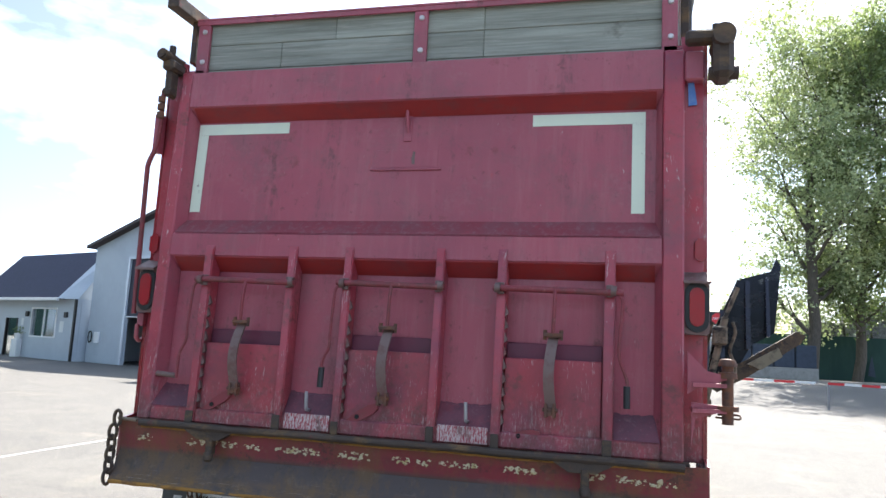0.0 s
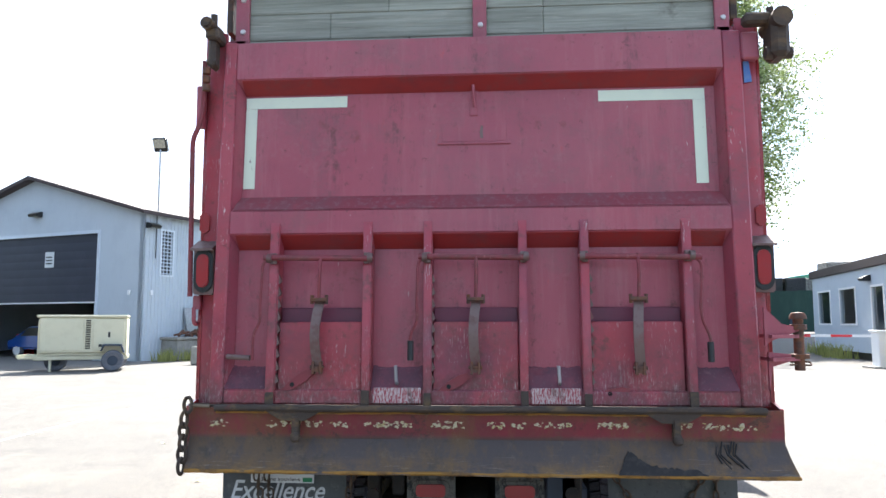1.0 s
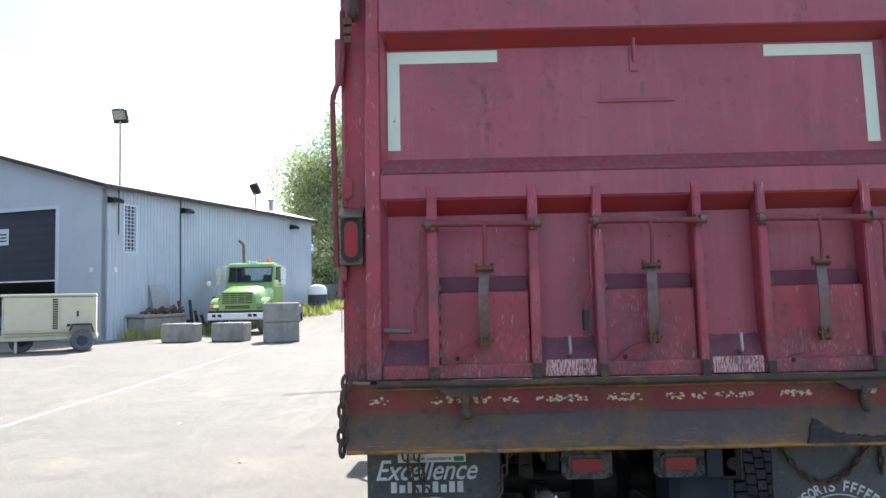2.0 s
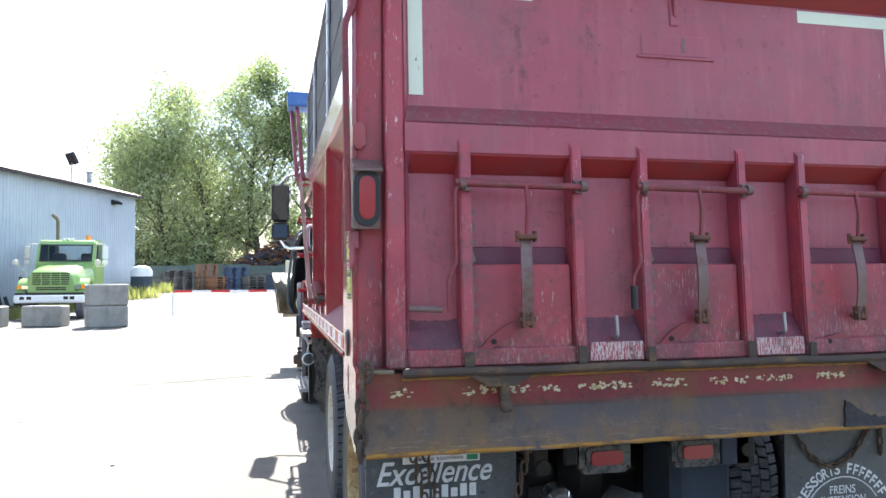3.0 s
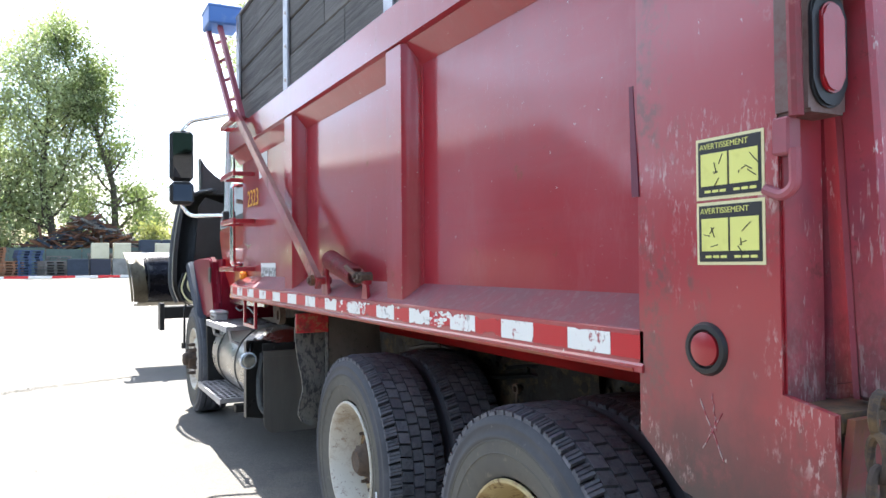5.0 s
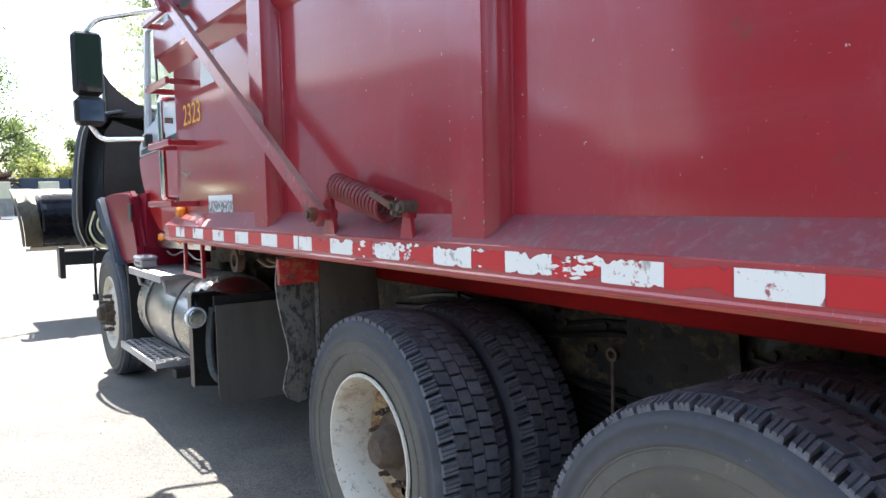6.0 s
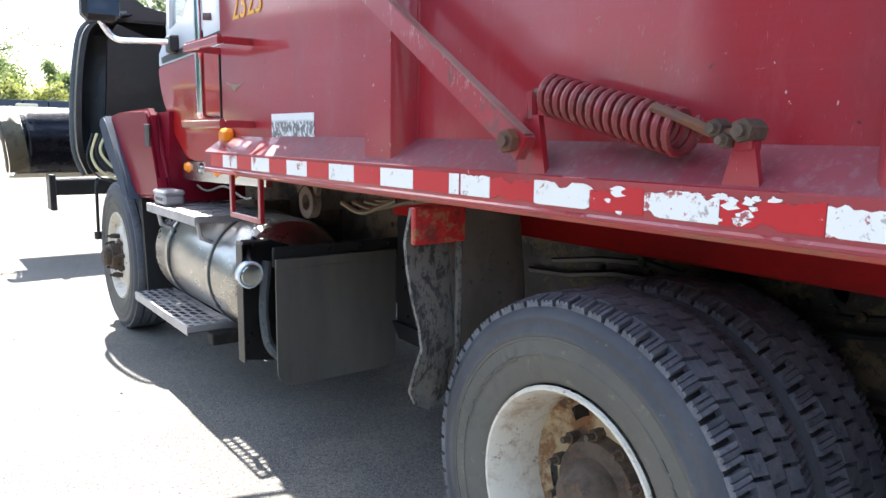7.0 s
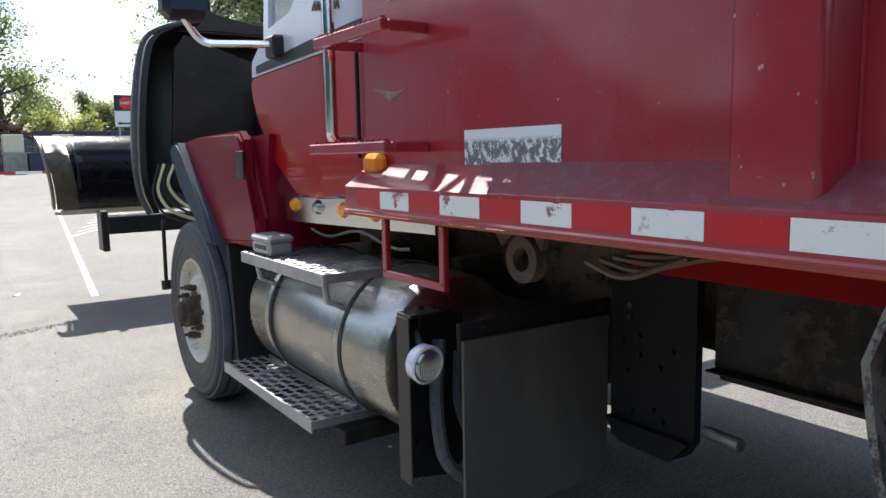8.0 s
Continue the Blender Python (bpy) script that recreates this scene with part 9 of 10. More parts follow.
# ---- office beside the garage ----
office = thing("office_building", GM @ Vector((-18, 0, 0)), "low pale office with a navy shingled mansard roof", "office building", kind="structure")
bm = B()
OX0, OX1 = -24.0, -13.62
WX0, WX1, WZ0, WZ1 = -18.1, -15.6, 1.25, 2.75
DX0, DX1 = -20.9, -19.6
for a, b in (((DX1, -0.6, 0), (WX0, -0.4, 3.3)), ((WX1, -0.6, 0), (OX1, -0.4, 3.3)), ((WX0, -0.6, 0), (WX1, -0.4, WZ0)), ((WX0, -0.6, WZ1), (WX1, -0.4, 3.3)), ((OX0, -0.6, 0), (DX0, -0.4, 3.3)), ((DX0, -0.6, 2.2), (DX1, -0.4, 3.3)), ((OX1 - 0.2, -0.39, 0), (OX1, 5, 3.3)), ((OX0, 5, 0), (OX1 - 0.21, 5.2, 3.3))):
    box(bm, a, b)
part("wall", moved(bm), M["siding"], office)
bm = B()
slab(bm, [(-1.2, 3.3), (1.4, 6.2), (5.3, 6.2), (5.3, 3.3)], "x", OX0, OX1 - 1.0)
part("roof", moved(bm), M["navyroof"], office, "dark navy mansard roof")
bm = B()
v = [bm.verts.new(c) for c in ((OX1 - 0.99, -1.2, 3.3), (OX1 - 0.99, 1.4, 6.2), (OX1, 1.4, 6.1), (OX1, -0.6, 3.3), (OX1 - 0.99, 1.4, 3.3))]
bm.faces.new([v[0], v[1], v[2], v[3]])
bm.faces.new([v[0], v[3], v[4]])
bm.faces.new([v[2], v[1], v[4]])
bm.faces.new([v[3], v[2], v[4]])
bm.faces.new([v[1], v[0], v[4]])
part("roof_cheek", moved(bm), M["siding"], office)
bm = B()
box(bm, (OX0, -1.25, 3.18), (OX1 - 1.0, -1.1, 3.34), 0.01)
part("roof_gutter", moved(bm), M["armwhite"], office)
bm = B()
for a, b in (((WX0 - 0.08, -0.64, WZ0 - 0.08), (WX1 + 0.08, -0.55, WZ0)), ((WX0 - 0.08, -0.64, WZ1), (WX1 + 0.08, -0.55, WZ1 + 0.08)), ((WX0 - 0.08, -0.64, WZ0), (WX0, -0.55, WZ1)), ((WX1, -0.64, WZ0), (WX1 + 0.08, -0.55, WZ1)), (((WX0 + WX1) / 2 - 0.04, -0.62, WZ0), ((WX0 + WX1) / 2 + 0.04, -0.55, WZ1))):
    box(bm, a, b)
win = part("window", moved(bm), M["armwhite"], office)
bm = B()
box(bm, (WX0, -0.52, WZ0), (WX1, -0.50, WZ1))
part("pane", moved(bm), M["glass"], win)
bm = B()
box(bm, (DX0 + 0.05, -0.55, 0.0), (DX1 - 0.05, -0.5, 2.2), 0.01)
part("office_door", moved(bm), M["glass"], office)
bm = B()
for x in (DX0, DX1 - 0.06):
    box(bm, (x, -0.66, 0), (x + 0.06, -0.48, 2.2))
box(bm, (-13.75, -0.72, 0), (-13.62, -0.61, 3.3))
part("dark_trim", moved(bm), M["black"], office)
bm = B()
for x, z in ((-18.7, 2.3), (-14.7, 2.3)):
    box(bm, (x, -0.72, z), (x + 0.28, -0.6, z + 0.3), 0.02)
part("wall_light", moved(bm), M["black"], office)
bm = B()
box(bm, (-15.15, -0.62, 1.5), (-14.75, -0.605, 2.1))
box(bm, (-19.2, -0.62, 1.8), (-18.95, -0.605, 2.2))
part("notice", moved(bm), M["plate"], office)
bm = B()
lathe(bm, [(0, 0), (0.16, 0), (0.22, 0.34), (0.18, 0.34), (0.0, 0.30)], GM @ Vector((-18.9, -0.85, 1.0)), (0, 0, 1), 14)
box(bm, GM @ Vector((-18.9, -0.9, 0)) + Vector((-0.2, -0.2, 0)), GM @ Vector((-18.9, -0.9, 0)) + Vector((0.2, 0.2, 1.0)), 0.02)
solid("planter", bm, M["armwhite"], "white plant pot on a stand beside the office wall", "planter")
p0 = GM @ Vector((-18.9, -0.85, 1.3))
bm = B()
r5 = random.Random(4)
for i in range(70):
    c = p0 + Vector((r5.gauss(0, 0.14), r5.gauss(0, 0.14), r5.uniform(0, 0.4)))
    d = Vector((r5.gauss(0, 1), r5.gauss(0, 1), r5.gauss(0, 1))).normalized() * 0.06
    e = d.orthogonal().normalized() * 0.03
    bm.faces.new([bm.verts.new(c + q) for q in (-d, e, d, -e)])
solid("potted_plant", bm, M["leaf"], "leafy green plant growing in the white pot", "plant", kind="stuff")

# ---- generator trailer ----
def generator():
    g = thing("compressor_trailer", (-14.3, 23.7, 0), "cream towable compressor on a two-wheel trailer", "compressor")
    mw = Matrix.Translation((-13.05, 23.65, 0)) @ Matrix.Rotation(radians(24), 4, "Z")
    mt = mw @ Matrix.Diagonal((0.74, 1, 1.10, 1))
    bm = B()
    slab(bm, [(-3.55, 0.48), (0.0, 0.48), (0.0, 1.55), (-0.08, 1.64), (-3.45, 1.66), (-3.55, 1.50)], "y", 0.0, 1.5)
    bmesh.ops.bevel(bm, geom=[e for e in bm.edges if len({round(v.co.y, 2) for v in e.verts}) == 1], offset=0.09, segments=3, affect="EDGES")
    part("housing", moved(bm, mt), M["creampaint"], g)
    bm = B()
    box(bm, (-3.6, -0.02, 1.58), (0.02, 1.52, 1.67), 0.03)
    part("housing_lid", moved(bm, mt), M["creampaint"], g)
    for x0, x1 in ((-3.45, -1.75), (-1.35, -0.10)):
        bm = B()
        box(bm, (x0, -0.022, 0.62), (x1, -0.002, 1.52), 0.008)
        part("side_door", moved(bm, mt), M["creampaint"], g)
    for i in range(13):
        bm = B()
        box(bm, (-1.66, -0.018, 0.66 + i * 0.068), (-1.46, -0.001, 0.70 + i * 0.068), 0.004)
        part("vent_slot", moved(bm, mt), M["black"], g)
    bm = B()
    box(bm, (-0.75, -0.028, 1.0), (-0.66, -0.022, 1.16), 0.003)
    part("door_latch", moved(bm, mt), M["ink"], g)
    bm = B()
    box(bm, (-1.12, -0.028, 0.72), (-0.98, -0.022, 0.80), 0.003)
    part("door_latch", moved(bm, mt), M["ink"], g)
    bm = B()
    box(bm, (-3.7, 0.1, 0.34), (0.05, 1.4, 0.47), 0.02)
    box(bm, (-4.5, 0.68, 0.40), (-3.6, 0.82, 0.50), 0.02)
    box(bm, (-4.4, 0.5, 0.36), (-3.55, 0.58, 0.42), 0.01)
    rod(bm, (-3.05, 0.2, 0.0), (-3.05, 0.2, 0.36), 0.06, 8)
    part("trailer_frame", moved(bm, mt), M["creampaint"], g)
    bm = B()
    slab(bm, [(-1.02, 0.60), (-0.92, 0.80), (-0.16, 0.80), (-0.04, 0.55), (-0.10, 0.55), (-0.20, 0.75), (-0.88, 0.75), (-0.96, 0.60)], "y", -0.30, -0.01)
    part("mudguard", moved(bm, mt), M["flare"], g)
    for x, y in ((-0.38, -0.26), (-0.38, 1.52), (-2.15, 0.5)):
        bm = B()
        lathe(bm, [(0.16, 0.02), (0.3, 0.0), (0.345, 0.04), (0.345, 0.16), (0.3, 0.2), (0.1, 0.2)], (x, y, 0.345), (0, 1, 0), 24)
        w = part("trailer_wheel", moved(bm, mw), M["tread"], g)
        bm = B()
        lathe(bm, [(0, 0.03), (0.06, 0.02), (0.16, 0.05)], (x, y, 0.345), (0, 1, 0), 12)
        part("wheel_disc", moved(bm, mw), M["flare"], w)


generator()

# ---- green tractor truck ----
def green_truck():
    g = thing("green_truck", (-10.9, 32.0, 0), "lime green conventional truck parked beside the garage", "truck")
    low = Matrix.Translation((-10.9, 32.0, 0)) @ Matrix.Scale(1.12, 4)
    mt = low @ Matrix.Translation((0, 0, 0.14))
    P = lambda n, bm, mm, lab="": part(n, moved(bm, mt), M[mm], g, lab)
    # bonnet: narrow sloping nose that widens towards the cab
    bm = B()
    secs = [(0.0, 0.74, 0.62, 1.46), (0.10, 0.79, 0.60, 1.56), (0.5, 0.84, 0.60, 1.66), (1.1, 0.90, 0.60, 1.75), (1.78, 0.98, 0.6, 1.88)]
    rows = []
    for y, hw, z0, z1 in secs:
        ring = [(-hw, z0), (-hw, z1 - 0.36), (-hw * 0.95, z1 - 0.20), (-hw * 0.80, z1 - 0.07), (-hw * 0.5, z1), (hw * 0.5, z1), (hw * 0.80, z1 - 0.07), (hw * 0.95, z1 - 0.20), (hw, z1 - 0.36), (hw, z0)]
        rows.append([bm.verts.new((x, y, z)) for x, z in ring])
    for p, q in zip(rows, rows[1:]):
        for i in range(10):
            f = bm.faces.new([p[i], p[(i + 1) % 10], q[(i + 1) % 10], q[i]])
            f.smooth = 0 < i < 8
    bm.faces.new(rows[0]), bm.faces.new(rows[-1][::-1])
    P("bonnet", bm, "lime")
    # cab: closed below the windows, posts and roof above
    bm = B()
    box(bm, (-1.02, 1.79, 0.72), (1.02, 3.30, 1.93), 0.04)
    P("cab", bm, "lime")
    bm = B()
    slab(bm, [(1.98, 2.56), (2.06, 2.68), (2.20, 2.74), (3.2, 2.76), (3.32, 2.68), (3.32, 2.56)], "x", -1.0, 1.0)
    bmesh.ops.bevel(bm, geom=[e for e in bm.edges if len({round(v.co.x, 2) for v in e.verts}) == 1], offset=0.07, segments=3, affect="EDGES")
    P("cab_roof", bm, "lime")
    for s in (-1, 1):
        bm = B()
        slab(bm, [(1.80, 1.92), (2.0, 2.58), (2.12, 2.58), (1.95, 1.92)], "x", s * 0.90, s * 1.005)
        P("front_post", bm, "lime")
        bm = B()
        box(bm, (s * 0.92, 3.12, 1.92), (s * 1.005, 3.30, 2.58), 0.01)
        P("rear_post", bm, "lime")
        bm = B()
        slab(bm, [(1.97, 1.93), (2.13, 2.56), (3.12, 2.56), (3.12, 1.93)], "x", s * 0.955, s * 0.962)
        w = P("side_window", bm, "cabglass")
        bm = B()
        box(bm, (s * 0.94, 2.42, 1.93), (s * 0.985, 2.46, 2.56), 0.004)
        part("window_bar", moved(bm, mt), M["black"], w)
        bm = B()
        n = 14
        arch = [(0.72 + 0.66 * math.cos(math.pi * k / n), 0.78 + 0.52 * math.sin(math.pi * k / n)) for k in range(n + 1)]
        inner = [(0.72 + 0.56 * math.cos(math.pi * k / n), 0.72 + 0.46 * math.sin(math.pi * k / n)) for k in range(n + 1)]
        slab(bm, arch + inner[::-1], "x", s * 0.84, s * 1.14)
        bmesh.ops.bevel(bm, geom=[e for e in bm.edges if abs(e.verts[0].co.x - e.verts[1].co.x) < 0.001 and abs(e.verts[0].co.x) > 1.1], offset=0.03, segments=2, affect="EDGES")
        P("fender", bm, "lime")
        bm = B()
        box(bm, (s * 0.66, 0.02, 0.86), (s * 1.10, 0.18, 1.13), 0.05)
        P("lamp_pod", bm, "lime")
        bm = B()
        box(bm, (s * 0.72, -0.005, 0.91), (s * 0.95, 0.03, 1.06), 0.015)
        P("headlamp", bm, "clearlens")
        bm = B()
        box(bm, (s * 0.96, 0.0, 0.91), (s * 1.07, 0.03, 1.06), 0.012)
        P("turn_lamp", bm, "amber")
        bm = B()
        box(bm, (s * 1.24, 1.9, 2.02), (s * 1.44, 1.99, 2.50), 0.03)
        box(bm, (s * 1.25, 1.9, 1.80), (s * 1.43, 1.99, 1.98), 0.03)
        sweep(bm, [(s * 1.0, 2.0, 2.58), (s * 1.33, 1.96, 2.58), (s * 1.33, 1.96, 1.75), (s * 1.0, 2.0, 1.75)], 0.018, 6)
        P("door_mirror", bm, "armwhite" if s > 0 else "rim")
        bm = B()
        lathe(bm, [(0, 0.05), (0.08, 0.04), (0.11, 0)], (s * 1.34, 0.7, 1.86), (0, -1, 0), 14)
        rod(bm, (s * 1.34, 0.7, 1.86), (s * 0.95, 0.8, 1.42), 0.012, 6)
        P("hood_mirror", bm, "rim")
        for y in (0.72, 5.0, 6.3):
            bm = B()
            xw = s * (0.98 if y < 2 else 1.2) - (0.28 if s > 0 else 0)
            lathe(bm, [(0.2, 0.02), (0.3, 0), (0.49, 0.0), (0.53, 0.04), (0.53, 0.24), (0.49, 0.28), (0.2, 0.28)], (xw, y, 0.53), (1, 0, 0), 28)
            w = part("truck_wheel", moved(bm, low), M["tread"], g)
            bm = B()
            lathe(bm, [(0, 0.06), (0.1, 0.04), (0.29, 0.09)], (xw, y, 0.53), (1, 0, 0), 14)
            part("wheel_disc", moved(bm, low), M["rim"], w)
    for name, y0, y1 in (("windscreen", 1.83, 2.015), ("rear_window", 3.2, 3.2)):
        bm = B()
        slab(bm, [(y0, 1.95), (y1, 2.56), (y1 + 0.012, 2.56), (y0 + 0.012, 1.95)], "x", -0.9 if y0 < 2 else -0.72, 0.9 if y0 < 2 else 0.72)
        P(name, bm, "glass")
    bm = B()
    for x0, x1 in ((-0.905, -0.85), (0.85, 0.905)):
        slab(bm, [(1.80, 1.94), (1.99, 2.57), (2.03, 2.57), (1.84, 1.94)], "x", x0, x1)
    slab(bm, [(1.795, 1.925), (1.815, 1.985), (1.86, 1.985), (1.84, 1.925)], "x", -0.9, 0.9)
    slab(bm, [(1.97, 2.52), (1.985, 2.57), (2.04, 2.57), (2.02, 2.52)], "x", -0.9, 0.9)
    P("windscreen_seal", bm, "black")
    bm = B()
    for x0, x1 in ((-0.92, -0.7), (0.7, 0.92)):
        box(bm, (x0, 3.14, 1.93), (x1, 3.28, 2.57), 0.005)
    box(bm, (-0.92, 2.0, 1.94), (0.92, 2.2, 1.99), 0.01)
    P("cab_lining", bm, "black")
    for x in (-0.5, 0.5):
        bm = B()
        box(bm, (x - 0.24, 2.85, 1.5), (x + 0.24, 3.02, 2.26), 0.06)
        P("seat_back", bm, "black")
    bm = B()
    lathe(bm, [(0.2, 0), (0.22, 0.015), (0.2, 0.03), (0.18, 0.015), (0.2, 0)], (0.5, 2.36, 2.0), (0, -0.5, 1), 18)
    P("steering_wheel", bm, "black")
    # nose: grille of dark slots, lower slots, lettered badge bar
    bm = B()
    box(bm, (-0.60, -0.012, 1.06), (0.60, 0.0, 1.50), 0.004)
    grille = P("grille", bm, "black")
    for i in range(7):
        bm = B()
        box(bm, (-0.61, -0.034, 1.045 + i * 0.072), (0.61, -0.013, 1.075 + i * 0.072), 0.004)
        part("grille_bar", moved(bm, mt), M["lime"], grille)
    for i in range(5):
        bm = B()
        box(bm, (-0.615 + i * 0.3, -0.040, 1.05), (-0.585 + i * 0.3, -0.0345, 1.505), 0.001)
        part("grille_upright", moved(bm, mt), M["lime"], grille)
    for z in (0.88, 0.945):
        bm = B()
        box(bm, (-0.48, -0.01, z), (0.48, 0.0, z + 0.045), 0.004)
        P("lower_slot", bm, "black")
    bm = B()
    box(bm, (-1.12, -0.24, 0.44), (1.12, -0.06, 0.72), 0.05)
    bumper = P("bumper", bm, "armwhite")
    bm = B()
    box(bm, (-1.10, -0.16, 0.722), (1.10, -0.02, 0.80), 0.02)
    part("bumper_step", moved(bm, mt), M["black"], bumper)
    for x in (-0.92, -0.70, 0.46, 0.66):
        bm = B()
        box(bm, (x, -0.25, 0.56), (x + 0.15, -0.238, 0.67), 0.008)
        part("tow_hole", moved(bm, mt), M["black"], bumper)
    bm = B()
    rod(bm, (-0.72, 3.5, 0.8), (-0.72, 3.5, 3.25), 0.06, 12)
    sweep(bm, bent([(-0.72, 3.5, 3.25), (-0.72, 3.5, 3.62), (-0.92, 3.42, 3.80)], 0.2), 0.065, 12)
    P("exhaust_stack", bm, "pipe")
    bm = B()
    lathe(bm, [(0.10, 0), (0.09, 0.17), (0, 0.19)], (0.62, 2.5, 2.75), (0, 0, 1), 12)
    P("beacon", bm, "amber")
    for x in (-0.22, -0.07, 0.08):
        bm = B()
        box(bm, (x, 2.1, 2.73), (x + 0.11, 2.2, 2.81), 0.02)
        P("roof_lamp", bm, "armwhite")
    bm = B()
    for s in (-0.45, 0.38):
        box(bm, (s, 0.2, 0.5), (s + 0.08, 7.0, 0.78), 0.01)
    P("chassis", bm, "black")
    bm = B()
    box(bm, (-0.9, 0.55, 0.40), (0.9, 0.85, 0.60), 0.04)
    P("front_axle", bm, "soot")


green_truck()

# ---- concrete blocks ----
def block(x, y, z, yaw, w=1.5, d=0.75):
    bm = B()
    box(bm, (-w / 2, 0, 0), (w / 2, d, 0.69), 0.04)
    for sx in (-0.3, 0.3):
        rod(bm, (sx * w, d / 2, 0.685), (sx * w, d / 2, 0.70), 0.06, 10)
    for v in bm.verts:
        n = noise.noise(v.co * 3 + Vector((x, y, z)))
        v.co += Vector((n, -n, n * 0.5)) * 0.008
    bmesh.ops.transform(bm, matrix=Matrix.Translation((x, y, z)) @ Matrix.Rotation(yaw, 4, "Z"), verts=bm.verts)
    ob = solid("concrete_block", bm, M["concrete"], "grey precast concrete block standing on the asphalt" if z == 0 else "grey precast concrete block stacked on another", "concrete block", "blocks in a row")


block(-11.72, 27.1, 0, -0.1, 1.25)
block(-9.83, 26.95, 0, -0.12, 1.25)
block(-7.6, 25.95, 0, 0.3, 1.2, 1.1)
block(-7.6, 25.95, 0.70, 0.3, 1.2, 1.1)

# ---- right-hand office, barrier, bollard ----
so = thing("site_office", (14.5, 34, 0), "pale grey portable office with dark roof band", "portable office", kind="structure")
A, Bp = Vector((12.9, 22.0, 0)), Vector((15.35, 39.0, 0))
dv = (Bp - A).normalized()
SM = Matrix(((dv.x, dv.y, 0, A.x), (dv.y, -dv.x, 0, A.y), (0, 0, 1, 0), (0, 0, 0, 1)))
SL = (Bp - A).length
SH = 3.75
WINS = [(SL - 3.0, SL - 1.1, 1.5, 3.0), (SL - 6.6, SL - 4.5, 1.5, 3.0)]
DOOR = (SL - 9.9, SL - 8.6)
bm = B()
cut = sorted([(a, b, z0, z1) for a, b, z0, z1 in WINS] + [(DOOR[0], DOOR[1], 0.35, 2.95)])
x = 0
for a, b, z0, z1 in cut:
    box(bm, (x, 0, 0.3), (a, 0.15, SH))
    box(bm, (a, 0, 0.3), (b, 0.15, z0))
    box(bm, (a, 0, z1), (b, 0.15, SH))
    x = b
box(bm, (x, 0, 0.3), (SL, 0.15, SH))
box(bm, (SL - 0.15, 0.16, 0.3), (SL, 3.0, SH))
box(bm, (0, 0.16, 0.3), (0.15, 3.0, SH))
box(bm, (0.16, 2.85, 0.3), (SL - 0.16, 3.0, SH))
part("wall", moved(bm, SM), M["siding"], so)
bm = B()
box(bm, (-0.2, -0.12, SH), (SL + 0.1, 3.1, SH + 0.38), 0.02)
part("roof_band", moved(bm, SM), M["roofedge"], so)
bm = B()
box(bm, (0.1, 0.1, 0), (SL - 0.1, 2.9, 0.29))
part("dark_skirt", moved(bm, SM), M["bay"], so)
for a, b, z0, z1 in cut:
    bm = B()
    for p, q in (((a - 0.08, -0.04, z0 - 0.08), (b + 0.08, 0.0, z0)), ((a - 0.08, -0.04, z1), (b + 0.08, 0.0, z1 + 0.08)), ((a - 0.08, -0.04, z0), (a, 0.0, z1)), ((b, -0.04, z0), (b + 0.08, 0.0, z1))):
        box(bm, p, q)
    wf = part("window" if z0 > 1 else "door", moved(bm, SM), M["armwhite"], so)
    bm = B()
    box(bm, (a, 0.06, z0), (b, 0.08, z1))
    part("pane", moved(bm, SM), M["glass"], wf)
bm = B()
slab(bm, [(0, 0), (-0.30, 0.02), (-0.34, 0.12), (-0.10, 0.24), (0, 0.24)], "x", SL - 8.6, SL - 8.1)
for v in bm.verts:
    v.co.z += 3.2
part("wall_lamp", moved(bm, SM), M["black"], so)


def barrier_arm(a, b, label, rests=(), rest_paint="galv"):
    a, b = Vector(a), Vector(b)
    n = max(4, int((b - a).length / 0.75))
    d = (b - a).normalized()
    w = Vector((0, 0, 0.045))
    s = Vector((-d.y, d.x, 0)) * 0.02
    arm = thing("barrier_gate", (a.x, a.y, 0), label, "barrier", "barrier arms")
    for i in range(n):
        p, q = a.lerp(b, i / n), a.lerp(b, (i + 1) / n)
        bm = B()
        vs = [bm.verts.new(c + e) for c in (p, q) for e in (-w - s, w - s, w + s, -w + s)]
        for f in ((0, 1, 2, 3), (4, 7, 6, 5), (0, 4, 5, 1), (1, 5, 6, 2), (2, 6, 7, 3), (3, 7, 4, 0)):
            bm.faces.new([vs[k] for k in f])
        part("arm_section", bm, M["armred" if i % 2 else "armwhite"], arm)
    for c in rests:
        c = Vector(c)
        bm = B()
        rod(bm, (c.x, c.y, 0), (c.x, c.y, c.z - 0.04), 0.04, 8)
        part("arm_rest", bm, M[rest_paint], arm)


barrier_arm((12.1, 26.3, 1.08), (7.75, 33.0, 1.02), "red and white barrier arm across the yard exit", [(7.75, 33.0, 1.02)])
barrier_arm((7.3, 33.1, 1.02), (-6.6, 33.5, 1.02), "long red and white barrier arm across the yard exit", [(-6.6, 33.5, 1.02)], "armwhite")
bm = B()
box(bm, (12.05, 26.0, 0), (12.55, 26.5, 1.2), 0.03)
bx = thing("barrier_post", (12.3, 26.2, 0), "white barrier motor cabinet on a plinth", "barrier post")
part("cabinet", bm, M["armwhite"], bx)
bm = B()
box(bm, (12.0, 25.95, 1.2), (12.6, 26.55, 1.28), 0.02)
part("cabinet_lid", bm, M["armwhite"], bx)
bm = B()
box(bm, (11.8, 25.8, 0), (12.04, 26.7, 0.06), 0.01)
part("plinth", bm, M["concrete"], bx)
bm = B()
rod(bm, (12.75, 25.6, 0.0), (12.75, 25.6, 1.5), 0.11, 16)
bl = thing("bollard", (12.75, 25.6, 0), "yellow steel bollard with a dark band", "bollard")
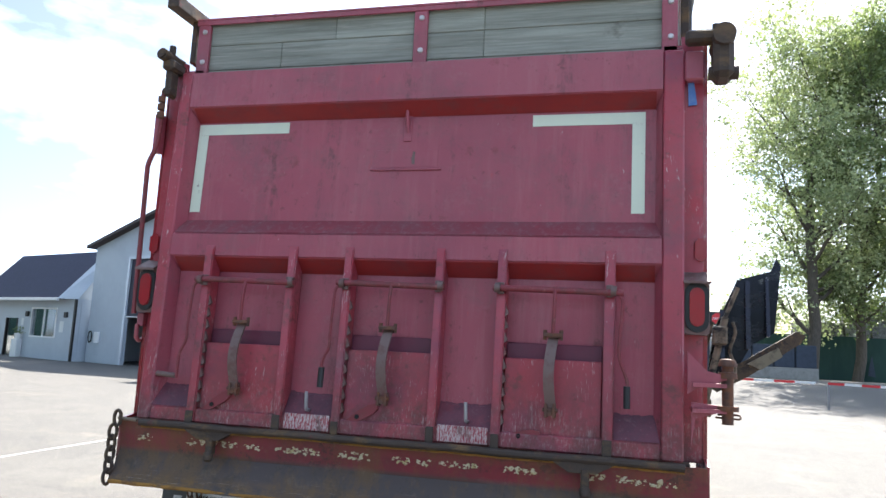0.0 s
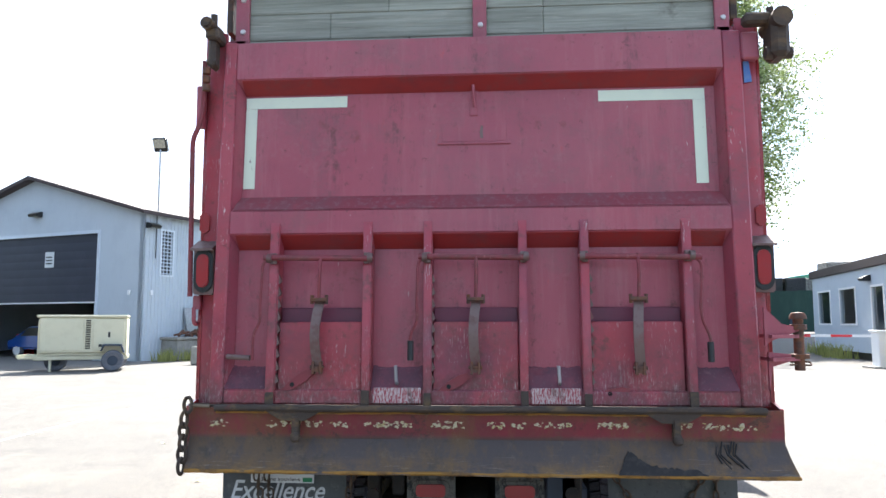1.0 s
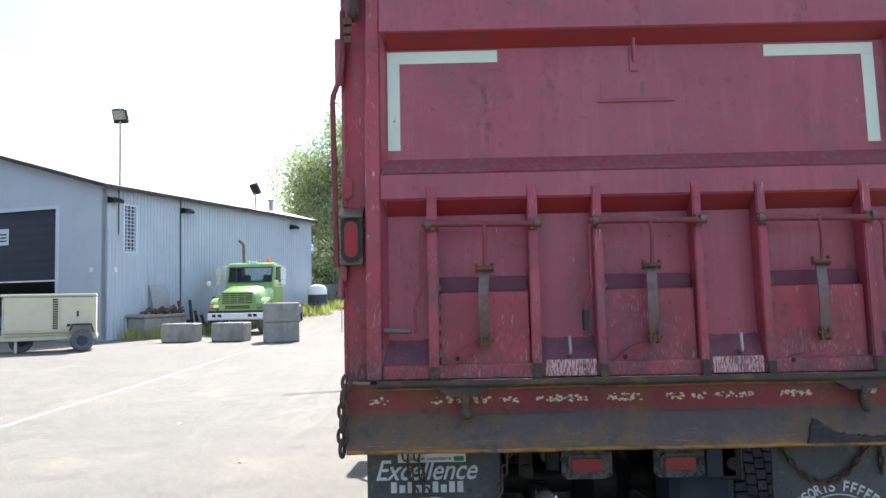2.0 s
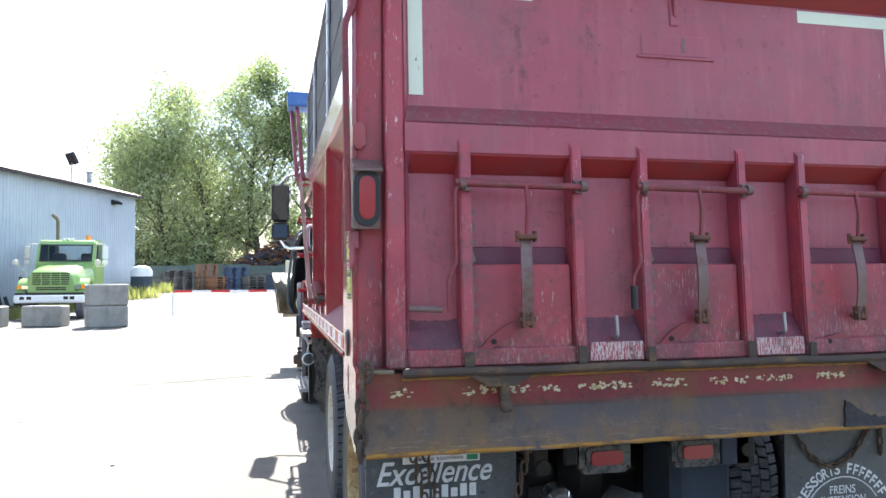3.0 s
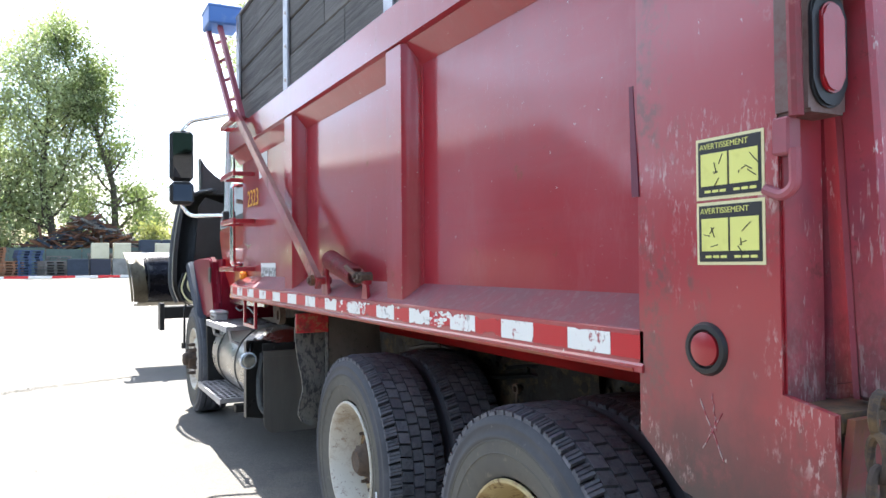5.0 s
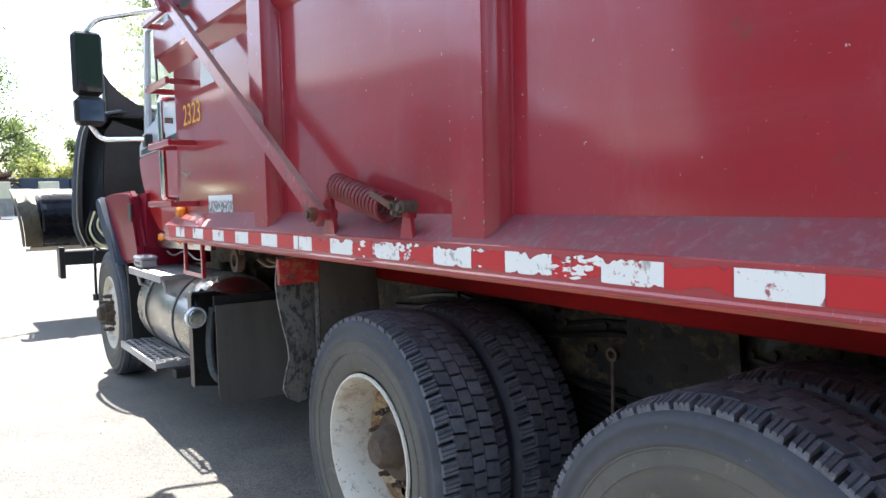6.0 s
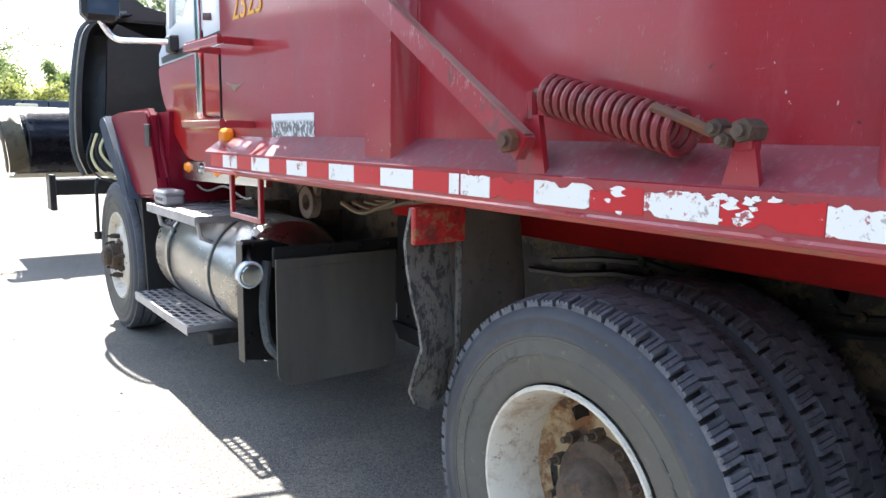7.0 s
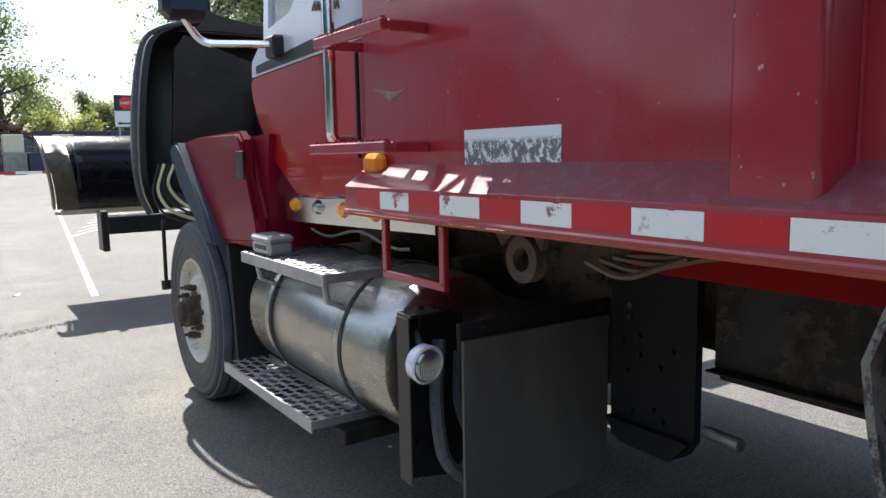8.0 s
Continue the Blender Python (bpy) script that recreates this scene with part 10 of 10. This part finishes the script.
part("bollard_tube", bm, M["safetyyellow"], bl)
bm = B()
rod(bm, (12.75, 25.6, 1.25), (12.75, 25.6, 1.32), 0.112, 16)
part("bollard_band", bm, M["ink"], bl)

# ---- screens, fences, bales ----
bm = B()
for i in range(16):
    x0 = 7.5 + i * 2.2
    box(bm, (x0, 60 + 0.05 * math.sin(i * 2.1), 0.85), (x0 + 2.18, 60.06 + 0.05 * math.sin(i * 2.1), 4.05 + 0.05 * math.sin(i)))
solid("screened_fence", bm, M["screen"], "tall fence covered in dark green screen cloth", "fence", kind="structure")
for x, z in ((12.4, 1.2), (16.6, 1.3), (22.0, 1.0)):
    bm = B()
    slab(bm, [(x, z), (x + 0.5, z - 0.1), (x + 0.3, z + 1.4), (x + 0.15, z + 0.9)], "y", 59.88, 59.90)
    solid("torn_cloth", bm, M["flare"], "torn pale flap of screen cloth on the fence", "cloth")
rnd = random.Random(31)
for i in range(15):
    for j in range(3 if i in (2, 3, 4, 8, 9) else 2):
        if i > 9 and j > 1:
            continue
        x0 = 12.5 + i * 1.75
        bm = B()
        box(bm, (x0, 63 + rnd.uniform(-0.3, 0.3), 2.6 + j * 1.35), (x0 + 1.68, 65, 2.6 + j * 1.35 + 1.3), 0.08)
        bmesh.ops.subdivide_edges(bm, edges=bm.edges[:], cuts=2, use_grid_fill=True)
        for v in bm.verts:
            n = noise.noise_vector(v.co * 2.3)
            v.co += n * 0.13
        kind = "blackbale" if i in (5, 6) and j == 1 else ("redbale" if i == 8 and j == 1 else "bale")
        solid("scrap_bale", bm, M[kind], {"bale": "crushed grey scrap bale stacked behind the fence", "blackbale": "dark wrapped bale stacked behind the fence", "redbale": "crushed red scrap bale behind the fence"}[kind], "scrap bale", "stacked bales")
bm = B()
box(bm, (10, 63.0, 0.85), (40, 65.2, 2.6), 0.02)
solid("bale_platform", bm, M["concrete"], "concrete retaining wall under the stacked bales", "wall", kind="structure")
bm = B()
slab(bm, [(24, 5.4), (33, 6.8), (42, 5.6), (42, 0.85), (24, 0.85)], "y", 70, 78)
solid("tarp_shed", bm, M["tealroof"], "green tarpaulin-roofed shed beyond the bales", "shed")
# left: lower fence behind the pallets
bm = B()
for i in range(18):
    x0 = -24 + i * 2.0
    box(bm, (x0, 54, 0.85), (x0 + 1.97, 54.06, 2.55 + 0.06 * math.sin(i * 1.7)))
solid("panel_fence", bm, M["fence"], "grey-green panel fence along the yard's end", "fence", kind="structure")


def pallet_stack(x, y, n, mat, yaw=0.0):
    st = thing("pallet_stack", (x, y, gz(y)), {"pallet": "tall stack of weathered grey pallets", "palletblue": "tall stack of blue pallets", "palletorange": "stack of orange-brown pallets"}[mat], "pallet stack", "pallets along the fence")
    for k in range(n):
        bm = B()
        z = gz(y) + k * 0.145
        mt = Matrix.Translation((x + rnd.uniform(-0.04, 0.04), y + rnd.uniform(-0.04, 0.04), z)) @ Matrix.Rotation(yaw + rnd.uniform(-0.03, 0.03), 4, "Z")
        slab(bm, [(-0.6, 0.13), (0.6, 0.13), (0.6, 0.0), (0.46, 0.0), (0.46, 0.075), (0.07, 0.075), (0.07, 0.0), (-0.07, 0.0), (-0.07, 0.075), (-0.46, 0.075), (-0.46, 0.0), (-0.6, 0.0)], "y", -0.5, 0.5)
        part("pallet", moved(bm, mt), M[mat], st)


for x, y, n, mat, yaw in ((-11.2, 48.6, 7, "pallet", 0.1), (-9.6, 47.8, 7, "pallet", 0.05), (-8.35, 47.5, 8, "pallet", 0.3), (-8.1, 48.9, 9, "pallet", -0.2), (-7.0, 48.0, 8, "pallet", -0.15), (-6.45, 47.6, 11, "palletorange", 0.2), (-5.7, 47.2, 6, "palletorange", 0.7), (-4.75, 47.6, 10, "palletblue", 0.25), (-3.7, 47.3, 6, "pallet", 0.5), (-3.3, 48.7, 8, "pallet", 0.0), (-1.2, 48.3, 9, "pallet", 0.1), (0.4, 48.6, 10, "pallet", -0.1), (2.2, 48.2, 9, "palletblue", 0.1)):
    pallet_stack(x, y, n, mat, yaw)
for i in range(7):
    x0 = -2.9 + i * 1.08
    bm = B()
    box(bm, (x0, 45.6, gz(46)), (x0 + 1.0, 46.5, gz(46) + 0.95), 0.03)
    solid("crate", bm, M[("flare", "rolldoor", "concrete")[i % 3]], "grey storage crate beside the pallets", "crate", "crates by the pallets")
    if i in (1, 2, 4):
        bm = B()
        box(bm, (x0 + 0.05, 45.65, gz(46) + 0.952), (x0 + 0.92, 46.4, gz(46) + 1.8), 0.03)
        solid("crate", bm, M["creampaint"], "pale storage crate stacked on another", "crate", "crates by the pallets")
# scrap heap behind the fence
bm = B()
r7 = random.Random(77)
for i in range(700):
    x = r7.gauss(-1.6, 2.6)
    h = max(0.3, 4.6 - abs(x + 1.6) * 0.65)
    c = Vector((x, 58 + r7.uniform(-1.5, 1.5), 0.85 + r7.uniform(0.2, h) * 0.85))
    d = Vector((r7.gauss(0, 1), r7.gauss(0, 0.5), r7.gauss(0, 0.25))).normalized() * r7.uniform(0.3, 1.1)
    rod(bm, c - d, c + d, r7.uniform(0.03, 0.12), 4, m=r7.choice((0, 0, 1, 2, 3)))
solid("scrap_heap", bm, [M["rust"], M["palletorange"], M["flare"], M["bale"]], "heap of rusty orange and grey scrap behind the fence", "scrap heap", kind="stuff")
for i in range(8):
    bm = B()
    box(bm, (1.2 + i * 1.3, 52.0, 1.6), (2.42 + i * 1.3, 53.0, 3.05), 0.04)
    solid("storage_bin", bm, M["flare"], "grey-blue storage bin on a low wall", "bin", "bins on the wall")
bm = B()
box(bm, (1.0, 51.9, 0.85), (11.6, 53.1, 1.6), 0.02)
solid("low_wall", bm, M["concrete"], "low concrete wall under the bins", "wall", kind="structure")
# exit sign
sg = thing("exit_sign", (4.950, 46.5, 0.85), "white board with a red stop disc and a black arrow", "sign")
bm = B()
rod(bm, (4.600, 46.55, 0.85), (4.600, 46.55, 3.1), 0.05, 8)
rod(bm, (5.350, 46.55, 0.85), (5.350, 46.55, 3.1), 0.05, 8)
part("sign_post", bm, M["galv"], sg)
bm = B()
box(bm, (4.400, 46.46, 3.05), (5.550, 46.5, 3.85), 0.005)
part("sign_board", bm, M["armwhite"], sg)
bm = B()
box(bm, (4.400, 46.46, 3.86), (5.550, 46.5, 4.65), 0.005)
part("sign_board", bm, M["ink"], sg)
bm = B()
slab(bm, [(4.97 + 0.34 * math.cos(math.pi / 8 + math.pi / 4 * i), 4.25 + 0.34 * math.sin(math.pi / 8 + math.pi / 4 * i)) for i in range(8)], "y", 46.448, 46.456)
part("stop_disc", bm, M["armred"], sg)
letters("ARRÊT", 0.2, M["armwhite"], sg, pose(4.680, 46.445, 4.18, 90, 0, 0))
bm = B()
slab(bm, [(4.500, 3.22), (4.650, 3.32), (4.650, 3.26), (5.450, 3.26), (5.450, 3.18), (4.650, 3.18), (4.650, 3.12)], "y", 46.452, 46.458)
box(bm, (5.150, 46.452, 3.4), (5.400, 46.458, 3.7))
part("arrow", bm, M["ink"], sg)
tank = thing("storage_tank", (-9.4, 43.0, gz(43.0)), "upright dark grey tank with a pale domed cap", "tank")
bm = B()
lathe(bm, [(0, 0), (0.52, 0), (0.55, 0.2), (0.55, 1.15), (0.50, 1.3), (0, 1.32)], (-9.4, 43.0, gz(43.0)), (0, 0, 1), 24)
part("tank_body", bm, M["flare"], tank)
bm = B()
lathe(bm, [(0.56, 1.0), (0.56, 1.3), (0.42, 1.5), (0.15, 1.58), (0, 1.58)], (-9.4, 43.0, gz(43.0)), (0, 0, 1), 24)
part("tank_cap", bm, M["armwhite"], tank, "pale domed cap")
spots = [(-9.3 + rnd.uniform(-0.6, 0.8), 41 + i * 0.35) for i in range(14)] + [(14.3 + rnd.uniform(-0.3, 0.3), 33 + i * 0.9) for i in range(5)]
grass("verge_weeds", spots, M["weed"], "tufts of yellow-green grass on the verge", (0.3, 0.7), 50, 0.6, 9)


# ---- trees ----
def tree(x, y, h, spread, leafm, label, seed, base=0.1, nleaf=14000, leaf=0.115, lean=0.0, group="trees round the yard", clump=0.55, pull=0.0, taper=1.0, low=0.95):
    r = random.Random(seed)
    t = thing("tree", (x, y, gz(y)), label, "tree", group)
    bm = B()
    tips = []

    def limb(p, d, length, rad, depth):
        n = (14, 6, 4)[depth]
        pts, rr = [p.copy()], [rad]
        for i in range(n):
            f = (i + 1) / n
            lift = (0.05, 0.06, 0.03)[depth]
            d = (d + Vector((r.gauss(0, 0.11), r.gauss(0, 0.11), lift + r.gauss(0, 0.05)))).normalized()
            p = p + d * length / n
            pts.append(p.copy())
            rr.append(rad * (1 - 0.85 * f))
            if depth == 2 or (depth == 1 and f > 0.45) or (depth == 0 and f > 0.85):
                tips.append(p.copy())
            if depth == 0 and f > base:
                g = (f - base) / (1 - base)
                reach = spread * (low + (1.17 - low) / 0.4 * g if g < 0.4 else 1.17 - taper * (g - 0.4) * 1.1)
                for q in range(r.choice((2, 3, 4))):
                    a = r.uniform(0, 6.283)
                    nd = Vector((math.cos(a) + pull * g, math.sin(a), r.uniform(0.05, 0.8) + 0.45 * g)).normalized()
                    limb(p - d * r.uniform(0, length / n), nd, reach * r.uniform(0.7, 1.2), rr[-1] * 0.5, 1)
            elif depth == 1 and f > 0.25:
                for q in range(2):
                    nd = (d * 0.7 + Vector((r.gauss(0, 0.6), r.gauss(0, 0.6), r.gauss(0.05, 0.45)))).normalized()
                    limb(p, nd, length * r.uniform(0.22, 0.42), rr[-1] * 0.6, 2)
        sweep(bm, pts, [max(0.012, v) for v in rr], (8, 5, 4)[depth])

    limb(Vector((x, y, gz(y) - 0.05)), Vector((lean + r.gauss(0, 0.05), r.gauss(0, 0.05), 1)), h * 0.95, h * 0.016, 0)
    part("trunk", bm, M["bark"], t, angle=60)
    rng = np.random.RandomState(seed)
    tp = np.array([tuple(p) for p in tips])
    w = rng.uniform(0.1, 1.0, len(tp)) ** 1.8
    k = rng.choice(len(tp), nleaf, p=w / w.sum())
    sub = rng.randint(0, 5, nleaf)
    offs = rng.normal(0, 1, (len(tp), 5, 3)) * np.array([1, 1, 0.8]) * clump
    c = tp[k] + offs[k, sub] + rng.normal(0, 1, (nleaf, 3)) * np.array([1, 1, 0.7]) * 0.26
    c[:, 2] = np.maximum(c[:, 2], gz(y) + 0.4)
    a = rng.normal(0, 1, (nleaf, 3))
    a /= np.linalg.norm(a, axis=1)[:, None]
    b = np.cross(a, rng.normal(0, 1, (nleaf, 3)))
    b /= np.linalg.norm(b, axis=1)[:, None]
    sz = leaf * rng.uniform(0.55, 1.25, (nleaf, 1))
    nrm = np.cross(a, b)
    v = np.stack([c - a * sz, c + b * sz * 0.66 + nrm * sz * 0.18, c + a * sz, c - b * sz * 0.66 + nrm * sz * 0.18], 1).reshape(-1, 3) - np.array([x, y, gz(y)])
    me = bpy.data.meshes.new("crown")
    me.from_pydata(v.tolist(), [], np.arange(nleaf * 4).reshape(-1, 4).tolist())
    me.materials.append(leafm)
    cr = new("crown", me)
    cr.parent = t
    HOME[cr] = HOME[t]
    return t


POP = "tall cottonwood with a loose airy green crown"
BUSH = "bushy poplar leafed almost to the ground"
tree(11.6, 54.0, 26.5, 6.8, M["leaf2"], "large old cottonwood with wide limbs and grey-green leaves", 1, 0.10, 52000, 0.13, clump=0.8, pull=0.15, taper=0.35, low=0.72)
tree(15.4, 58.0, 24.0, 5.4, M["leaf"], POP, 2, 0.20, 34000, 0.13, lean=0.03, pull=0.3, clump=0.8, taper=0.35, low=0.7)
tree(-3.4, 60.0, 18.8, 4.0, M["leaf2"], POP, 3, 0.16, 20000, clump=0.7, taper=0.6)
tree(-6.9, 61.0, 14.8, 3.8, M["leaf2"], BUSH, 4, 0.05, 18000, clump=0.75, taper=0.45)
tree(-10.2, 60.0, 11.6, 3.7, M["leaf2"], BUSH, 5, 0.04, 16000, clump=0.75, taper=0.4)
tree(-13.6, 62.0, 11.0, 3.3, M["leaf2"], BUSH, 6, 0.04, 13000, clump=0.75, taper=0.4)
tree(0.5, 62.0, 19.0, 2.9, M["leaf"], "slender cottonwood with a sparse crown", 7, 0.14, 11000, lean=0.04, clump=0.6)
tree(-9.0, 66.0, 12.2, 3.4, M["leaf"], BUSH, 9, 0.05, 12000, clump=0.9, taper=0.4)
tree(-5.0, 65.0, 15.5, 3.4, M["leaf2"], BUSH, 10, 0.05, 11000, clump=0.9)
tree(-12.2, 65.0, 11.2, 3.3, M["leaf"], BUSH, 11, 0.05, 10000, clump=0.9, taper=0.4)
for i, (x, y, h, w) in enumerate(((8.3, 118, 12.5, 2.4), (10.2, 120, 10.0, 2.2), (13.6, 119, 9.0, 2.0), (15.6, 123, 10.4, 1.8), (18.5, 120, 8.6, 2.4), (-1.5, 120, 12.0, 3.4))):
    tree(x, y, h, w, M["leaf"], "small young tree far beyond the yard", 20 + i, 0.06, 6000, 0.17, 0.0, "far trees", 0.5)
for i, x in enumerate((2.7, 3.9, 5.0)):
    tree(x, 58.0, 3.3, 0.9, M["weed"], "low yellow-green shrub behind the fence", 40 + i, 0.05, 1500, 0.12, 0.0, "shrubs behind the fence", 0.25)


def woods(a, b, n, height, seed):
    """A ragged dark band of woods along a line."""
    a, b = Vector((*a, 0)), Vector((*b, 0))
    d = (b - a) / n
    s = Vector((-d.y, d.x, 0)).normalized() * 6
    bm = B()
    for i in range(n):
        p = a + d * i
        q = p + d * 1.03
        top = Vector((0, 0, height * (1 + 0.45 * noise.noise((i * 0.7, seed, 0)) + 0.2 * noise.noise((i * 2.3, seed + 5, 0)))))
        vs = [bm.verts.new(c) for c in (p, q, q + s, p + s, p + top, q + top, q + s + top, p + s + top)]
        for f in ((0, 1, 5, 4), (1, 2, 6, 5), (2, 3, 7, 6), (3, 0, 4, 7), (4, 5, 6, 7)):
            bm.faces.new([vs[k] for k in f])
    bmesh.ops.subdivide_edges(bm, edges=bm.edges[:], cuts=2, use_grid_fill=True)
    for v in bm.verts:
        v.co += noise.noise_vector(v.co * 0.4) * 1.2
    solid("far_woods", bm, M["screen"], "dark line of far woods beyond the yard", "woods", kind="stuff")


woods((-260, 230), (280, 230), 60, 7, 2)
# out of view, added for the dark line reflected in paint and mirrors
woods((-88, 26), (-50, 88), 14, 5.5, 8)
woods((-44, -70), (-44, 22), 16, 14.5, 3)
woods((-33, 0), (-33, 27), 6, 13, 6)
woods((-50, -64), (60, -64), 18, 12, 4)
